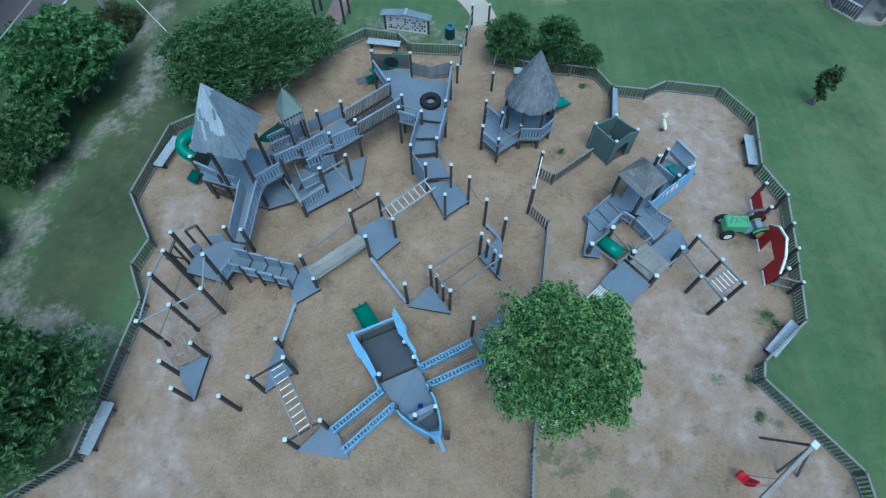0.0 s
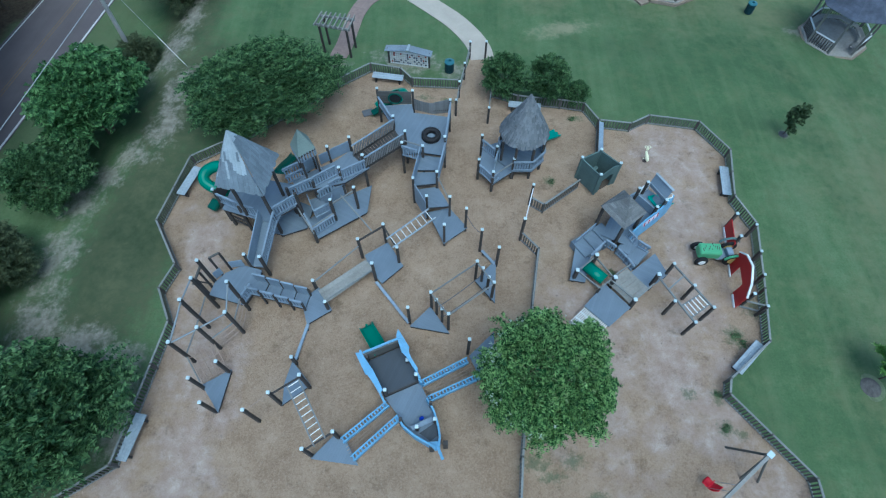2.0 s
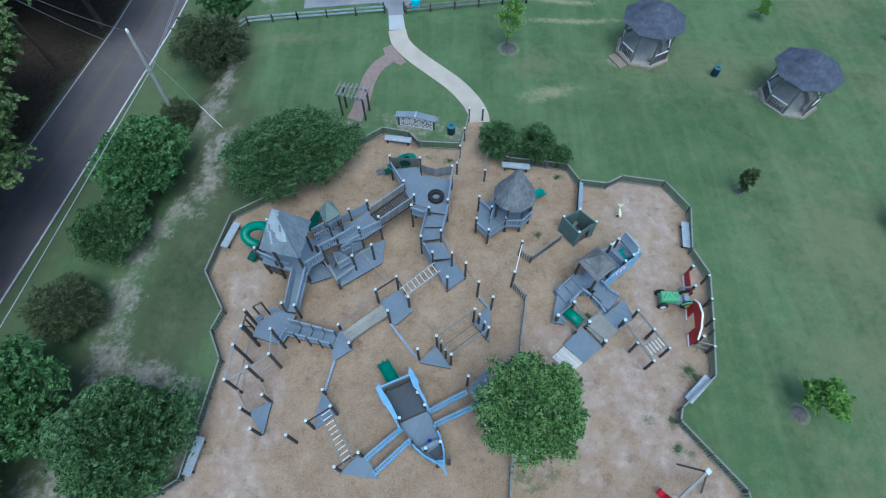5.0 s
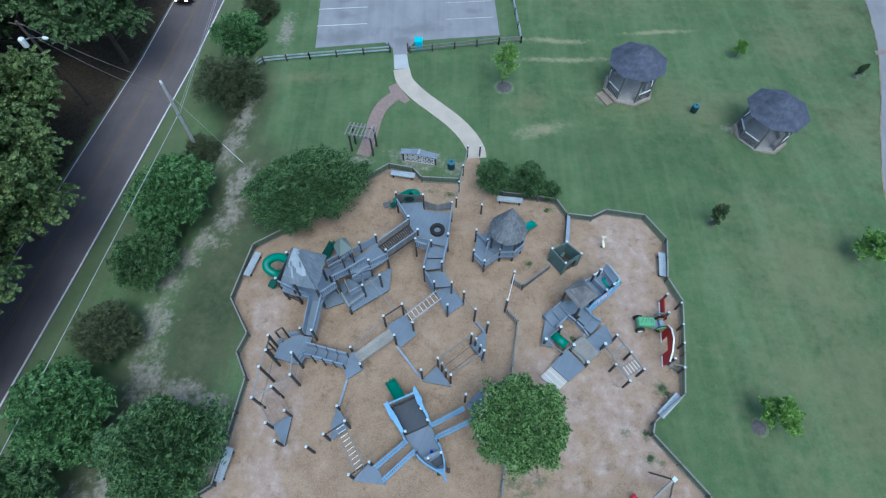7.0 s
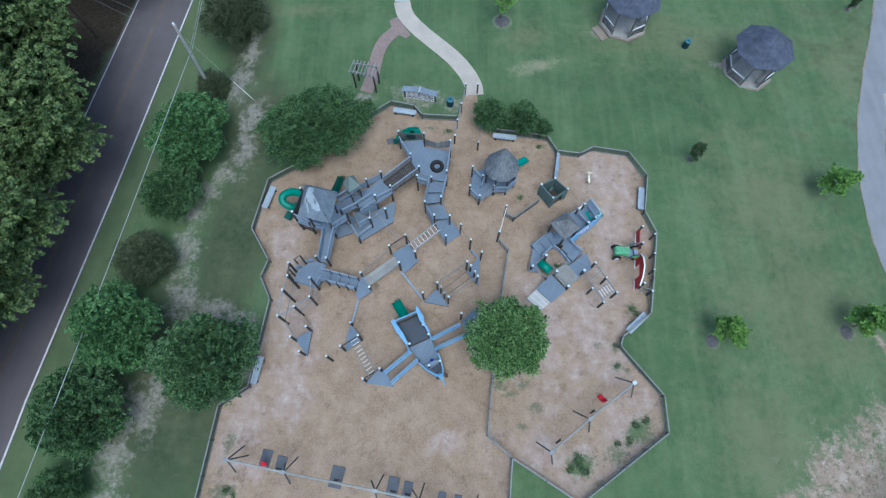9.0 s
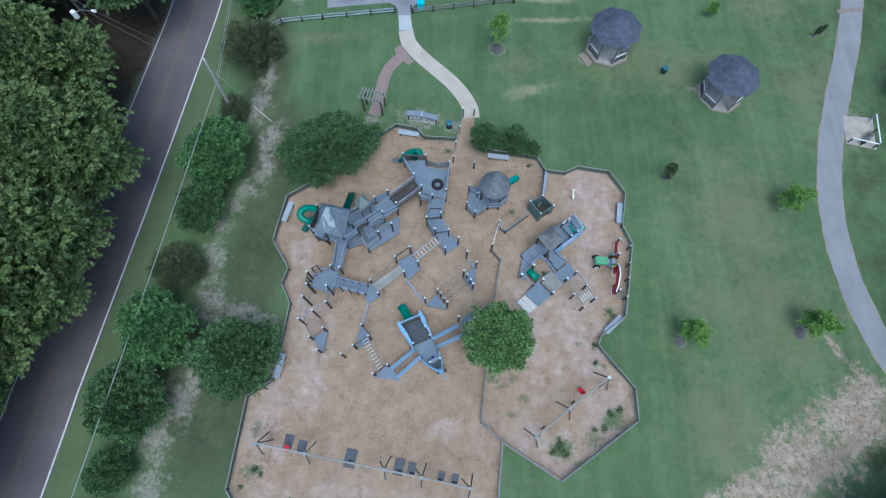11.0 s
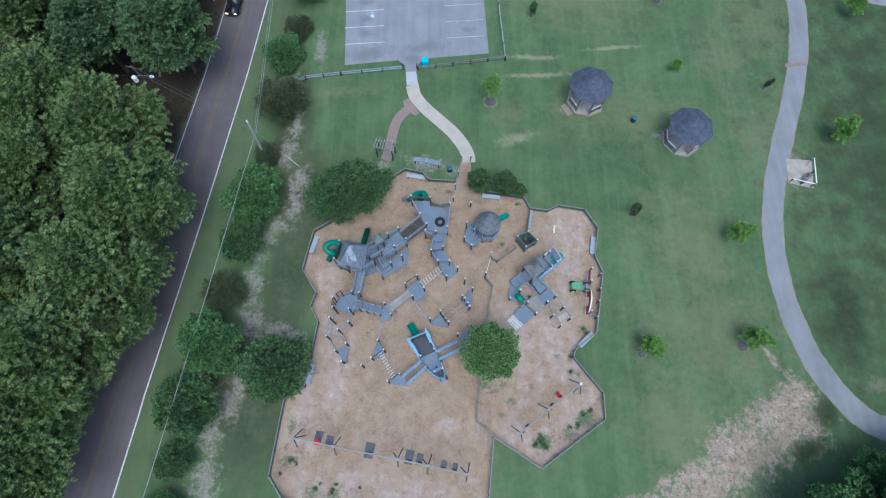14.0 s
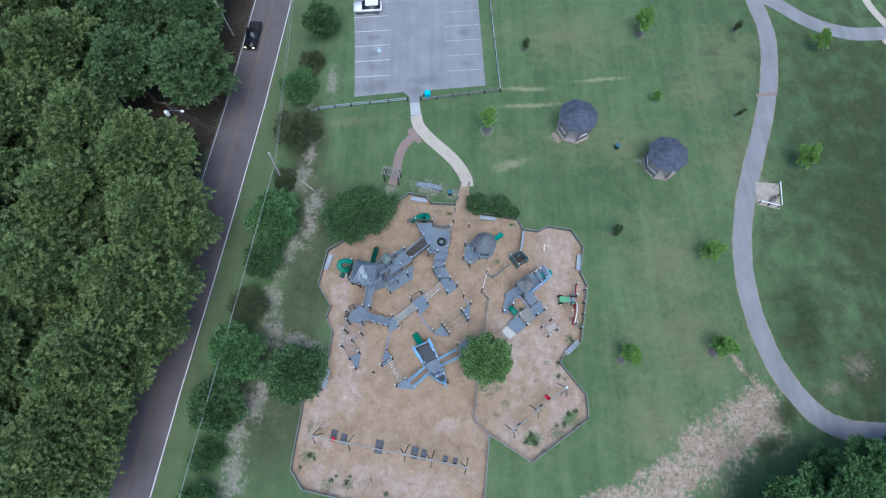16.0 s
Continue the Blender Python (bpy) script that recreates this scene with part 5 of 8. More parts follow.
panel(tyredeck, (-1.3, 20.6, 1.6), (-1.75, 18.5, 1.3), 0.95, GREY)
panel(tyredeck, (-1.75, 18.5, 0.3), (-0.95, 16.95, 0.3), 1.75, GREY)
deck(tyredeck, [(-1.25, 20.75), (0.1, 20.5), (-0.1, 19.6), (-1.5, 19.6)], 1.6, DECK2)
deck(tyredeck, [(-1.5, 19.6), (-0.1, 19.6), (-0.25, 18.8), (-1.72, 18.6)], 1.35)
deck(tyredeck, [(-1.72, 18.6), (-0.25, 18.8), (0.45, 17.4), (-0.85, 17.3)], 0.95, DECK2)
deck(tyredeck, [(-0.85, 17.3), (0.45, 17.6), (1.5, 16.2), (0.1, 15.1)], 0.45, DECK)
for x, y, h in [(-4.1, 24.95, 3.0), (-1.85, 24.75, 3.0), (-3.0, 22.7, 2.9), (0.52, 24.05, 2.9), (0.18, 21.05, 2.9), (-2.22, 21.4, 3.0), (-2.38, 20.6, 2.9), (-0.3, 18.75, 2.5), (-1.68, 18.3, 2.5), (-0.88, 17.1, 2.4), (0.45, 17.05, 2.4), (1.38, 16.25, 2.4), (0.12, 15.25, 2.3), (-1.15, 20.6, 2.6)]:
    post(tyredeck, x, y, h)
part("handrail", beam(bmesh.new(), (-0.25, 18.7, 2.1), (0.45, 17.1, 1.9), 0.06, 0.06), RAILWOOD, tyredeck)
part("handrail", beam(bmesh.new(), (-2.3, 20.9, 2.75), (-1.2, 20.6, 2.6), 0.06, 0.06), RAILWOOD, tyredeck)

tyre = thing("tyre", "large black rubber tyre lying on the grey deck", "tyre", (-0.66, 21.95, 1.85))
bm = bmesh.new()
prof = [(0.28, 0.10), (0.30, 0.04), (0.45, 0.0), (0.54, 0.03), (0.58, 0.10), (0.58, 0.24), (0.54, 0.31), (0.45, 0.34), (0.30, 0.30), (0.28, 0.24)]
n = 36
rings2 = [[bm.verts.new((-0.66 + r * math.cos(2 * math.pi * k / n), 21.95 + r * math.sin(2 * math.pi * k / n), 1.85 + z)) for k in range(n)] for r, z in prof]
for i in range(len(prof)):
    for k in range(n):
        bm.faces.new((rings2[i - 1][k - 1], rings2[i - 1][k], rings2[i][k], rings2[i][k - 1]))
bmesh.ops.recalc_face_normals(bm, faces=bm.faces[:])
part("carcass", bm, RUBBER, tyre, smooth=True)
for k in range(30):
    a = 2 * math.pi * k / 30
    piece("tread_block", POSTS.setdefault("tread", unit("tread_block", RUBBER, 0.0)), tyre, Matrix.Translation((-0.66 + 0.585 * math.cos(a), 21.95 + 0.585 * math.sin(a), 2.02)) @ pose(0, 0, 0, 0, 0, math.degrees(a)) @ Matrix.Diagonal((0.03, 0.07, 0.22, 1)))
tunnel = thing("tube_slide", "green plastic curved tube slide behind the deck wall", "slide", (-3.6, 26.1))
pts = [(-2.85, 24.98, 2.3), (-2.5, 25.3, 2.08), (-2.6, 25.75, 1.75), (-3.1, 25.98, 1.38), (-3.75, 25.9, 1.0), (-4.3, 25.55, 0.68)]
part("tube", tube(bmesh.new(), [lerp(pts[i], pts[min(i + 1, 5)], f) for i in range(6) for f in (0, 0.5)][:-1], 0.41, 16), GREENSLIDE, tunnel, smooth=True)
part("exit_chute", beam(bmesh.new(), (-4.3, 25.7, 0.4), (-4.75, 25.45, 0.3), 0.5, 0.12, 0.03), SHADEGREEN, tunnel)
part("foot", rod(bmesh.new(), (-3.4, 25.95, 0), (-3.4, 25.95, 1.0), 0.05), DARKWOOD, tunnel)

tagged(part("wear_mat", block(bmesh.new(), Matrix.Translation((-5.08, 25.75, 0.05)) @ pose(0, 0, 0, 0, 0, 20), 0.75, 0.6, 0.05, 0.02), MAT), "dark rubber wear mat at the tube slide exit", "mat", "wear mats")

# overhead ladder, low decks and clatter bridge
lad = thing("overhead_ladder", "grey timber overhead ladder with bright metal rungs", "monkey bars", (-1.8, 15.2))
ladder(lad, (-3.05, 14.45, 2.1), (-2.68, 13.92, 2.1), (-0.75, 16.45, 2.1), (-0.35, 15.85, 2.1), 8, BENCHGREY)
low1 = thing("low_deck", "low grey deck with tall capped posts", "play deck", (-3.3, 13.8))
deck(low1, [(-4.45, 14.35), (-3.15, 15.2), (-2.2, 13.65), (-3.35, 12.55), (-4.0, 13.3)], 0.45)
for x, y, h in [(-4.62, 14.42, 2.15), (-3.28, 15.38, 2.15), (-2.45, 13.9, 2.15), (-3.75, 12.95, 2.1)]:
    post(low1, x, y, h)
part("crossbar", beam(bmesh.new(), (-4.62, 14.42, 1.95), (-3.28, 15.38, 1.95), 0.07, 0.12), DARKWOOD, low1)
part("crossbar", beam(bmesh.new(), (-3.28, 15.38, 1.95), (-2.45, 13.9, 1.95), 0.07, 0.12), DARKWOOD, low1)
clatter = thing("plank_bridge", "bare grey plank bridge between two low decks", "bridge", (-5.3, 12.7))
for k in range(3):
    f = 0.17 + 0.33 * k
    part("plank", beam(bmesh.new(), lerp((-6.85, 12.1, 0.5), (-6.3, 11.35, 0.5), f), lerp((-4.35, 14.0, 0.55), (-3.85, 13.35, 0.55), f), 0.29, 0.06, 0.008), BARE, clatter)
part("handrail", beam(bmesh.new(), (-7.0, 12.25, 1.2), (-4.65, 14.35, 1.5), 0.06, 0.08), RAILWOOD, clatter)
part("handrail", beam(bmesh.new(), (-6.2, 11.2, 1.2), (-3.75, 13.0, 1.35), 0.06, 0.08), RAILWOOD, clatter)
low2 = thing("low_deck", "low grey pointed deck below the zigzag steps", "play deck", (-6.9, 11.2))
deck(low2, [(-7.75, 11.6), (-6.85, 12.35), (-6.0, 11.0), (-7.25, 10.15)], 0.4, DECK2)
for x, y in [(-7.0, 12.3), (-6.2, 11.05)]:
    post(low2, x, y, 1.35)

# zigzag steps, low deck and ramp up to the tower
zig = thing("stepped_ramp", "grey stepped ramp with board walls and picket rails", "play structure", (-9.0, 11.6))
FRONT = [(-10.45, 11.72), (-9.70, 11.55), (-8.92, 11.36), (-8.14, 11.18), (-7.42, 11.0)]
BACK = [(-10.20, 12.52), (-9.48, 12.35), (-8.72, 12.17), (-7.98, 12.0), (-7.24, 11.84)]
for k in range(4):
    a0, a1, b0, b1 = FRONT[k], FRONT[k + 1], BACK[k], BACK[k + 1]
    z = 0.94 - 0.13 * k
    deck(zig, [a0, a1, b1, b0], z, DECK if k % 2 else DECK2, name="step")
    panel(zig, (*b0, z), (*lerp(b0, b1, 0.97), z), 0.78, GREY)
    part("panel_cap", beam(bmesh.new(), (*b0, z + 0.80), (*lerp(b0, b1, 0.97), z + 0.80), 0.09, 0.04), GREY, zig)
    railing(zig, (*lerp(a0, a1, 0.03), z), (*lerp(a0, a1, 0.95), z), 0.86)
    post(zig, a1[0], a1[1] - 0.03, z + 0.80, wide=0.09, cap=False)
    post(zig, b1[0], b1[1], z + 0.70, wide=0.08, cap=False)
lowleft = thing("low_deck", "round-fronted grey deck of the rope climber", "play deck", (-11.3, 12.2))
deck(lowleft, [(-12.6, 11.65), (-12.45, 12.4), (-12.0, 12.95), (-11.1, 13.45), (-10.0, 13.15), (-10.1, 12.1), (-10.6, 11.05)], 0.95, skirt=0.3)
for x, y, h in [(-10.65, 13.45, 2.2), (-9.8, 13.3, 2.2), (-12.5, 12.5, 3.3), (-10.6, 11.15, 3.6), (-12.35, 11.3, 3.7)]:
    post(lowleft, x, y, h)
railing(lowleft, (-10.55, 11.2, 0.95), (-10.2, 11.9, 0.95), 0.85)
panel(lowleft, (-11.72, 13.32, 0.95), (-11.0, 13.45, 0.95), 0.62, GREY)
panel(lowleft, (-12.42, 12.62, 0.95), (-12.1, 12.98, 0.95), 0.62, GREY)
for x, y in [(-12.3, 13.05), (-11.85, 13.35), (-12.6, 12.18), (-12.66, 11.78)]:
    post(lowleft, x, y, 2.55, cap=False, wide=0.09)
part("gate_bar", beam(bmesh.new(), (-12.3, 13.05, 2.55), (-11.85, 13.35, 2.55), 0.09, 0.09), OLDWOOD, lowleft)
part("grip_bar", beam(bmesh.new(), (-12.6, 12.65, 2.62), (-12.72, 11.45, 2.62), 0.10, 0.09), OLDWOOD, lowleft)
part("brace", beam(bmesh.new(), (-12.62, 12.3, 0.98), (-12.66, 11.8, 2.3), 0.05, 0.07), DARKWOOD, lowleft)
ramp = thing("play_ramp", "narrow grey ramp with picket rails up to the tower", "ramp", (-9.9, 14.6))
R0, R1, R2, R3 = (-10.55, 13.4, 0.95), (-9.8, 13.3, 0.95), (-9.25, 15.75, 1.95), (-10.1, 15.85, 1.95)
slope(ramp, [R0, R1, R2, R3], DECK2)
panel(ramp, R0, R3, 0.95, GREY)
railing(ramp, R1, R2, 0.95)

# rope climber
climb = thing("rope_climber", "tall timber rope climber with steel bars and tan ropes", "climbing frame", (-11.6, 9.6))
CP = {"a": (-12.6, 10.12, 3.75), "b": (-12.95, 8.22, 3.12), "c": (-11.75, 8.95, 3.15), "d": (-10.68, 9.83, 2.9), "e": (-12.4, 11.2, 3.8), "f": (-10.55, 11.05, 3.7)}
for k in "abcd":
    post(climb, CP[k][0], CP[k][1], CP[k][2])
for p, q in (("e", "a"), ("a", "b"), ("b", "c"), ("c", "d"), ("f", "d")):
    part("steel_bar", rod(bmesh.new(), (*CP[p][:2], CP[p][2] - 0.15), (*CP[q][:2], CP[q][2] - 0.15), 0.045), STEEL, climb)
for p, q, z0, z1 in (("e", "a", 1.75, 1.45), ("a", "b", 1.45, 1.15), ("c", "d", 1.45, 1.6), ("d", "f", 1.6, 1.8)):
    part("mid_bar", rod(bmesh.new(), (*CP[p][:2], z0), (*CP[q][:2], z1), 0.04), RAILWOOD, climb)
part("mid_bar", rod(bmesh.new(), (-12.95, 8.22, 1.12), (-12.2, 7.0, 0.55), 0.035), RAILWOOD, climb)


def strand(a, b, sag, r=0.026):
    part("rope", tube(bmesh.new(), [lerp(a, b, f)[:2] + (lerp(a, b, f)[2] - 4 * sag * f * (1 - f),) for f in (0, 0.2, 0.4, 0.6, 0.8, 1)], r, 6), ROPE, climb)


for z in (0.45, 0.95, 1.4):
    strand((-11.75, 8.95, z), (-10.68, 9.83, z + 0.1), 0.14)
    strand((-10.68, 9.83, z), (-10.58, 11.0, z + 0.15), 0.12)
NET = [(-12.9, 8.2, 1.0), (-11.72, 8.88, 1.0), (-11.0, 7.68, 0.36), (-12.12, 7.0, 0.36)]
for k in range(6):
    strand(lerp(NET[0], NET[1], k / 5), lerp(NET[3], NET[2], k / 5), 0.10)
for k in range(4):
    strand(lerp(NET[0], NET[3], (k + 0.2) / 3.6), lerp(NET[1], NET[2], (k + 0.2) / 3.6), 0.12 + 0.03 * (k % 2))


def pointed_deck(label, poly, z, posts, mat=None):
    t = thing("low_deck", label, "play deck", poly[0], "low pointed decks")
    deck(t, poly, z, mat or DECK)
    for x, y, h in posts:
        post(t, x, y, h)
    return t


pointed_deck("low grey triangular deck with three capped posts", [(-12.2, 6.95), (-10.85, 7.75), (-11.1, 5.55)], 0.3, [(-12.1, 6.8, 2.1), (-10.95, 7.6, 2.1), (-11.3, 5.65, 2.1)])
pointed_deck("low grey pointed deck under the ladder", [(-7.75, 8.15), (-6.65, 6.9), (-7.95, 5.9), (-8.0, 7.0)], 0.4, [(-8.05, 6.0, 2.5), (-6.75, 6.85, 2.4), (-7.6, 8.1, 1.2)], DECK2)
pointed_deck("low grey triangular deck by the ship bridge", [(-6.25, 3.4), (-5.2, 4.5), (-4.6, 4.2), (-3.95, 3.1)], 0.4, [(-6.2, 3.55, 2.4), (-5.0, 4.35, 2.0)])
pointed_deck("low grey triangular deck with a row of posts", [(-1.75, 10.05), (-0.65, 11.2), (0.4, 9.65)], 0.35, [(-1.75, 10.35, 2.2), (-0.58, 11.2, 2.2), (0.33, 10.0, 2.2), (-0.3, 10.9, 1.9), (0.0, 10.45, 1.8)], DECK2)
pointed_deck("low grey triangular deck with a row of posts", [(1.85, 12.75), (3.1, 14.15), (2.9, 11.4)], 0.35, [(1.88, 13.0, 2.2), (2.72, 11.75, 2.2), (2.2, 12.75, 1.9), (2.5, 12.25, 1.8), (3.1, 13.85, 2.2)])
pointed_deck("low grey pointed deck at the end of the ship bridge", [(1.4, 8.4), (2.75, 9.7), (2.7, 7.9), (1.9, 7.3)], 0.4, [(1.35, 8.65, 2.2)], DECK2)
lone = thing("post_marker", "single dark timber post with a pale cap", "post", (-9.05, 5.2), "lone posts")
post(lone, -9.05, 5.2, 2.6)
lone = thing("post_marker", "single dark timber post with a pale cap", "post", (2.2, 14.85), "lone posts")
post(lone, 2.2, 14.85, 2.4)
lad2 = thing("overhead_ladder", "grey timber overhead ladder with pale rungs", "monkey bars", (-6.3, 5.3))
ladder(lad2, (-7.45, 6.55, 2.0), (-6.95, 6.9, 2.0), (-5.75, 3.7, 2.0), (-5.3, 4.05, 2.0), 10)
for a, b in (((-8.05, 6.0, 2.15), (-6.75, 6.85, 2.15)), ((-6.2, 3.55, 2.0), (-5.0, 4.35, 1.9))):
    part("crossbar", beam(bmesh.new(), a, b, 0.07, 0.10), DARKWOOD, lad2)
bars = thing("parallel_bars", "long grey parallel bars hung between two post rows", "climbing frame", (1.1, 11.5))
for a, b in (((-0.58, 11.2, 2.05), (1.88, 13.0, 2.05)), ((0.33, 10.0, 2.05), (2.72, 11.75, 2.05)), ((-0.58, 11.2, 2.05), (0.33, 10.0, 2.05)), ((1.88, 13.0, 2.05), (2.72, 11.75, 2.05))):
    part("bar", beam(bmesh.new(), a, b, 0.06, 0.09), RAILWOOD, bars)
for a, b in (((-0.25, 10.9, 0.9), (2.15, 12.8, 0.9)), ((0.05, 10.5, 0.6), (2.45, 12.3, 0.6))):
    part("cable", tube(bmesh.new(), [lerp(a, b, f)[:2] + (lerp(a, b, f)[2] - 0.5 * f * (1 - f),) for f in (0, 0.2, 0.4, 0.6, 0.8, 1)], 0.025, 6), DARKWIRE, bars)


def balance(a, b, z0=0.35):
    t = thing("balance_beam", "narrow grey timber balance beam", "balance beam", lerp(a, b, 0.5)[:2], "balance beams")
    part("beam", beam(bmesh.new(), (*a, z0), (*b, z0), 0.16, 0.09, 0.01), GREY, t)
    for f in (0.12, 0.88):
        p = lerp(a, b, f)
        part("support", beam(bmesh.new(), (*p, 0), (*p, z0 - 0.04), 0.1, 0.1), DARKWOOD, t)


balance((-3.7, 12.7), (-1.8, 10.25))
balance((-7.2, 10.2), (-7.65, 8.1))
balance((2.3, 14.7), (3.0, 13.8))
rope = thing("slack_rope", "thin tan rope slung between two posts", "rope", (1.8, 15.5), "slack ropes")
part("strand", tube(bmesh.new(), [lerp((1.38, 16.2, 1.9), (2.2, 14.9, 1.9), f)[:2] + (1.9 - 1.2 * f * (1 - f),) for f in (0, 0.25, 0.5, 0.75, 1)], 0.02, 6), DARKWIRE, rope)
rope = thing("slack_rope", "thin tan rope slung between two posts", "rope", (-8.5, 5.6), "slack ropes")
part("strand", tube(bmesh.new(), [lerp((-9.05, 5.2, 2.5), (-8.05, 6.0, 2.3), f)[:2] + (2.5 - 0.6 * f * (1 - f),) for f in (0, 0.25, 0.5, 0.75, 1)], 0.018, 6), ROPE, rope)

# play ship
ship = thing("play_ship", "sky-blue wooden play ship with a dark worn deck", "play ship", (-1.9, 6.2))


def wall_strip(parent, pts, z0, z1, thick, material, name, flare=0.0):
    """A standing board wall that follows a curved line; z0 and z1 may change along it, and its foot may stand out."""
    bm = bmesh.new()
    rows2 = []
    for i, p in enumerate(pts):
        a, b = Vector(pts[max(i - 1, 0)]), Vector(pts[min(i + 1, len(pts) - 1)])
        d = (b - a).normalized()
        s = Vector((-d.y, d.x)) * thick / 2
        lo, hi = (z[i] if isinstance(z, (list, tuple)) else z for z in (z0, z1))
        p = Vector(p)
        o = s.normalized() * flare
        rows2.append([bm.verts.new((*(p - s - o), lo)), bm.verts.new((*(p + s - o), lo)), bm.verts.new((*(p + s), hi)), bm.verts.new((*(p - s), hi))])
    for r0, r1 in zip(rows2, rows2[1:]):
        for k in range(4):
            bm.faces.new((r0[k - 1], r0[k], r1[k], r1[k - 1]))
    bm.faces.new(rows2[0])
    bm.faces.new(rows2[-1][::-1])
    bmesh.ops.recalc_face_normals(bm, faces=bm.faces[:])
    return part(name, bm, material, parent)


deck(ship, [(-3.75, 7.95), (-2.05, 8.75), (-1.15, 6.95), (-2.85, 6.2)], 0.95, DECKDARK)
deck(ship, [(-2.85, 6.2), (-1.15, 6.95), (-0.45, 5.65), (-0.2, 4.6), (-0.2, 4.0), (-0.55, 3.95), (-1.5, 4.55), (-2.3, 5.5)], 0.70, DECK)
part("deck_step", beam(bmesh.new(), (-2.85, 6.2, 0.82), (-1.15, 6.95, 0.82), 0.06, 0.3), DARKWOOD, ship)
wall_strip(ship, [(-4.1, 8.3), (-3.55, 7.15), (-2.95, 6.15)], 0.75, [1.7, 1.65, 1.5], 0.10, BLUE, "hull_side")
wall_strip(ship, [(-2.15, 9.15), (-1.6, 7.95), (-1.1, 6.95)], 0.75, [1.75, 1.65, 1.5], 0.10, BLUE, "hull_side")
part("gunwale_board", prism(bmesh.new(), [(-4.32, 8.16), (-4.02, 8.18), (-3.38, 7.29), (-2.85, 6.34), (-2.99, 6.16), (-3.65, 7.08), (-3.73, 7.06)], 1.60, 1.66), BLUE, ship)
part("gunwale_board", prism(bmesh.new(), [(-2.25, 9.42), (-1.64, 8.46), (-1.68, 8.15), (-1.19, 7.36), (-1.23, 7.15), (-1.79, 7.97), (-2.01, 8.19), (-2.32, 9.05)], 1.60, 1.66), BLUE, ship)
wall_strip(ship, [(-3.9, 8.05), (-2.1, 8.85)], 0.75, 1.65, 0.08, OLDWOOD, "stern_wall")
wall_strip(ship, [(-3.95, 8.15), (-2.1, 8.95)], 1.62, 1.72, 0.10, BLUE, "stern_rail")
wall_strip(ship, [(-2.2, 5.25), (-1.85, 4.75), (-1.3, 4.3), (-0.75, 3.98), (-0.3, 3.75)], [0.35, 0.35, 0.4, 0.5, 0.6], [1.2, 1.2, 1.25, 1.35, 1.5], 0.09, BLUE, "bow_side")
wall_strip(ship, [(-0.75, 6.05), (-0.4, 5.45), (-0.2, 4.8), (-0.12, 4.3), (-0.15, 3.8)], [0.35, 0.35, 0.4, 0.5, 0.6], [1.2, 1.2, 1.25, 1.35, 1.5], 0.09, BLUE, "bow_side")
wall_strip(ship, [(-2.95, 6.15), (-2.75, 5.75)], 0.5, 1.35, 0.09, BLUE, "hull_side")
wall_strip(ship, [(-1.15, 6.95), (-0.98, 6.75)], 0.5, 1.35, 0.09, BLUE, "hull_side")
# thin dark plate: darker bow floor, with the recess's shade put into its colour
part("dark_bow_floor", prism(bmesh.new(), [(-1.11, 4.49), (-0.26, 5.04), (-0.16, 4.41), (-0.56, 4.14)], 0.705, 0.735), DECKDARK, ship)
part("prow", prism(bmesh.new(), [(-0.75, 4.0), (-0.12, 4.05), (-0.12, 3.75), (-0.3, 3.62)], 1.15, 1.27), BLUE, ship)
part("bowsprit", beam(bmesh.new(), (-0.25, 3.85, 1.45), (0.02, 3.2, 1.62), 0.13, 0.12, 0.01), BLUE, ship)
part("bench", beam(bmesh.new(), (-1.45, 4.65, 1.05), (-0.45, 5.1, 1.05), 0.22, 0.06), GREY, ship)
part("steering_wheel", lathe(bmesh.new(), [(0.07, 0), (0.12, 0), (0.12, 0.03), (0.07, 0.03)], 16, Matrix.Translation((-1.0, 5.15, 0.95)) @ pose(0, 0, 0, 55, 0, 24)), plain("deep_blue_plastic", (0.01, 0.03, 0.30), 0.4), ship, "deep blue steering wheel")
for x, y, h in [(-1.28, 7.05, 1.75), (-2.75, 6.3, 1.75), (-0.55, 5.75, 1.6), (-1.98, 5.0, 1.6), (-0.35, 5.0, 1.5), (-1.2, 4.65, 1.5), (-3.75, 8.0, 1.6), (-2.15, 8.7, 1.6), (-1.75, 7.9, 1.3)]:
    post(ship, x, y, h, cap=h < 1.6 or h > 1.65)
for x, y in [(-0.5, 3.85), (0.15, 4.0)]:
    post(ship, x, y, 1.1, cap=False, wide=0.22)
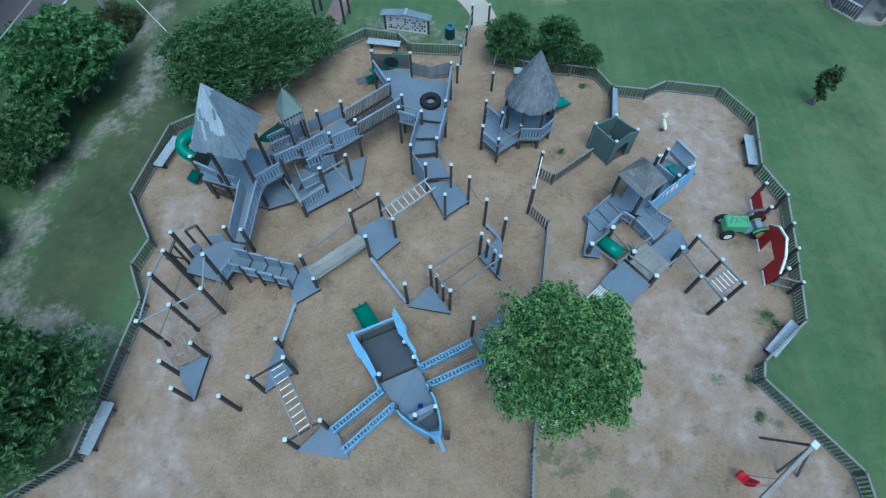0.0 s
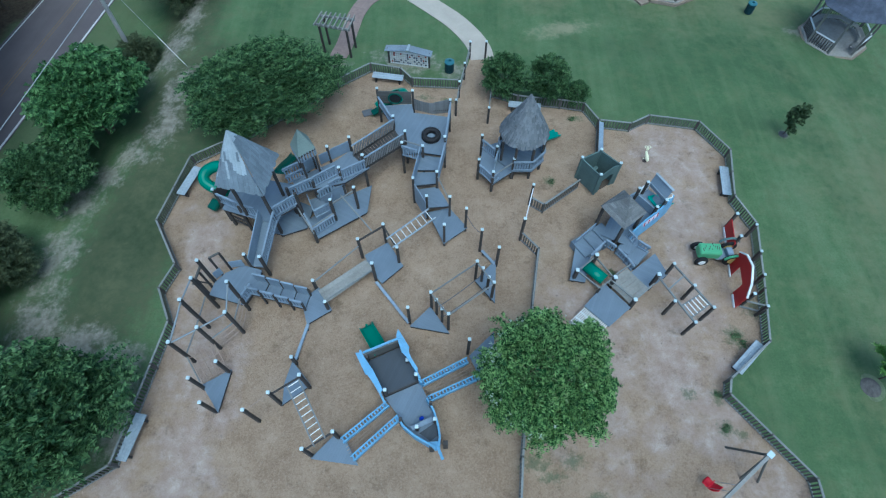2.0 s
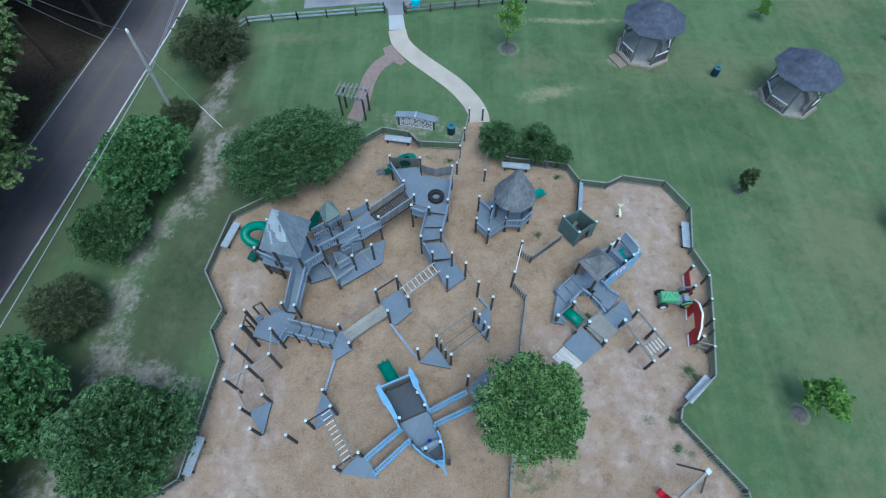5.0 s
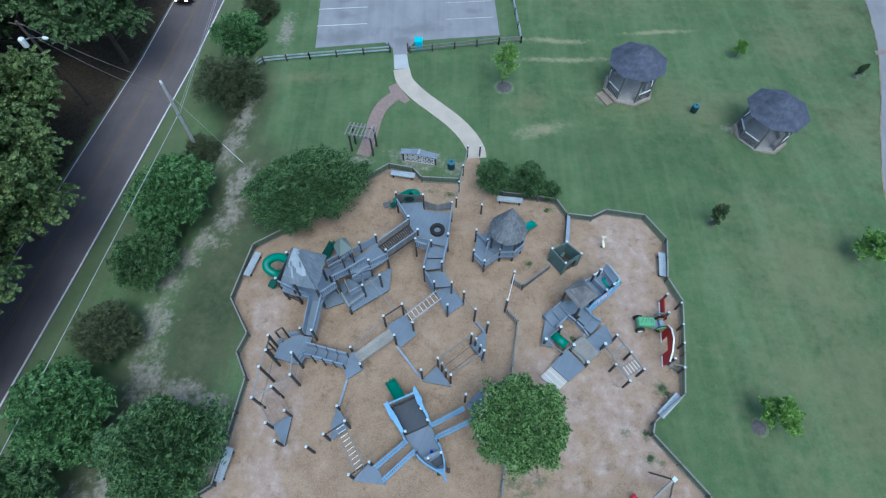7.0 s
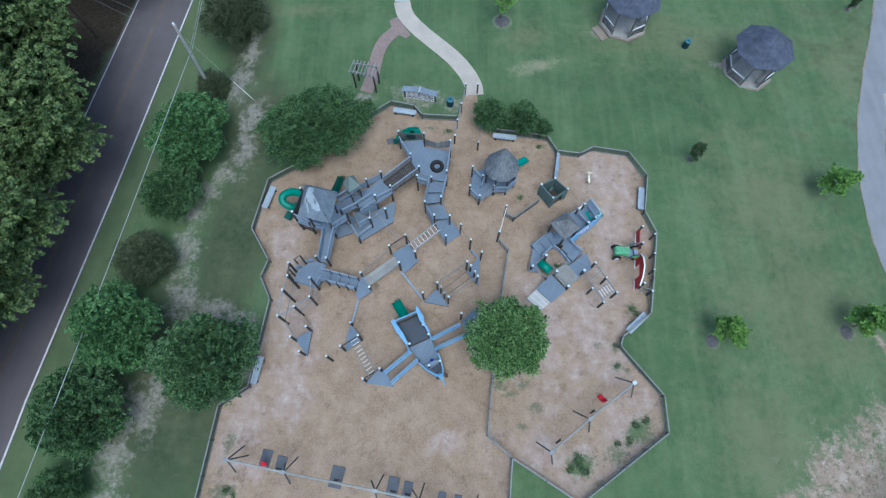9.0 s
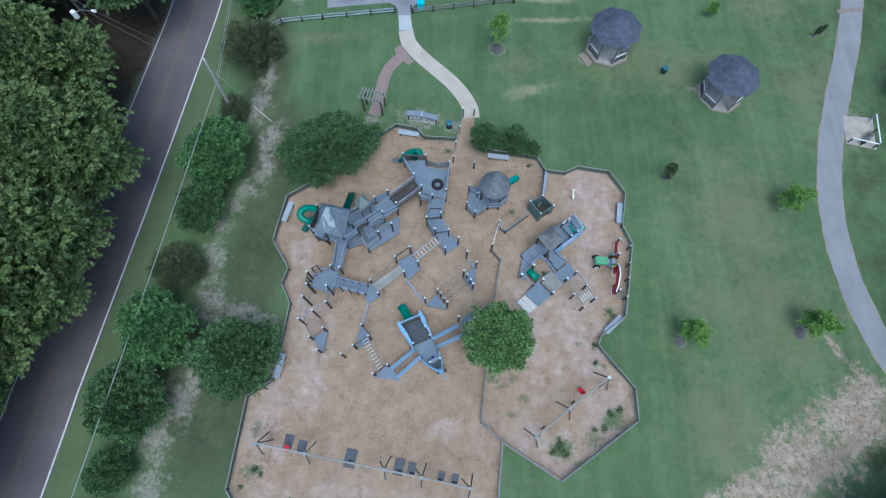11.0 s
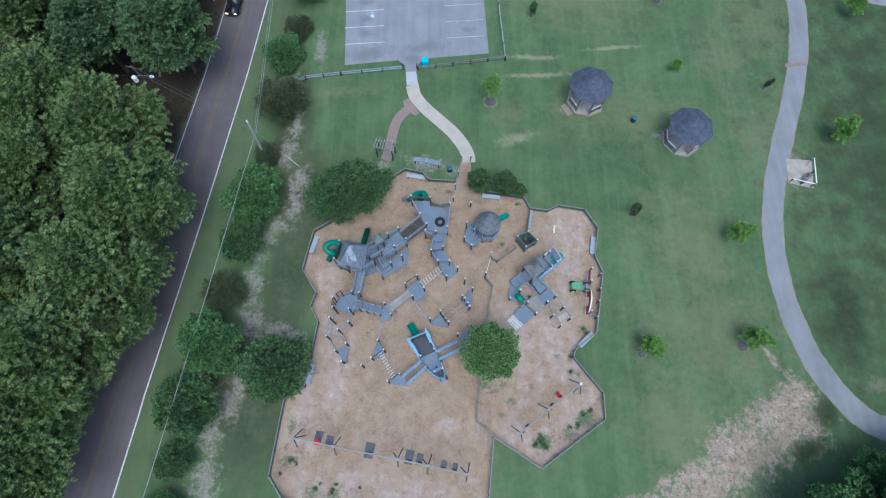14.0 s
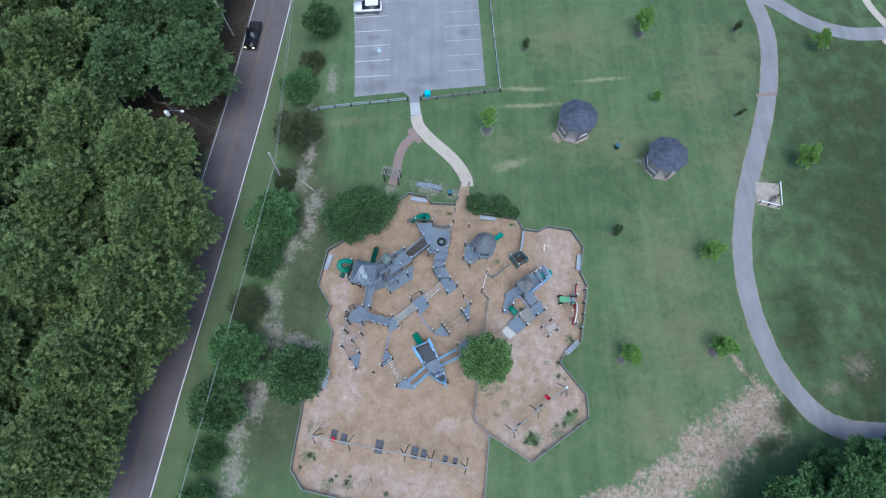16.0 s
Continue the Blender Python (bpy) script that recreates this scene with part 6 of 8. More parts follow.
for i, (a, b) in enumerate((((-2.65, 5.85), (-4.75, 4.15)), ((-2.15, 5.15), (-4.2, 3.35)), ((-0.98, 6.85), (1.3, 8.05)), ((-0.68, 6.05), (1.9, 7.25)))):
    p, q = (*a, 0.55), (*b, 0.42)
    # the sides flare: the top rail stands out to the north of the lower board
    u = Vector((b[0] - a[0], b[1] - a[1])).normalized()
    u = Vector((-u.y, u.x)) * (1 if u.x > 0 else -1)
    hi, lo = u * 0.085, u * -0.075
    part("bridge_side", beam(bmesh.new(), (a[0] + hi.x, a[1] + hi.y, 1.12), (b[0] + hi.x, b[1] + hi.y, 0.98), 0.055, 0.07), BLUE, ship)
    part("bridge_rail", beam(bmesh.new(), (a[0] + lo.x, a[1] + lo.y, 0.70), (b[0] + lo.x, b[1] + lo.y, 0.56), 0.075, 0.30), BLUE, ship)
    for k in range(16):
        f = (k + 0.5) / 16
        c = lerp(p, q, f)
        piece("baluster", POSTS.setdefault("baluster", unit("baluster", BLUE, 0.0)), ship, Matrix.Translation((c[0], c[1], c[2] + 0.32)) @ pose(0, 0, 0, 0, 0, 40 if i < 2 else 27) @ Matrix.Diagonal((0.07, 0.13, 0.40, 1)))
for (a, b, c, d) in (((-2.6, 5.8), (-2.2, 5.2), (-4.3, 3.4), (-4.7, 4.1)), ((-0.95, 6.8), (-0.7, 6.1), (1.85, 7.3), (1.35, 8.0))):
    for f in (0.3, 0.5, 0.7):
        part("walking_rope", tube(bmesh.new(), [lerp((*lerp(a, b, f), 0.55), (*lerp(d, c, f), 0.45), g)[:2] + (0.5 - 0.35 * g * (1 - g),) for g in (0, 0.25, 0.5, 0.75, 1)], 0.014, 6), ROPE, ship)
chute("slide", "green plastic slide from the stern of the ship", (-3.1, 8.4, 0.95), (-4.1, 10.12, 0.15), 0.75, GREENSLIDE)

# round turret with a shake roof
rt = thing("round_turret", "round play turret with a conical cedar-shake roof", "play tower", (5.05, 21.4))
CX, CY = 4.95, 21.4
for k in range(8):
    a = 2 * math.pi * (k + 0.5) / 8
    post(rt, CX + 1.35 * math.cos(a), CY + 1.35 * math.sin(a), 3.05, cap=False)
deck(rt, [(CX + 1.55 * math.cos(2 * math.pi * k / 8 + 0.39), CY + 1.55 * math.sin(2 * math.pi * k / 8 + 0.39)) for k in range(8)], 0.95, DECK2)
for k in (0, 5, 6, 7):
    a0, a1 = 2 * math.pi * (k + 0.5) / 8, 2 * math.pi * (k + 1.5) / 8
    railing(rt, (CX + 1.5 * math.cos(a0), CY + 1.5 * math.sin(a0), 0.95), (CX + 1.5 * math.cos(a1), CY + 1.5 * math.sin(a1), 0.95), 0.85)
for k in (2, 3):
    a0, a1 = 2 * math.pi * (k + 0.5) / 8, 2 * math.pi * (k + 1.5) / 8
    panel(rt, (CX + 1.5 * math.cos(a0), CY + 1.5 * math.sin(a0), 0.95), (CX + 1.5 * math.cos(a1), CY + 1.5 * math.sin(a1), 0.95), 0.85, GREY)
part("roof_liner", lathe(bmesh.new(), [(1.33, 3.10), (0.05, 5.8)], 20, Matrix.Translation((CX, CY, 0))), DARKWOOD, rt)
SH = mesh_of("roof_shake", block(bmesh.new(), Matrix(), 1, 1, 1), SHAKE)
rng = random.Random(9)
for r in range(15):
    f = r / 15
    rad, z = 1.42 * (1 - f) + 0.035, 3.06 + 2.74 * f
    n = max(6, int(2 * math.pi * rad / 0.15))
    for k in range(n):
        a = 2 * math.pi * (k + 0.5 * (r % 2) + rng.uniform(-0.1, 0.1)) / n
        piece("roof_shake", SH, rt, Matrix.Translation((CX + rad * 0.965 * math.cos(a), CY + rad * 0.965 * math.sin(a), z + 0.10)) @ pose(0, 0, 0, 0, 0, math.degrees(a)) @ pose(0, 0, 0, 0, 63.5 + rng.uniform(-6, 4), 0)
              @ Matrix.Diagonal((0.36 + rng.uniform(-0.10, 0.14), 2 * math.pi * rad / n * rng.uniform(0.7, 0.98), 0.028, 1)))
part("finial", lathe(bmesh.new(), [(0.13, 5.66), (0.10, 5.82), (0.02, 5.93)], 10, Matrix.Translation((CX, CY, 0))), SHAKE, rt)
tdeck = thing("turret_deck", "low grey entry deck with picket rails by the turret", "play deck", (3.3, 20.5))
deck(tdeck, [(2.3, 20.1), (3.1, 19.05), (4.45, 20.1), (4.2, 21.2), (3.6, 22.4), (2.6, 22.0)], 0.85)
for a, b in (((2.3, 20.0), (3.05, 19.1)), ((3.12, 19.1), (3.5, 19.5))):
    railing(tdeck, (*a, 0.85), (*b, 0.85), 0.75)
railing(tdeck, (2.55, 21.95, 0.85), (3.3, 21.1, 0.85), 0.8)
railing(tdeck, (3.25, 20.2, 0.85), (3.75, 22.0, 0.85), 0.85)
for x, y, h in [(2.52, 22.0, 1.95), (2.25, 20.1, 1.95), (3.07, 19.15, 1.95), (4.38, 20.15, 1.95), (3.4, 21.1, 1.95)]:
    post(tdeck, x, y, h)
part("handrail", beam(bmesh.new(), (3.07, 19.15, 1.6), (4.38, 20.15, 1.6), 0.06, 0.07), RAILWOOD, tdeck)
chute("slide", "teal plastic slide from the round turret", (6.25, 22.45, 1.0), (7.7, 23.75, 0.15), 0.62, TEALSLIDE, 0.18)

# green board hut
hut = thing("board_hut", "open-topped hut of green stained boards with a doorway", "play house", (9.6, 19.9))
HC = [(9.74, 20.82), (8.5, 20.2), (9.42, 18.9), (10.75, 19.75)]
for (x, y) in HC:
    post(hut, x, y, 2.0, wide=0.14, material=GREENBOARD)
for i, (a, b) in enumerate(zip(HC, HC[1:] + HC[:1])):
    n = 9
    for k in range(n):
        c0, c1 = lerp(a, b, (k + 0.006) / n), lerp(a, b, (k + 0.994) / n)
        u = (k + 0.5) / n
        z0 = 1.0 + 0.35 * min(1.0, u / 0.62, (1 - u) / 0.38) if i == 2 and 2 <= k <= 6 else 0.0
        z1 = 1.86
        if i == 2:
            z1 += 0.30 * min(1.0, u / 0.62, (1 - u) / 0.38) - 0.06
        m = frame_of((*c0, (z0 + z1) / 2), (*c1, (z0 + z1) / 2))
        part("board", block(bmesh.new(), m, math.dist(c0, c1), 0.05, z1 - z0), GREENBOARD, hut)
    if i != 2:
        part("top_rail", beam(bmesh.new(), (*a, 1.88), (*b, 1.88), 0.08, 0.05), GREENBOARD, hut)
# dark brown floor whose colour also holds the shade inside the hut
part("floor", prism(bmesh.new(), [lerp((9.62, 19.97), p, 0.95) for p in HC], 0.03, 0.09), BARK, hut)
part("inner_bench", beam(bmesh.new(), (9.5, 20.3, 0.5), (9.85, 20.75, 0.5), 0.25, 0.05), GREENBOARD, hut)

def course_roof(parent, corners, apex, courses, material, seed=4):
    """A low pyramid roof of lapped boards that lie level, course over course."""
    rng = random.Random(seed)
    apex = Vector(apex)
    for f in range(len(corners)):
        a, b = Vector(corners[f]), Vector(corners[(f + 1) % len(corners)])
        nrm = (b - a).cross(apex - a).normalized()
        nrm = nrm if nrm.z > 0 else -nrm
        for t in range(courses):
            h0, h1 = t / courses, min(1.0, (t + 1.12) / courses)
            split = [0.0, rng.uniform(0.3, 0.7), 1.0] if t < courses - 3 else [0.0, 1.0]
            for u0, u1 in zip(split, split[1:]):
                q = [a.lerp(apex, h0).lerp(b.lerp(apex, h0), u) for u in (u0, u1)] + [a.lerp(apex, h1).lerp(b.lerp(apex, h1), u) for u in (u1, u0)]
                bm = bmesh.new()
                hi = [bm.verts.new(v + nrm * (0.035 if k < 2 else 0.012)) for k, v in enumerate(q)]
                lo = [bm.verts.new(v - nrm * 0.012) for v in q]
                bm.faces.new(hi)
                bm.faces.new(lo[::-1])
                for k in range(4):
                    bm.faces.new((lo[k - 1], lo[k], hi[k], hi[k - 1]))
                part("roof_board", bm, material, parent)


# train: stepped decks, cab and engine
train = thing("play_train", "grey wooden play train with a roofed cab and blue engine", "play train", (10.2, 15.0))
deck(train, [(7.15, 12.75), (7.75, 14.95), (8.5, 14.4), (8.0, 12.6)], 0.45, DECK)
for k, (p, z) in enumerate((((8.15, 14.85), 0.58), ((8.75, 15.25), 0.70), ((9.4, 15.6), 0.80))):
    part("step", block(bmesh.new(), Matrix.Translation((p[0], p[1], z / 2)) @ pose(0, 0, 0, 0, 0, 33), 0.75, 1.25, z, 0.02), DECK2, train)
deck(train, [(9.2, 15.4), (10.3, 17.3), (11.5, 16.3), (10.4, 14.8)], 0.88)
for k, (p, z) in enumerate((((10.75, 14.85), 0.80), ((11.15, 14.25), 0.70))):
    part("step", block(bmesh.new(), Matrix.Translation((p[0], p[1], z / 2)) @ pose(0, 0, 0, 0, 0, -45), 0.75, 1.25, z, 0.02), DECK, train)
deck(train, [(12.2, 14.35), (12.65, 13.0), (11.2, 11.95), (10.35, 12.95)], 0.6, DECK2)
railing(train, (8.35, 13.95, 0.55), (9.15, 14.65, 0.8), 0.65)
railing(train, (9.25, 14.75, 0.8), (9.75, 14.35, 0.8), 0.65)
railing(train, (9.85, 14.25, 0.75), (10.25, 13.75, 0.7), 0.65)
railing(train, (10.3, 13.65, 0.7), (10.6, 13.2, 0.6), 0.65)
railing(train, (10.6, 15.35, 0.85), (11.0, 14.85, 0.75), 0.7)
railing(train, (11.1, 14.75, 0.75), (11.7, 14.35, 0.65), 0.65)
panel(train, (7.7, 15.05, 0.45), (8.9, 16.0, 0.8), 0.45, GREY)
cor = [(8.86, 16.26, 2.6), (10.32, 17.32, 2.6), (11.31, 15.83, 2.6), (9.88, 14.75, 2.6)]
course_roof(train, cor, (10.16, 16.15, 3.62), 10, CABROOF)
for c in cor:
    p = lerp((10.13, 16.0), c[:2], 0.86)
    post(train, p[0], p[1], 2.6, cap=False)
for i in range(4):
    a, b = (lerp((10.13, 16.0, 2.52), cor[k], 0.9) for k in (i, (i + 1) % 4))
    part("eave_beam", beam(bmesh.new(), a, b, 0.07, 0.13), DARKWOOD, train)
deck(train, [(10.2, 16.9), (11.5, 18.0), (12.5, 18.6), (13.45, 17.6), (11.0, 15.5)], 0.95, DECK2)
wall_strip(train, [(10.78, 15.25), (11.6, 15.95), (12.6, 16.7), (13.3, 17.3), (13.62, 17.7)], [0.3, 0.3, 0.32, 0.45, 0.7], [1.45, 1.6, 1.65, 1.65, 1.6], 0.08, BLUE, "engine_side", 0.15)
wall_strip(train, [(11.48, 15.75), (12.03, 16.15), (12.53, 16.53)], [1.3, 1.3, 1.3], [1.52, 1.60, 1.52], 0.02, plain("pale_pink_paint", (0.62, 0.58, 0.66), 0.5), "flame_patch", 0.06)
for k in range(4):
    p = lerp((11.52, 15.77), (12.4, 16.43), k / 3.0)
    part("flame_stripe", beam(bmesh.new(), (p[0] + 0.05, p[1] - 0.04, 1.30), (p[0] + 0.07, p[1] + 0.03, 1.57), 0.05, 0.03), RED, train, "painted red stripe")
wall_strip(train, [(10.15, 17.0), (10.9, 17.6), (11.5, 17.95)], 0.8, 1.6, 0.07, GREY, "engine_side")
wall_strip(train, [(11.5, 17.95), (12.0, 18.35), (12.45, 18.6)], 0.8, 1.65, 0.07, WHITE, "engine_side")
for x, y in [(11.49, 17.84), (12.06, 18.28), (12.88, 17.02), (12.25, 16.55)]:
    post(train, x, y, 2.08)
slope(train, [(12.34, 18.51, 1.80), (12.99, 17.26, 1.80), (13.22, 17.46, 2.38), (12.52, 18.66, 2.38)], GREY, "windscreen")
part("windscreen_rim", beam(bmesh.new(), (12.52, 18.70, 2.40), (13.25, 17.44, 2.40), 0.16, 0.06, 0.01), BENCHGREY, train)
part("engine_front", beam(bmesh.new(), (12.36, 18.44, 1.68), (12.95, 17.30, 1.68), 0.06, 0.26), GREY, train)
part("grab_rail", tube(bmesh.new(), [(13.0, 17.22, 1.9), (13.3, 17.3, 1.95), (13.42, 17.55, 1.9), (13.4, 17.75, 1.7)], 0.03, 8), RUNG, train, "pale curved grab rail")
part("divider", beam(bmesh.new(), (11.55, 17.75, 1.3), (12.3, 16.75, 1.3), 0.06, 0.6), GREY, train)
chute("slide", "green plastic slide at the front of the play train", (12.5, 17.55, 1.05), (14.0, 18.35, 0.2), 0.8, TEALSLIDE, 0.18)
deck(train, [(9.05, 12.5), (10.25, 11.05), (8.9, 9.95), (7.75, 11.15)], 0.5, DECK)
for k in range(6):
    f = (k + 0.5) / 6
    part("plank", beam(bmesh.new(), lerp((9.15, 12.55, 0.58), (10.25, 11.2, 0.58), f), lerp((10.4, 13.35, 0.62), (11.4, 12.1, 0.62), f), 0.265, 0.05), BARE, train)
part("handrail", beam(bmesh.new(), (9.2, 12.5, 1.15), (10.6, 13.45, 1.2), 0.07, 0.08), RAILWOOD, train)
part("handrail", beam(bmesh.new(), (9.2, 12.5, 1.05), (10.35, 11.25, 1.05), 0.07, 0.08), RAILWOOD, train)
part("handrail", beam(bmesh.new(), (10.3, 11.2, 1.1), (11.5, 12.15, 1.2), 0.07, 0.08), RAILWOOD, train)
for k in range(15):
    f = (k + 0.5) / 15
    part("slat", beam(bmesh.new(), lerp((7.75, 11.1, 0.46), (8.85, 10.0, 0.46), f), lerp((6.95, 10.45, 0.12), (8.05, 9.35, 0.12), f), 0.05, 0.04), RUNG, train)
for g in (0.3, 0.65):
    part("cross_slat", beam(bmesh.new(), lerp((7.75, 11.1, 0.43), (6.95, 10.45, 0.09), g), lerp((8.85, 10.0, 0.43), (8.05, 9.35, 0.09), g), 0.06, 0.03), RUNG, train)
part("ramp_rim", beam(bmesh.new(), (6.92, 10.42, 0.12), (8.03, 9.32, 0.12), 0.10, 0.05), RAILWOOD, train)
for x, y, h in [(7.4, 12.9, 1.35), (8.6, 13.85, 1.35), (9.4, 12.45, 1.35), (10.3, 11.2, 1.2), (11.55, 12.35, 1.9)]:
    post(train, x, y, h, wide=0.17)
crawl = thing("crawl_trough", "green plastic trough slung in a grey timber frame", "slide", (8.5, 13.2))
bm = bmesh.new()
for k in range(12):
    a0, a1 = math.pi * k / 12, math.pi * (k + 1) / 12
    q = []
    for base in ((8.12, 13.5), (8.98, 12.6)):
        for a in (a0, a1):
            off = -0.38 * math.cos(a)
            q.append(bm.verts.new((base[0] + off * 0.70 , base[1] + off * 0.66, 0.72 - 0.0 + 0.30 * math.sin(a))))
    bm.faces.new((q[0], q[1], q[3], q[2]))
bmesh.ops.remove_doubles(bm, verts=bm.verts[:], dist=0.001)
bmesh.ops.recalc_face_normals(bm, faces=bm.faces[:])
bmesh.ops.solidify(bm, geom=bm.faces[:], thickness=0.03)
part("trough", bm, GREENSLIDE, crawl, smooth=True)
for a, b in (((7.5, 13.0), (8.6, 13.9)), ((8.6, 13.9), (9.4, 12.6)), ((7.5, 13.0), (8.55, 11.95)), ((8.55, 11.95), (9.4, 12.6))):
    part("frame_bar", beam(bmesh.new(), (*a, 1.05), (*b, 1.05), 0.07, 0.09), RAILWOOD, crawl)
for x, y in ((7.5, 13.0), (8.6, 13.9), (9.4, 12.6), (8.55, 11.95)):
    part("frame_leg", beam(bmesh.new(), (x, y, 0), (x, y, 1.05), 0.1, 0.1), DARKWOOD, crawl)

mb = thing("monkey_bars", "low timber monkey bars with white rungs", "monkey bars", (13.2, 11.2))
MP = [(12.55, 13.05), (13.35, 11.75), (12.1, 10.85), (14.05, 10.5), (12.9, 9.68)]
for x, y in MP:
    post(mb, x, y, 1.8, wide=0.13)
for a, b in (((12.55, 13.05), (14.05, 10.5)), ((11.55, 12.35), (12.9, 9.68))):
    part("side_bar", beam(bmesh.new(), (*a, 1.72), (*b, 1.72), 0.07, 0.10), RAILWOOD, mb)
part("cross_bar", beam(bmesh.new(), (13.0, 12.4, 1.74), (11.95, 11.55, 1.74), 0.08, 0.08), RAILWOOD, mb)
part("cross_bar", beam(bmesh.new(), (13.6, 11.3, 1.74), (12.4, 10.6, 1.74), 0.08, 0.08), RAILWOOD, mb)
part("cross_bar", beam(bmesh.new(), (13.95, 10.75, 1.74), (12.75, 9.95, 1.74), 0.08, 0.08), RAILWOOD, mb)
for k in range(5):
    f = (k + 0.8) / 5.6
    part("rung", rod(bmesh.new(), lerp((12.4, 10.6, 1.77), (13.6, 11.3, 1.77), f), lerp((12.75, 9.95, 1.77), (13.95, 10.75, 1.77), f), 0.028, n=8), RUNG, mb, "white metal rung")

# tractor climber and barn front
trac = thing("toy_tractor", "green wooden play tractor with black and yellow wheels", "play tractor", (15.6, 14.4))
part("hood", block(bmesh.new(), Matrix.Translation((15.25, 14.45, 0.72)) @ pose(0, 0, 0, 0, 0, -3), 1.25, 0.72, 0.62, 0.08), TRACTOR, trac)
slit = random.Random(21)
for k in range(10):
    part("vent_slit", block(bmesh.new(), Matrix.Translation((14.80 + 0.10 * k, 14.47 + slit.uniform(-0.2, 0.2), 1.034)) @ pose(0, 0, 0, 0, 0, slit.uniform(-25, 25)), 0.03, slit.uniform(0.10, 0.24), 0.012), DARKWOOD, trac)
part("seat_deck", block(bmesh.new(), Matrix.Translation((16.15, 14.4, 0.42)), 0.95, 0.72, 0.10, 0.01), GREY, trac)
part("seat", block(bmesh.new(), Matrix.Translation((16.45, 14.4, 0.62)), 0.35, 0.55, 0.3, 0.03), GREY, trac)


def wheel(parent, x, y, r, wide, hub):
    tyre_m = Matrix.Translation((x, y, r)) @ pose(0, 0, 0, 90, 0, 0)
    w = part("wheel", lathe(bmesh.new(), [(r * 0.55, -wide / 2), (r * 0.9, -wide / 2), (r, -wide / 3), (r, wide / 3), (r * 0.9, wide / 2), (r * 0.55, wide / 2)], 22, tyre_m), RUBBER, parent)
    part("hub", lathe(bmesh.new(), [(r * 0.5, -wide * 0.6), (r * 0.56, -wide * 0.5), (r * 0.56, wide * 0.5), (r * 0.5, wide * 0.6)], 18, tyre_m), hub, w)


wheel(trac, 14.85, 13.95, 0.36, 0.2, WHITE)
wheel(trac, 14.85, 14.98, 0.36, 0.2, WHITE)
wheel(trac, 16.55, 13.95, 0.55, 0.16, YELLOW)
wheel(trac, 16.55, 14.85, 0.48, 0.14, YELLOW)
for y in (13.85, 15.0):
    bm = bmesh.new()
    for k in range(10):
        a0, a1 = math.radians(20 + 14 * k), math.radians(20 + 14 * (k + 1))
        beam(bm, (16.55 + 0.62 * math.cos(a0), y, 0.55 + 0.62 * math.sin(a0)), (16.55 + 0.62 * math.cos(a1), y, 0.55 + 0.62 * math.sin(a1)), 0.13, 0.04)
    part("mudguard", bm, TRACTOR if y < 14 else GREENBOARD, trac)
barn = thing("barn_front", "red board barn front with white roof trim", "play house", (16.5, 12.6))


def cut_wall(parent, rows2, x, lean, thick, material, name):
    """Upright boards side by side along y: each row is y0, y1, z0, z1 at its left and its right edge."""
    for y0, y1, z0, z1a, z1b in rows2:
        bm = bmesh.new()
        lo, hi = [], []
        xa, xb = x(y0), x(y1)
        c = [(xa, y0, z0), (xb, y1, z0), (xb, y1, z1b), (xa, y0, z1a)]
        f = [bm.verts.new(v) for v in c]
        g = [bm.verts.new((v[0] + thick, v[1], v[2])) for v in c]
        bm.faces.new(f)
        bm.faces.new(g[::-1])
        for k in range(4):
            bm.faces.new((f[k - 1], f[k], g[k], g[k - 1]))
        bmesh.ops.recalc_face_normals(bm, faces=bm.faces[:])
        part(name, bm, material, parent)


bx = lambda y: 16.15 + (y - 11.2) * 0.155
gam = lambda y: 1.25 + min(1.0, (y - 11.15) / 0.6, (14.05 - y) / 0.6) * 0.7 + min(1.0, max(0.0, min((y - 11.75) / 0.85, (13.45 - y) / 0.85))) * 0.35
rows3 = []
for k in range(18):
    y0, y1 = 11.2 + 0.155 * k, 11.2 + 0.155 * (k + 0.97)
    door = 12.0 < y0 < 13.1
    rows3.append((y0, y1, 1.15 if door else 0.05, max(gam(y0), 0.7), max(gam(y1), 0.7)))
cut_wall(barn, rows3, bx, 0, 0.05, RED, "barn_board")
rows3 = [(14.75 + 0.155 * k, 14.75 + 0.155 * (k + 0.97), 0.05, 0.98, 0.98) for k in range(11)]
cut_wall(barn, rows3, bx, 0, 0.05, RED, "barn_board")
prev = None
for y in (11.2, 11.75, 12.6, 13.45, 14.0):
    q = (bx(y) + 0.03, y, max(gam(y), 0.72) + 0.05)
    if prev:
        part("roof_trim", beam(bmesh.new(), prev, q, 0.10, 0.07), WHITE, barn, "white painted trim")
    prev = q
for x, y, h in [(17.05, 16.45, 1.5), (16.85, 14.95, 1.5), (16.5, 11.35, 1.6)]:
    post(barn, x, y, h)
for y0, y1 in ((11.2, 12.0), (13.1, 14.0), (14.75, 16.4)):
    part("sill_board", beam(bmesh.new(), (bx(y0) - 0.05, y0, 0.08), (bx(y1) - 0.05, y1, 0.08), 0.06, 0.14), WHITE, barn)
part("brace", beam(bmesh.new(), (16.4, 11.25, 0.9), (17.55, 10.9, 0.9), 0.07, 0.09), RAILWOOD, barn)
part("brace", beam(bmesh.new(), (16.3, 11.2, 0.3), (17.6, 10.8, 0.3), 0.07, 0.09), RAILWOOD, barn)

rider = thing("spring_rider", "cream plastic spring rider toy on a dark coil", "spring rider", (13.1, 21.5))
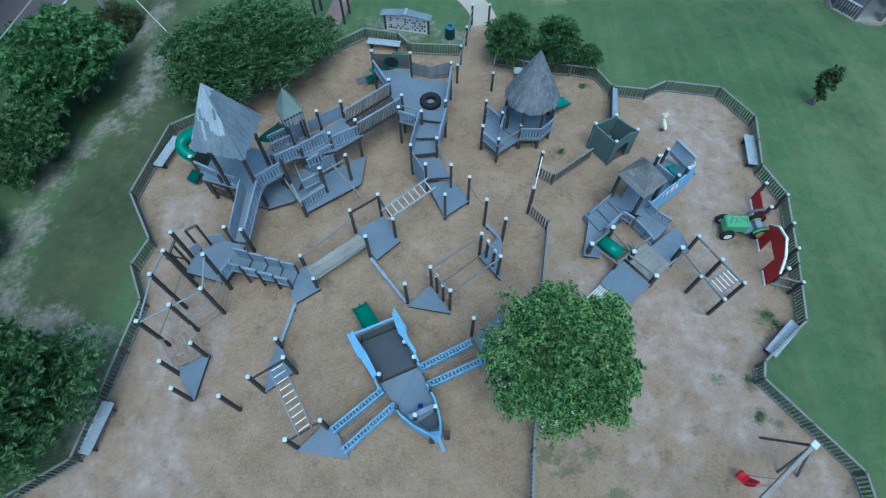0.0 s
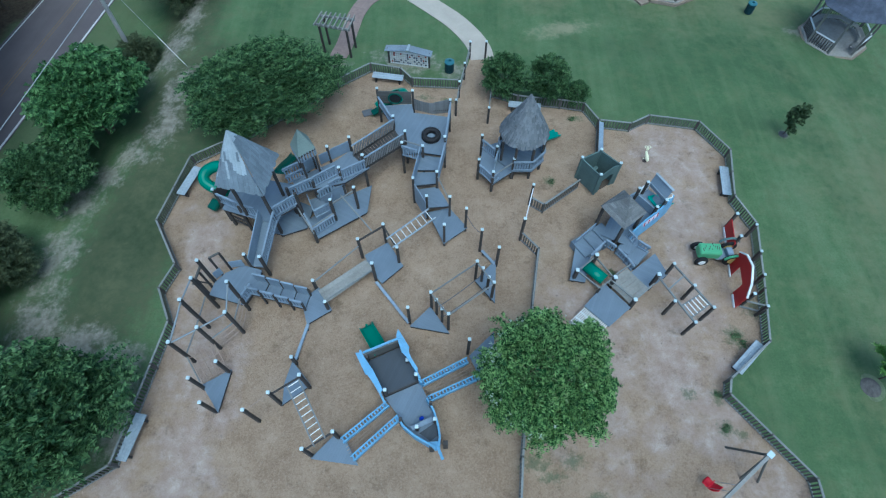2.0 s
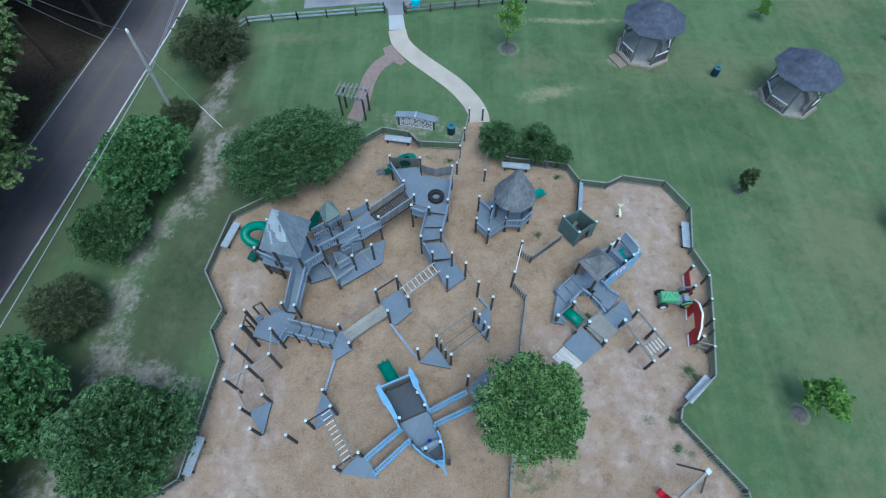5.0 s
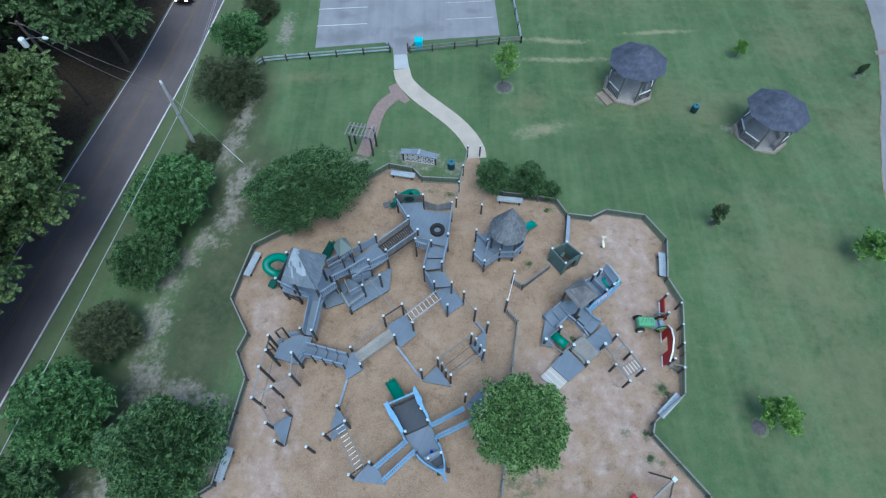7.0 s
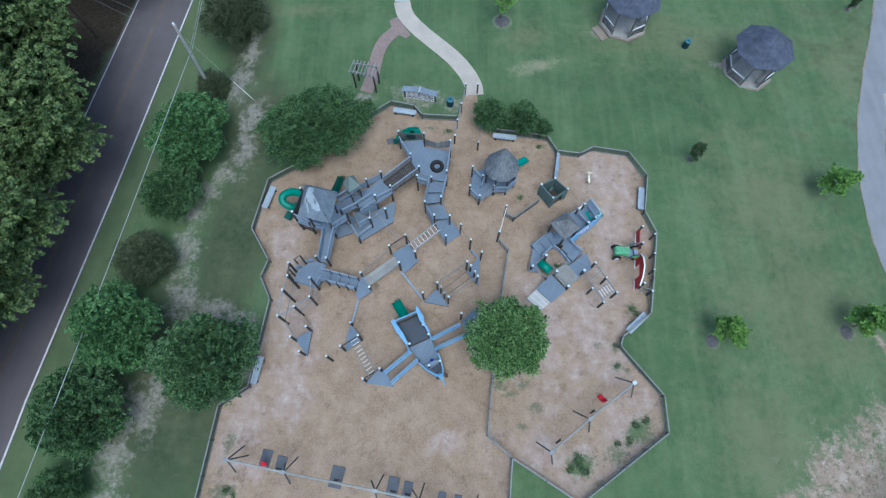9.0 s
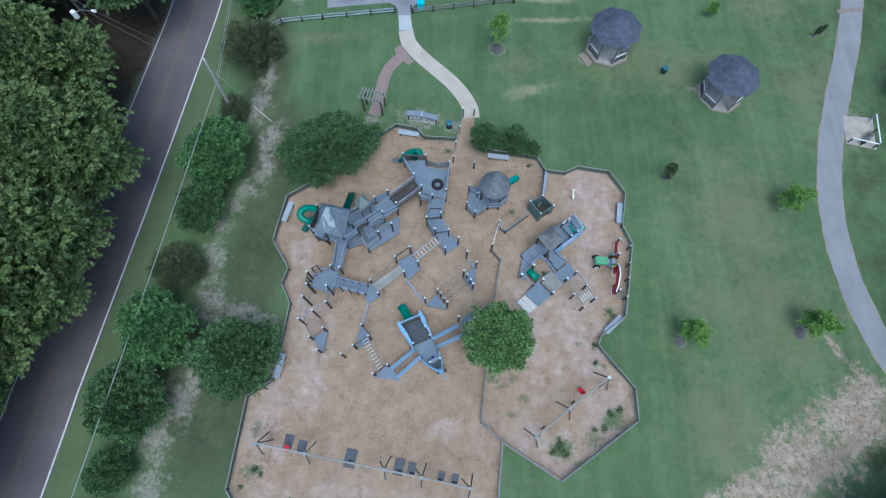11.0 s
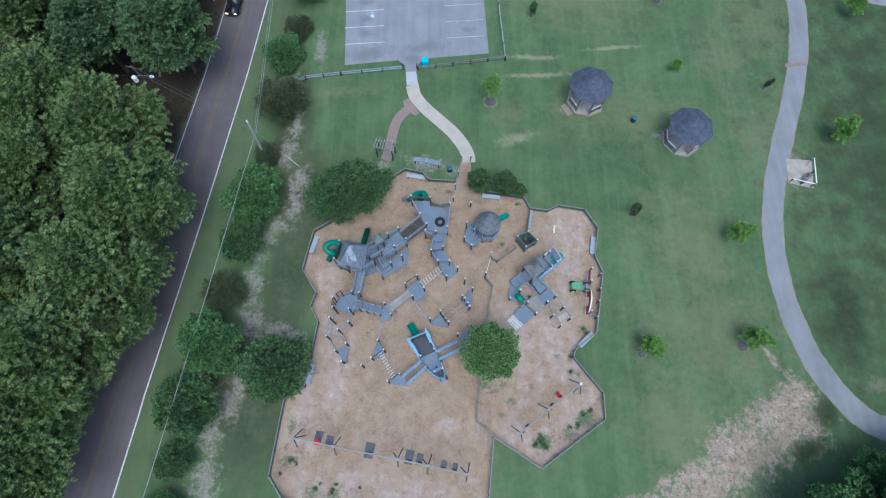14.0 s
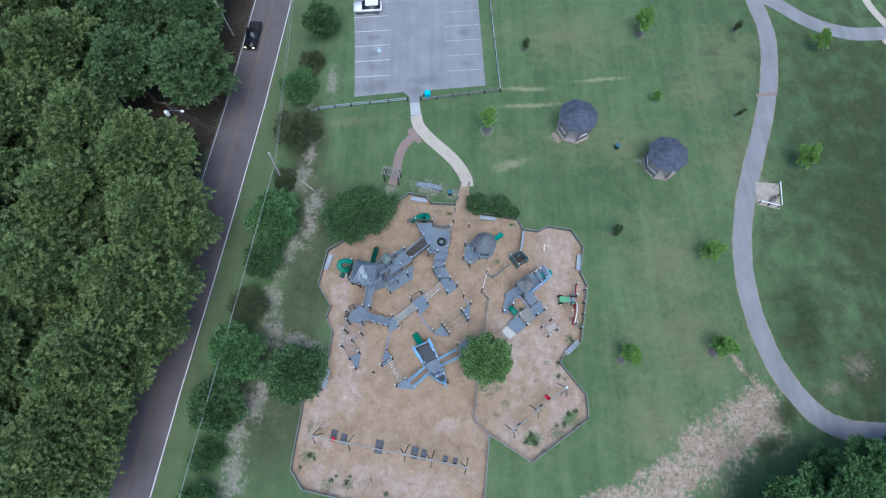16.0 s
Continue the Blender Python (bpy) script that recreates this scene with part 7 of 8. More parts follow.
part("spring", tube(bmesh.new(), [(13.1 + 0.1 * math.cos(a), 21.45 + 0.1 * math.sin(a), 0.03 + 0.02 * a) for a in [k * 0.6 for k in range(30)]], 0.02, 6), DARKWOOD, rider)
part("body", lathe(bmesh.new(), [(0.03, -0.36), (0.10, -0.28), (0.12, 0.0), (0.085, 0.2), (0.07, 0.34), (0.02, 0.4)], 14, Matrix.Translation((13.14, 21.5, 0.50)) @ pose(0, 0, 0, -75, 0, 0)), CREAM, rider, smooth=True)
part("head", lathe(bmesh.new(), [(0.02, -0.12), (0.085, -0.04), (0.085, 0.06), (0.02, 0.13)], 12, Matrix.Translation((13.18, 21.9, 0.74))), CREAM, rider, smooth=True)
for x in (13.08, 13.28):
    part("handle", tube(bmesh.new(), [(x + 0.085 * math.cos(0.5 * k), 21.97 + 0.085 * math.sin(0.5 * k), 0.86) for k in range(14)], 0.026, 6), CREAM, rider)
part("foot_rest", rod(bmesh.new(), (12.92, 21.45, 0.35), (13.33, 21.45, 0.35), 0.025), CREAM, rider)


# swings
def swing_frame(label, feet, z, seats, mats):
    t = thing("swing_set", label, "swing set", feet[0])
    a, b = feet[0], feet[-1]
    d = Vector((b[0] - a[0], b[1] - a[1], 0)).normalized()
    s = Vector((-d.y, d.x, 0))
    for p, q in zip(feet, feet[1:]):
        part("beam", beam(bmesh.new(), (*p, z), (*q, z), 0.15, 0.18, 0.015), BARE, t)
    for i, p in enumerate(feet):
        top = Vector((*p, z - 0.05))
        for k, (u, v) in enumerate(((1.0, 0.15), (-0.95, 0.1), (0.4, 0.7 if i == 0 else -0.7))):
            foot = Vector((*p, -0.05)) + s * u + d * v
            part("leg", rod(bmesh.new(), foot, top, 0.055, n=8), OLDWOOD, t)
        part("joint_plate", block(bmesh.new(), Matrix.Translation((*p, z + 0.13)) @ pose(0, 0, 0, 0, 0, math.degrees(math.atan2(d.y, d.x))), 0.30, 0.26, 0.05, 0.01), CAP if i == 0 and len(feet) == 3 else STEEL, t)
    for (x, y), kind in seats:
        c = Vector((x, y, 0.5))
        hang = [c + d * 0.22, c - d * 0.22]
        foot = Vector((*a, 0)) + d * ((Vector((x, y, 0)) - Vector((*a, 0))).dot(d))
        for h in hang:
            part("chain", rod(bmesh.new(), h, Vector((foot.x, foot.y, z - 0.1)) + (h - c), 0.012, n=6), STEEL, t)
        if kind == "red":
            sm = Matrix.Translation(c) @ pose(0, 0, 0, 0, 0, math.degrees(math.atan2(d.y, d.x)))
            bm = bmesh.new()
            line = [(-0.34, -0.10), (-0.28, -0.02), (-0.12, -0.04), (0.06, -0.05), (0.2, 0.04), (0.32, 0.24), (0.42, 0.50), (0.46, 0.66)]
            rows2 = [[bm.verts.new(sm @ Vector((u * (0.22 if abs(yy) < 0.4 else 0.16), yy * 0.75, zz * 0.8 + 0.08 * abs(u) ** 3))) for u in (-1, -0.6, 0, 0.6, 1)] for yy, zz in line]
            for r0, r1 in zip(rows2, rows2[1:]):
                for k in range(4):
                    bm.faces.new((r0[k], r0[k + 1], r1[k + 1], r1[k]))
            bmesh.ops.recalc_face_normals(bm, faces=bm.faces[:])
            bmesh.ops.solidify(bm, geom=bm.faces[:], thickness=0.035)
            seat = part("bucket_seat", bm, PLASTICRED, t, "red moulded plastic bucket seat", smooth=True)
            part("lap_bar", rod(bmesh.new(), sm @ Vector((-0.22, 0.0, 0.22)), sm @ Vector((0.22, 0.0, 0.22)), 0.025, n=8), PLASTICRED, seat)
        else:
            part("belt_seat", block(bmesh.new(), Matrix.Translation(c) @ pose(0, 0, 0, 0, 0, math.degrees(math.atan2(d.y, d.x))), 0.5, 0.16, 0.03, 0.01), RUBBER, t, "black rubber belt seat")
    for x, y, w, l in mats:
        m = tagged(part("wear_mat", block(bmesh.new(), Matrix.Translation((x, y, 0.055)) @ pose(0, 0, 0, 0, 0, math.degrees(math.atan2(d.y, d.x))), w * 0.86, l * 0.82, 0.05, 0.02), MAT), "dark rubber wear mat on the mulch", "mat", "wear mats")


PLASTICRED = plain("red_plastic", (0.55, 0.01, 0.03), 0.3, vary=0.06)
swing_frame("long grey timber swing set with splayed legs", [(-15.7, -2.2), (-11.5, -3.0), (-4.9, -4.2), (-1.8, -4.8), (2.2, -5.6)], 2.4,
            [((-13.55, -2.65), "red"), ((-12.4, -2.9), "belt"), ((-8.0, -3.65), "belt"), ((-3.8, -4.4), "belt"), ((-2.7, -4.6), "belt"), ((-0.3, -5.1), "belt"), ((0.9, -5.3), "belt")],
            [(-13.6, -2.2, 0.95, 1.7), (-12.4, -2.55, 0.9, 1.4), (-8.1, -3.45, 1.15, 1.9), (-3.85, -4.1, 1.0, 1.7), (-2.75, -4.3, 0.8, 1.4), (-0.2, -4.9, 0.7, 1.1), (1.0, -5.05, 0.65, 1.0)])
swing_frame("grey timber toddler swing set with splayed legs", [(14.35, 3.25), (10.75, 0.65), (7.75, -1.65)], 2.4, [((12.3, 2.25), "red"), ((11.5, 1.25), "belt"), ((8.7, -0.9), "belt")], [])


# ---- fences round the yard ----
def fence_run(a, b, high=0.88, group="yard fence", label="weathered timber picket fence panel", step=0.17, caps=False):
    t = thing("fence", label, "fence", a, group)
    d = math.dist(a, b)
    turn = math.degrees(math.atan2(b[1] - a[1], b[0] - a[0]))
    n = max(1, round(d / step))
    for i in range(n):
        c = lerp(a, b, (i + 0.5) / n)
        piece("picket", PICKET_OLD, t, Matrix.Translation((*c, 0.08 + (high - 0.1) / 2)) @ pose(0, 0, 0, 0, 0, turn) @ Matrix.Diagonal((0.075, 0.03, high - 0.12, 1)))
    part("top_rail", beam(bmesh.new(), (*a, high), (*b, high), 0.10, 0.045), RAILWOOD, t)
    part("bottom_rail", beam(bmesh.new(), (*a, 0.14), (*b, 0.14), 0.06, 0.09), RAILWOOD, t)
    k = max(1, round(d / 2.4))
    for i in range(k):
        p = lerp(a, b, i / k)
        post(t, p[0], p[1], high + (0.22 if caps else 0.06), wide=0.1 if caps else 0.09, cap=caps, material=OLDWOOD)
    return t


for a, b in list(zip(NORTH[1:], NORTH[2:])) + list(zip(EAST, EAST[1:])):
    fence_run(a, b)
fence_run((5.1, -2.1), (4.15, -10.4), 0.95)
fence_run((5.1, -2.1), (3.3, -0.5), 0.95)
fence_run((3.3, -0.5), (3.75, 3.4), 0.95)
fence_run((3.75, 3.4), (4.85, 11.0), 0.95)
fence_run((4.85, 11.0), (5.5, 14.5), 0.95)
fence_run((5.5, 14.5), (4.6, 15.6), 0.95)
fence_run((5.4, 18.0), (6.1, 17.5), 0.95)
fence_run((6.1, 17.5), (8.5, 19.35), 0.95)
fence_run((10.4, 24.1), (9.85, 21.1), 1.0)
part("seat_board", beam(bmesh.new(), (10.45, 23.9, 1.03), (10.05, 21.5, 1.03), 0.28, 0.05), GREY, fence_run((10.45, 23.9), (10.0, 21.4), 0.98, step=0.4))
gate = thing("entrance_rail", "tall capped posts with a pale rail at the yard entrance", "gate", (4.8, 16.8), "entrance rails")
post(gate, 5.35, 18.1, 2.1, wide=0.13)
post(gate, 4.62, 15.6, 2.35, wide=0.15)
part("rail", beam(bmesh.new(), (5.35, 18.0, 1.85), (4.7, 15.75, 2.1), 0.05, 0.06), WHITE, gate)
for pts3, lab in (([(2.05, 31.2), (1.6, 29.0), (1.2, 27.2), (0.95, 25.5)], "entrance"), ([(3.2, 31.2)], "entrance"), ([(3.4, 27.1), (3.1, 24.8)], "entrance")):
    g2 = thing("entrance_rail", "capped timber posts with a pale rail along the entrance", "gate", pts3[0], "entrance rails")
    for x, y in pts3:
        post(g2, x, y, 1.45, wide=0.13)
    for a, b in zip(pts3, pts3[1:]):
        part("rail", beam(bmesh.new(), (*a, 1.15), (*b, 1.15), 0.06, 0.09), RAILWOOD, g2)
        part("rail", beam(bmesh.new(), (*a, 0.6), (*b, 0.6), 0.05, 0.09), RAILWOOD, g2)
caprow = thing("capped_posts", "row of capped posts behind the barn front", "post", (18.6, 15.6))
for x, y in [(18.05, 15.8), (17.8, 14.05), (17.55, 12.6), (17.15, 10.75)]:
    post(caprow, x, y, 1.35, wide=0.12)


# benches
def bench_model():
    t = thing("bench", "grey painted plank bench on timber legs", "bench", (0, 0, 0), "yard benches", local=True)
    for k in range(3):
        part("seat_plank", block(bmesh.new(), Matrix.Translation((0, -0.19 + 0.19 * k, 0.47)), 2.2, 0.185, 0.05, 0.008), BENCHGREY, t)
    for x in (-0.85, 0.85):
        part("leg", block(bmesh.new(), Matrix.Translation((x, 0, 0.22)), 0.10, 0.48, 0.44, 0.01), DARKWOOD, t)
        part("crosspiece", block(bmesh.new(), Matrix.Translation((x, 0, 0.42)), 0.14, 0.56, 0.05, 0.005), DARKWOOD, t)
    return t


first = None
for (a, b) in (((-16.05, 18.6), (-15.45, 20.7)), ((-15.15, 3.3), (-14.75, 5.5)), ((-4.9, 28.95), (-2.75, 28.6)), ((17.85, 20.7), (17.5, 18.45)), ((16.7, 9.0), (15.05, 7.55)), ((4.6, 26.1), (6.7, 25.85))):
    c, ang = lerp(a, b, 0.5), math.degrees(math.atan2(b[1] - a[1], b[0] - a[0]))
    if first is None:
        first = bench_model()
        first.matrix_basis = pose(*c, 0.03, 0, 0, ang)
    else:
        copy_thing(first, pose(*c, 0.03, 0, 0, ang))


# ---- park furniture ----
def gazebo_model():
    t = thing("gazebo", "octagonal timber gazebo with a dark slate-blue shingle roof", "gazebo", (0, 0, 0), "park gazebos", local=True)
    P8 = lambda r, z, k: (r * math.cos(math.pi * (k + 0.5) / 4), r * math.sin(math.pi * (k + 0.5) / 4), z)
    part("floor", prism(bmesh.new(), [P8(2.25, 0, k)[:2] for k in range(8)], 0.05, 0.32), FLOORGREY, t)
    part("floor_rim", prism(bmesh.new(), [P8(2.4, 0, k)[:2] for k in range(8)], 0.02, 0.22), TAN, t)
    for k in range(8):
        part("corner_post", beam(bmesh.new(), P8(2.1, 0.3, k), P8(2.1, 3.35, k), 0.13, 0.13), GAZGREY, t)
        if k != 4:
            a, b = P8(2.1, 0, k), P8(2.1, 0, k + 1)
            part("top_rail", beam(bmesh.new(), (*a[:2], 1.2), (*b[:2], 1.2), 0.10, 0.06), WHITE, t)
            part("bench_seat", beam(bmesh.new(), (a[0] * 0.88, a[1] * 0.88, 0.72), (b[0] * 0.88, b[1] * 0.88, 0.72), 0.42, 0.05), FLOORGREY, t)
            for i in range(9):
                c = lerp(a, b, (i + 0.5) / 9)
                piece("baluster", GBAL, t, Matrix.Translation((c[0], c[1], 0.76)) @ pose(0, 0, 0, 0, 0, math.degrees(math.atan2(b[1] - a[1], b[0] - a[0]))) @ Matrix.Diagonal((0.06, 0.03, 0.85, 1)))
        a, b = P8(2.15, 3.3, k), P8(2.15, 3.3, k + 1)
        part("eave_beam", beam(bmesh.new(), a, b, 0.1, 0.16), GAZGREY, t)
        for r in range(12):
            f0, f1 = r / 12, (r + 1.06) / 12
            q0, q1, q2, q3 = (P8(2.62 * (1 - f0) + 0.05, 3.28 + 1.55 * f0 + 0.010, k), P8(2.62 * (1 - f0) + 0.05, 3.28 + 1.55 * f0 + 0.010, k + 1), P8(2.62 * max(0.01, 1 - f1) + 0.05, 3.28 + 1.55 * f1, k + 1), P8(2.62 * max(0.01, 1 - f1) + 0.05, 3.28 + 1.55 * f1, k))
            slope(t, [q0, q1, q2, q3], SHINGLE, "shingle_course", 0.03)
    part("ridge_cap", lathe(bmesh.new(), [(0.16, 4.78), (0.10, 4.86), (0.02, 4.88)], 10), SHINGLE, t)
    part("entry_step", block(bmesh.new(), Matrix.Translation((-2.75, -0.05, 0.09)), 0.75, 1.7, 0.16, 0.01), TAN, t)
    return t


GBAL = unit("baluster", DARKWOOD, 0.0)
gz = gazebo_model()
gz.matrix_basis = pose(*on_ground(18.95, 40.9), 0, 0, 28) @ Matrix.Scale(1.09, 4)
copy_thing(gz, Matrix()).matrix_basis = pose(*on_ground(31.2, 35.1), 0, 0, 38) @ Matrix.Scale(1.09, 4)


def bin_model():
    t = thing("litter_bin", "dark blue-green slatted litter bin with a funnel lid", "bin", (0, 0, 0), "litter bins", local=True)
    part("drum", lathe(bmesh.new(), [(0.28, 0.03), (0.30, 0.06), (0.31, 0.82), (0.29, 0.86)], 20), BIN, t)
    for k in range(16):
        a = 2 * math.pi * k / 16
        part("slat", block(bmesh.new(), Matrix.Translation((0.315 * math.cos(a), 0.315 * math.sin(a), 0.45)) @ pose(0, 0, 0, 0, 0, math.degrees(a)), 0.02, 0.09, 0.74), BIN, t)
    part("lid", lathe(bmesh.new(), [(0.36, 0.86), (0.35, 0.92), (0.16, 0.98), (0.11, 0.97), (0.11, 0.80)], 20), plain("bin_lid", (0.05, 0.15, 0.19), 0.4), t, "paler funnel lid")
    return t


b1 = bin_model()
b1.matrix_basis = pose(0.55, 29.8, 0.0, 0, 0, 0)
copy_thing(b1, pose(*on_ground(25.2, 37.95), 0, 0, 20))
box = thing("recycling_bin", "bright cyan plastic bin beside the car park", "bin", (-2.78, 46.05), "")
part("body", block(bmesh.new(), Matrix.Translation((-2.78, 46.05, 0.5)), 0.8, 0.7, 1.0, 0.05), CYAN, box)
part("lid", block(bmesh.new(), Matrix.Translation((-2.78, 46.05, 1.04)), 0.86, 0.76, 0.08, 0.03), CYAN, box)
bm = lathe(bmesh.new(), [(0.30, 0), (0.30, 0.004)], 14, Matrix.Translation((-10.45, 54.45, 0.052)))
lathe(bm, [(0.16, 0), (0.16, 0.004)], 12, Matrix.Translation((-10.5, 55.0, 0.052)))
beam(bm, (-10.5, 54.9, 0.055), (-10.2, 54.2, 0.055), 0.2, 0.004)
tagged(part("painted_symbol", bm, FADED), "small faded cyan symbol painted in a parking bay", "road marking", kind="structure")

board = thing("donor_board", "low roofed board wall with white and dark painted tiles", "notice board", (-2.4, 30.4))
BA, BB = Vector((-3.75, 30.75, 0)), Vector((-1.0, 30.2, 0))
panel(board, BA, BB, 1.15, WHITE, "board")
d = (BB - BA).normalized()
fr = Vector((d.y, -d.x, 0)) * 0.045
rng = random.Random(3)
TILE = [unit("painted_tile", plain("tile_colour", c, 0.5), 0.0) for c in ((0.09, 0.10, 0.12), (0.28, 0.08, 0.07), (0.60, 0.60, 0.58), (0.12, 0.14, 0.19))]
for i in range(16):
    for j in range(5):
        c = BA + d * (0.16 + i * 0.166) + fr + Vector((0, 0, 0.22 + 0.18 * j))
        piece("painted_tile", rng.choices(TILE, (2, 1, 5, 1))[0], board, frame_of(c - d, c + d) @ Matrix.Diagonal((0.13, 0.02, 0.13, 1)))
mid = (BA + BB) / 2
up = Vector((0, 0, 1))
for a, b in ((BA - d * 0.3 + up * 1.25, mid + up * 1.5), (mid + up * 1.5, BB + d * 0.3 + up * 1.25)):
    part("roof", beam(bmesh.new(), a, b, 0.62, 0.05), GREYROOF, board)
part("ridge", beam(bmesh.new(), mid + up * 1.55 - fr * 7, mid + up * 1.55 + fr * 7, 0.16, 0.04), PALEROOF, board)
for p in (BA - d * 0.1, BB + d * 0.1):
    part("post", beam(bmesh.new(), p, p + up * 1.3, 0.12, 0.12), DARKWOOD, board)

pergola = thing("pergola", "weathered timber pergola over the brick path", "pergola", (-7.6, 31.8))
PC = [(-8.7, 31.85), (-6.7, 31.3), (-8.45, 32.75), (-6.45, 32.4)]
for x, y in PC:
    part("post", beam(bmesh.new(), (x, y, 0), (x, y, 2.35), 0.15, 0.15), DARKWOOD, pergola)
for a, b in ((PC[0], PC[1]), (PC[2], PC[3])):
    dd = Vector((b[0] - a[0], b[1] - a[1], 0)).normalized() * 0.25
    part("beam", beam(bmesh.new(), Vector((*a, 2.4)) - dd, Vector((*b, 2.4)) + dd, 0.08, 0.18), RAILWOOD, pergola)
for k in range(8):
    f = k / 7 * 1.2 - 0.1
    a, b = Vector((*lerp(PC[0], PC[1], f), 2.54)), Vector((*lerp(PC[2], PC[3], f), 2.54))
    e = (b - a).normalized() * 0.3
    part("rafter", beam(bmesh.new(), a - e, b + e, 0.07, 0.13), BARE, pergola)


# rail fences by the car park
def rail_fence(pts, label, material, h=0.75, name="rail_fence"):
    t = thing(name, label, "fence", pts[0], "rail fences")
    for a, b in zip(pts, pts[1:]):
        n = max(1, round(math.dist(a, b) / 2.6))
        for i in range(n + 1):
            p = lerp(a, b, i / n)
            part("post", beam(bmesh.new(), on_ground(*p, -0.05), on_ground(*p, h + 0.1), 0.15, 0.15), DARKWOOD, t, "dark timber post")
            if i:
                for z in (h * 0.5, h):
                    part("rail", beam(bmesh.new(), on_ground(*lerp(a, b, (i - 1) / n), z), on_ground(*p, z), 0.06, 0.14), material, t)


rail_fence([(-21.3, 43.4), (-14.2, 44.3), (-5.8, 45.3)], "pale weathered two-rail fence by the car park", BENCHGREY)
rail_fence([(-3.7, 45.2), (5.8, 46.6), (8.2, 46.9)], "grey weathered two-rail fence by the car park", WEATHERED)
rail_fence([(8.2, 46.9), (7.6, 56.2), (7.0, 66.0)], "pale two-rail fence along the car park", BENCHGREY)
for x in (-5.9, -3.9):
    g2 = thing("path_post", "short dark timber post at the path mouth", "post", (x, 45.4), "path posts")
    part("shaft", beam(bmesh.new(), (x, 45.4, 0), (x, 45.4, 1.1), 0.15, 0.15), DARKWOOD, g2)
nook = thing("trail_bench", "white rails round a slatted bench on the concrete pad", "bench", on_ground(46.5, 30.0))
for a, b, z in (((48.3, 32.4), (47.75, 28.7), 0.95), ((44.9, 29.35), (47.6, 28.6), 0.9)):
    part("rail", beam(bmesh.new(), on_ground(*a, z), on_ground(*b, z), 0.10, 0.08), WHITE, nook)
    for f in (0.02, 0.5, 0.98):
        p = lerp(a, b, f)
        part("post", beam(bmesh.new(), on_ground(*p, -0.05), on_ground(*p, z), 0.12, 0.12), DARKWOOD, nook)
for k in range(4):
    part("seat_slat", beam(bmesh.new(), on_ground(46.0 + 0.13 * k, 29.25 - 0.12 * k, 0.46), on_ground(47.5 + 0.13 * k, 30.55 - 0.12 * k, 0.46), 0.11, 0.05), OLDWOOD, nook)
for f in (0.15, 0.85):
    p = lerp((46.2, 29.07), (47.7, 30.37), f)
    part("seat_leg", beam(bmesh.new(), on_ground(*p, 0), on_ground(*p, 0.44), 0.1, 0.35), DARKWOOD, nook)
part("handrail", beam(bmesh.new(), on_ground(47.0, 31.3, 0.85), on_ground(48.25, 32.4, 0.9), 0.09, 0.08), GREENBOARD, nook)

# brick path of separate pavers
brickpath = tagged(part("brick_path", prism(bmesh.new(), ribbon(*strip_of([(-4.6, 39.25), (-5.4, 38.5), (-6.15, 37.6), (-6.7, 36.2), (-7.0, 34.6), (-7.3, 32.7), (-7.7, 31.3)], 1.3)), -0.03, 0.04), PAVER), "curved brown brick path under the pergola", "path", kind="structure")
sheet("brick_apron", [(-5.73, 40.2), (-4.95, 40.7), (-3.5, 38.35), (-3.98, 37.9), (-4.55, 38.3), (-5.5, 39.4)], 0.047, PAVER, "small brick apron where the brick path meets the footpath", "path", 0.06)
PV = unit("paver", PAVER, 0.0)
l, r = strip_of([(-4.6, 39.25), (-5.4, 38.5), (-6.15, 37.6), (-6.7, 36.2), (-7.0, 34.6), (-7.3, 32.7), (-7.7, 31.3)], 1.3)
rowsn = 42
for i in range(rowsn):
    u = i / rowsn * (len(l) - 1)
    k, f = int(u), u - int(u)
    a, b = lerp(l[k], l[k + 1], f), lerp(r[k], r[k + 1], f)
    ang = math.degrees(math.atan2(b[1] - a[1], b[0] - a[0]))
    for j in range(6):
        c = lerp(a, b, (j + 0.5 + 0.0 * (i % 2)) / 6)
        piece("paver", PV, brickpath, Matrix.Translation((*c, 0.045)) @ pose(0, 0, 0, 0, 0, ang) @ Matrix.Diagonal((0.212, 0.19, 0.03, 1)))

# power line along and across the road
pole = thing("utility_pole", "pale round timber utility pole beside the road", "utility pole", (-23.5, 32.3), "utility poles")
PT, P2 = Vector((-22.3, 31.25, 8.9)), Vector((-37.0, 39.0, 8.6))
PF = Vector((-24.05, 33.15, -2.05))
part("shaft", rod(bmesh.new(), PF, PT, 0.17, 0.12, 12), POLE, pole)
part("insulator", lathe(bmesh.new(), [(0.05, 0), (0.09, 0.05), (0.09, 0.2), (0.04, 0.26)], 10, Matrix.Translation(PT)), WHITE, pole)
for f, off in ((0.965, 0.16), (0.80, 0.15)):
    c = PF.lerp(PT, f)
    part("bracket", beam(bmesh.new(), c, c + Vector((-off, 0.03, 0)), 0.05, 0.06), STEEL, pole)
    part("insulator", lathe(bmesh.new(), [(0.03, -0.07), (0.06, -0.04), (0.06, 0.05), (0.03, 0.09)], 10, Matrix.Translation(c + Vector((-off - 0.04, 0.03, 0.04)))), plain("brown_porcelain", (0.22, 0.07, 0.05), 0.3), pole)
PM = PF.lerp(PT, 0.62)
part("cable_clamp", lathe(bmesh.new(), [(0.165, -0.06), (0.18, -0.04), (0.18, 0.04), (0.165, 0.06)], 12, Matrix.Translation(PM)), STEEL, pole)
pole2 = thing("utility_pole", "dark utility pole with a transformer and street light", "utility pole", (-37.0, 39.0), "utility poles")
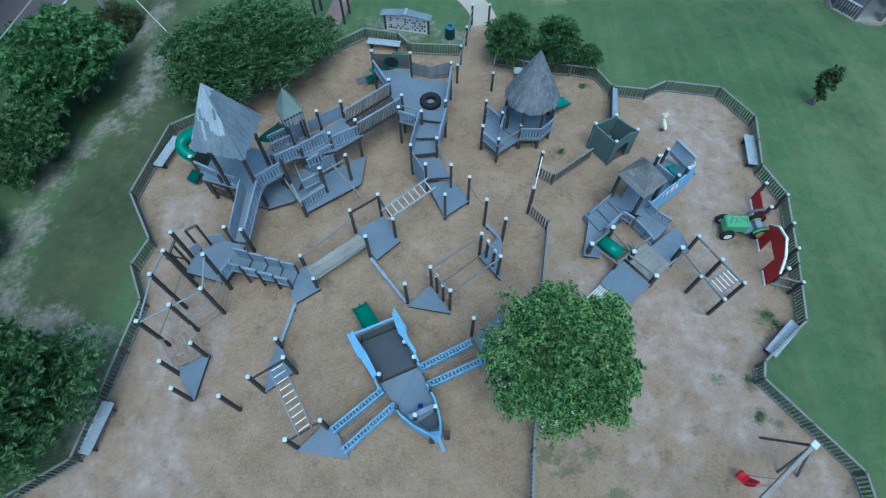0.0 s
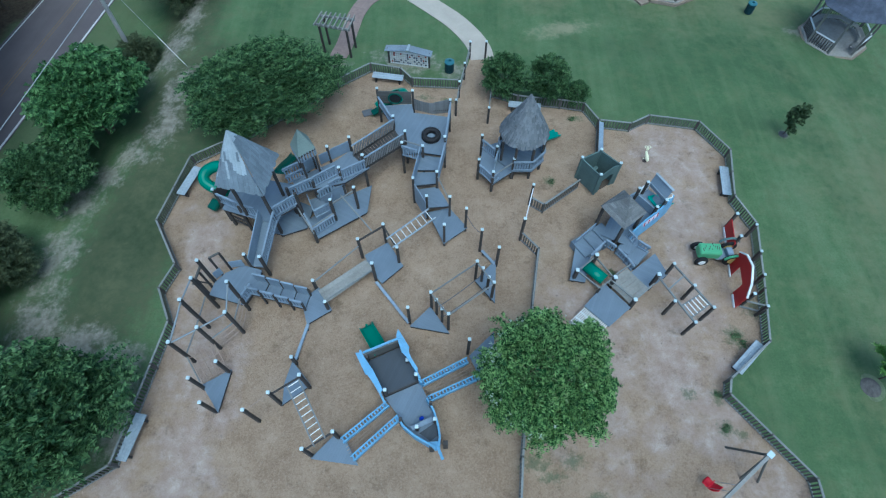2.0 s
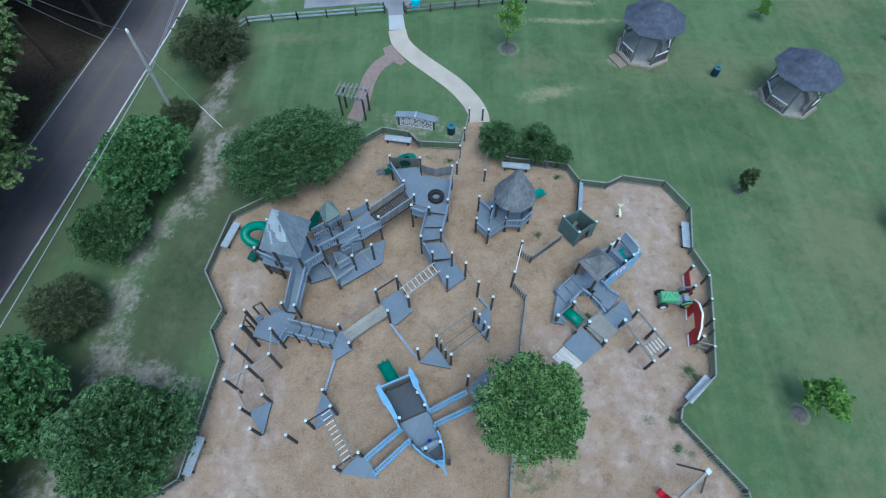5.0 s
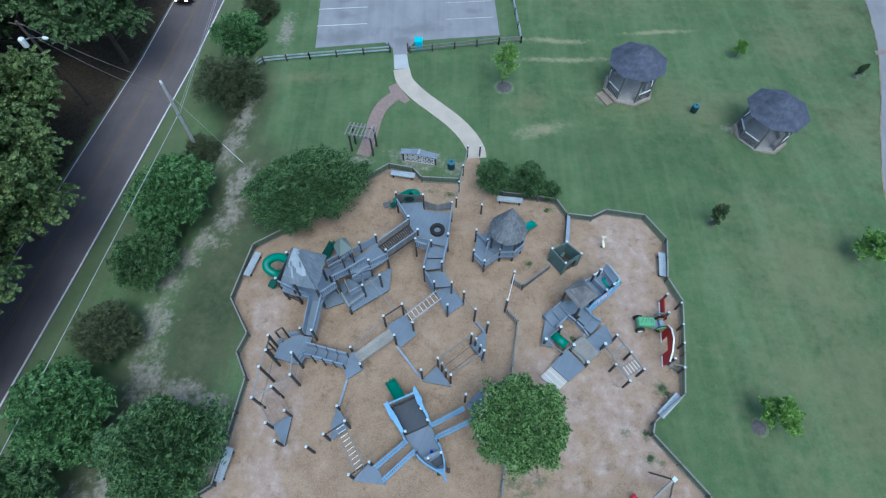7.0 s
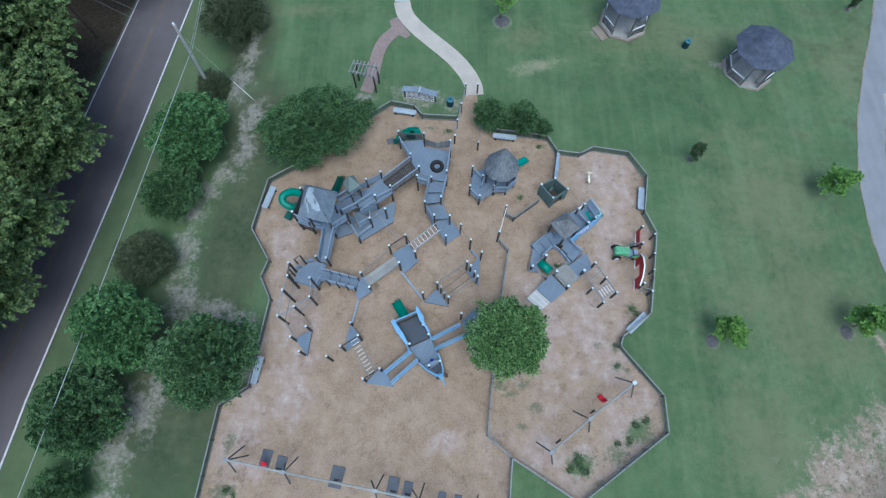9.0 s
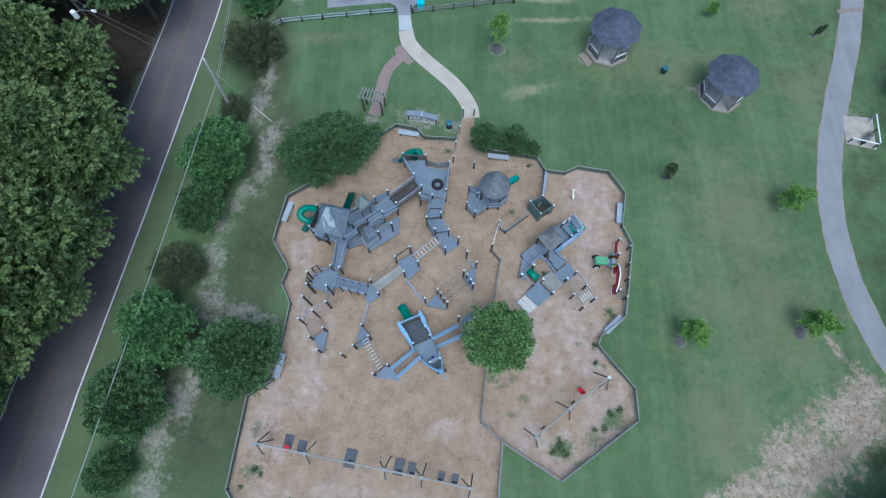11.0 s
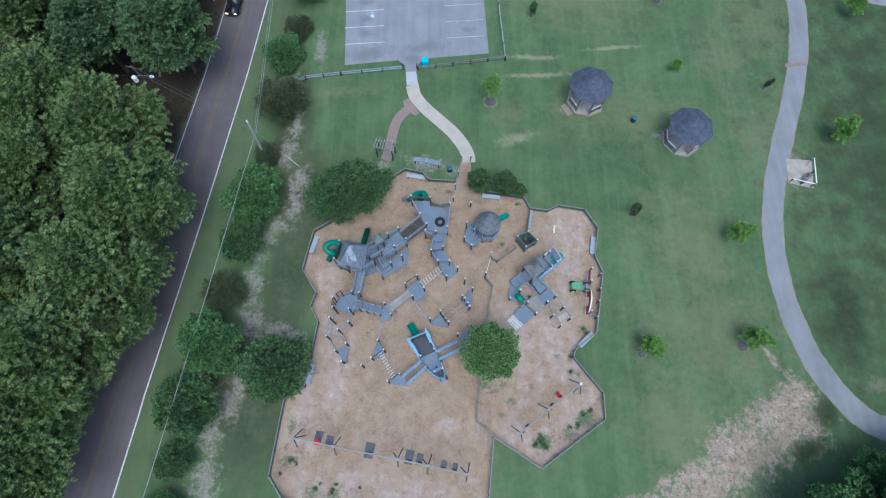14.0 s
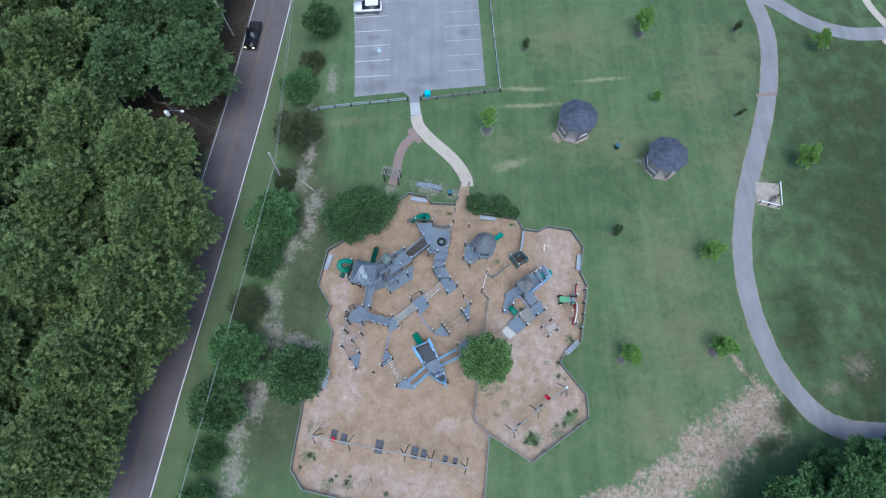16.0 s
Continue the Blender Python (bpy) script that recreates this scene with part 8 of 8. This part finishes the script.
part("shaft", rod(bmesh.new(), (-37.5, 40.1, -2.5), P2, 0.17, 0.12, 12), BARK, pole2)
part("transformer", lathe(bmesh.new(), [(0.22, 0), (0.27, 0.05), (0.27, 0.8), (0.2, 0.88)], 14, Matrix.Translation((-37.5, 38.6, 6.3))), WHITE, pole2)
part("transformer_bracket", beam(bmesh.new(), (-37.5, 38.6, 6.9), (-37.0, 39.0, 6.9), 0.06, 0.12), STEEL, pole2)
part("lamp_arm", rod(bmesh.new(), (-37.0, 39.0, 6.9), (-35.5, 38.65, 7.2), 0.035), STEEL, pole2)
part("lamp_head", lathe(bmesh.new(), [(0.04, -0.35), (0.15, -0.2), (0.17, 0.1), (0.05, 0.3)], 12, Matrix.Translation((-35.25, 38.6, 7.2)) @ pose(0, 0, 0, 0, 82, -15)), WHITE, pole2)
part("crossarm", beam(bmesh.new(), (-37.9, 39.2, 8.3), (-36.3, 38.8, 8.3), 0.1, 0.12), BARK, pole2)

pole3 = thing("utility_pole", "pale weathered utility pole at the edge of the woods", "utility pole", (-33.9, 58.0), "utility poles")
part("shaft", rod(bmesh.new(), (-35.0, 60.0, -2.9), (-34.4, 58.7, 5.8), 0.14, 0.10, 10), POLE, pole3)


def wire(a, b, sag, material, r=0.016):
    t = thing("overhead_wire", "thin overhead cable slung between poles", "cable", lerp(a, b, 0.5)[:2] + (0,), "overhead wires")
    part("strand", tube(bmesh.new(), [lerp(a, b, f)[:2] + (lerp(a, b, f)[2] - sag * 4 * f * (1 - f),) for f in [k / 14 for k in range(15)]], r, 5), material, t)


wire(P2, PT, 0.5, DARKWIRE, 0.02)
wire((-37.0, 39.0, 7.6), PF.lerp(PT, 0.80), 0.5, DARKWIRE, 0.02)
wire(PM + Vector((0.12, 0.0, 0.05)), (-23.3, 75.0, 4.9), 0.25, WIRE, 0.018)
wire(PM + Vector((-0.15, 0, -0.1)), (-23.9, 75.0, 4.5), 0.3, WIRE, 0.014)
wire(PM, (-31.1, -22.0, 4.7), 0.25, WIRE, 0.028)
GF = Vector(on_ground(-18.65, 30.4))
wire(PF.lerp(PT, 0.9), GF, 0.0, WIRE, 0.013)
wire(GF.lerp(PF.lerp(PT, 0.9), 0.30), GF.lerp(PF.lerp(PT, 0.9), 0.02), 0.0, WHITE, 0.028)


# cars
def car(name, label, x, y, turn, paint, long=4.5, wide=1.82, high=1.62, pickup=False, lights=False):
    t = thing(name, label, "car", on_ground(x, y, 0.05), local=True, turn=turn)
    L, W = long / 2, wide / 2
    prof = [(-L, 0.42), (-L, 0.75), (-L + 0.08, 0.95), (-L * 0.45, 1.02), (L * 0.95, 1.02), (L, 0.8), (L, 0.42)]
    bm = bmesh.new()
    lo = [bm.verts.new((px, -W, pz)) for px, pz in prof]
    hi = [bm.verts.new((px, W, pz)) for px, pz in prof]
    bm.faces.new(lo[::-1])
    bm.faces.new(hi)
    for k in range(len(prof)):
        bm.faces.new((lo[k - 1], lo[k], hi[k], hi[k - 1]))
    bmesh.ops.recalc_face_normals(bm, faces=bm.faces[:])
    bmesh.ops.bevel(bm, geom=bm.edges[:], offset=0.09, segments=3, affect="EDGES")
    part("body", bm, paint, t, smooth=True)
    c0, c1 = (-L * 0.42, L * 0.9) if not pickup else (-L * 0.35, L * 0.3)
    bm = bmesh.new()
    base = [bm.verts.new(v) for v in ((c0, -W * 0.93, 1.0), (c1, -W * 0.93, 1.0), (c1, W * 0.93, 1.0), (c0, W * 0.93, 1.0))]
    top = [bm.verts.new(v) for v in ((c0 + 0.65, -W * 0.74, high - 0.05), (c1 - 0.35, -W * 0.74, high - 0.05), (c1 - 0.35, W * 0.74, high - 0.05), (c0 + 0.65, W * 0.74, high - 0.05))]
    bm.faces.new(top)
    for k in range(4):
        bm.faces.new((base[k - 1], base[k], top[k], top[k - 1]))
    bmesh.ops.bevel(bm, geom=bm.edges[:], offset=0.05, segments=2, affect="EDGES")
    part("window_band", bm, GLASS, t, "dark tinted windows", smooth=True)
    part("roof", block(bmesh.new(), Matrix.Translation(((c0 + c1 + 0.3) / 2, 0, high)), (c1 - c0) - 0.95, wide * 0.76, 0.08, 0.035), paint, t)
    for sx in (-L * 0.62, L * 0.62):
        for sy in (-W + 0.1, W - 0.1):
            m = Matrix.Translation((sx, sy, 0.31)) @ pose(0, 0, 0, 90, 0, 0)
            w = part("wheel", lathe(bmesh.new(), [(0.2, -0.11), (0.30, -0.11), (0.33, -0.06), (0.33, 0.06), (0.30, 0.11), (0.2, 0.11)], 20, m), RUBBER, t)
            part("rim", lathe(bmesh.new(), [(0.19, -0.12), (0.2, 0.12)], 14, m), STEEL, w)
    for sy in (-W * 0.68, W * 0.68):
        part("headlight", block(bmesh.new(), Matrix.Translation((-L + 0.02, sy, 0.74)), 0.1, 0.34, 0.15, 0.03), LAMPON if lights else WHITE, t)
        part("tail_light", block(bmesh.new(), Matrix.Translation((L - 0.02, sy, 0.8)), 0.08, 0.26, 0.16, 0.03), RED, t)
    if pickup:
        part("load_bed", block(bmesh.new(), Matrix.Translation((L * 0.62, 0, 1.03)), L * 0.62, wide * 0.8, 0.06), RUBBER, t)
    return t


car("white_car", "white hatchback parked in a car park bay", -12.5, 62.5, 4, CARWHITE)
car("dark_pickup", "black pickup truck with lit headlamps on the road", -31.5, 59.4, 84, CARBLACK, 5.3, 1.95, 1.8, True, True)
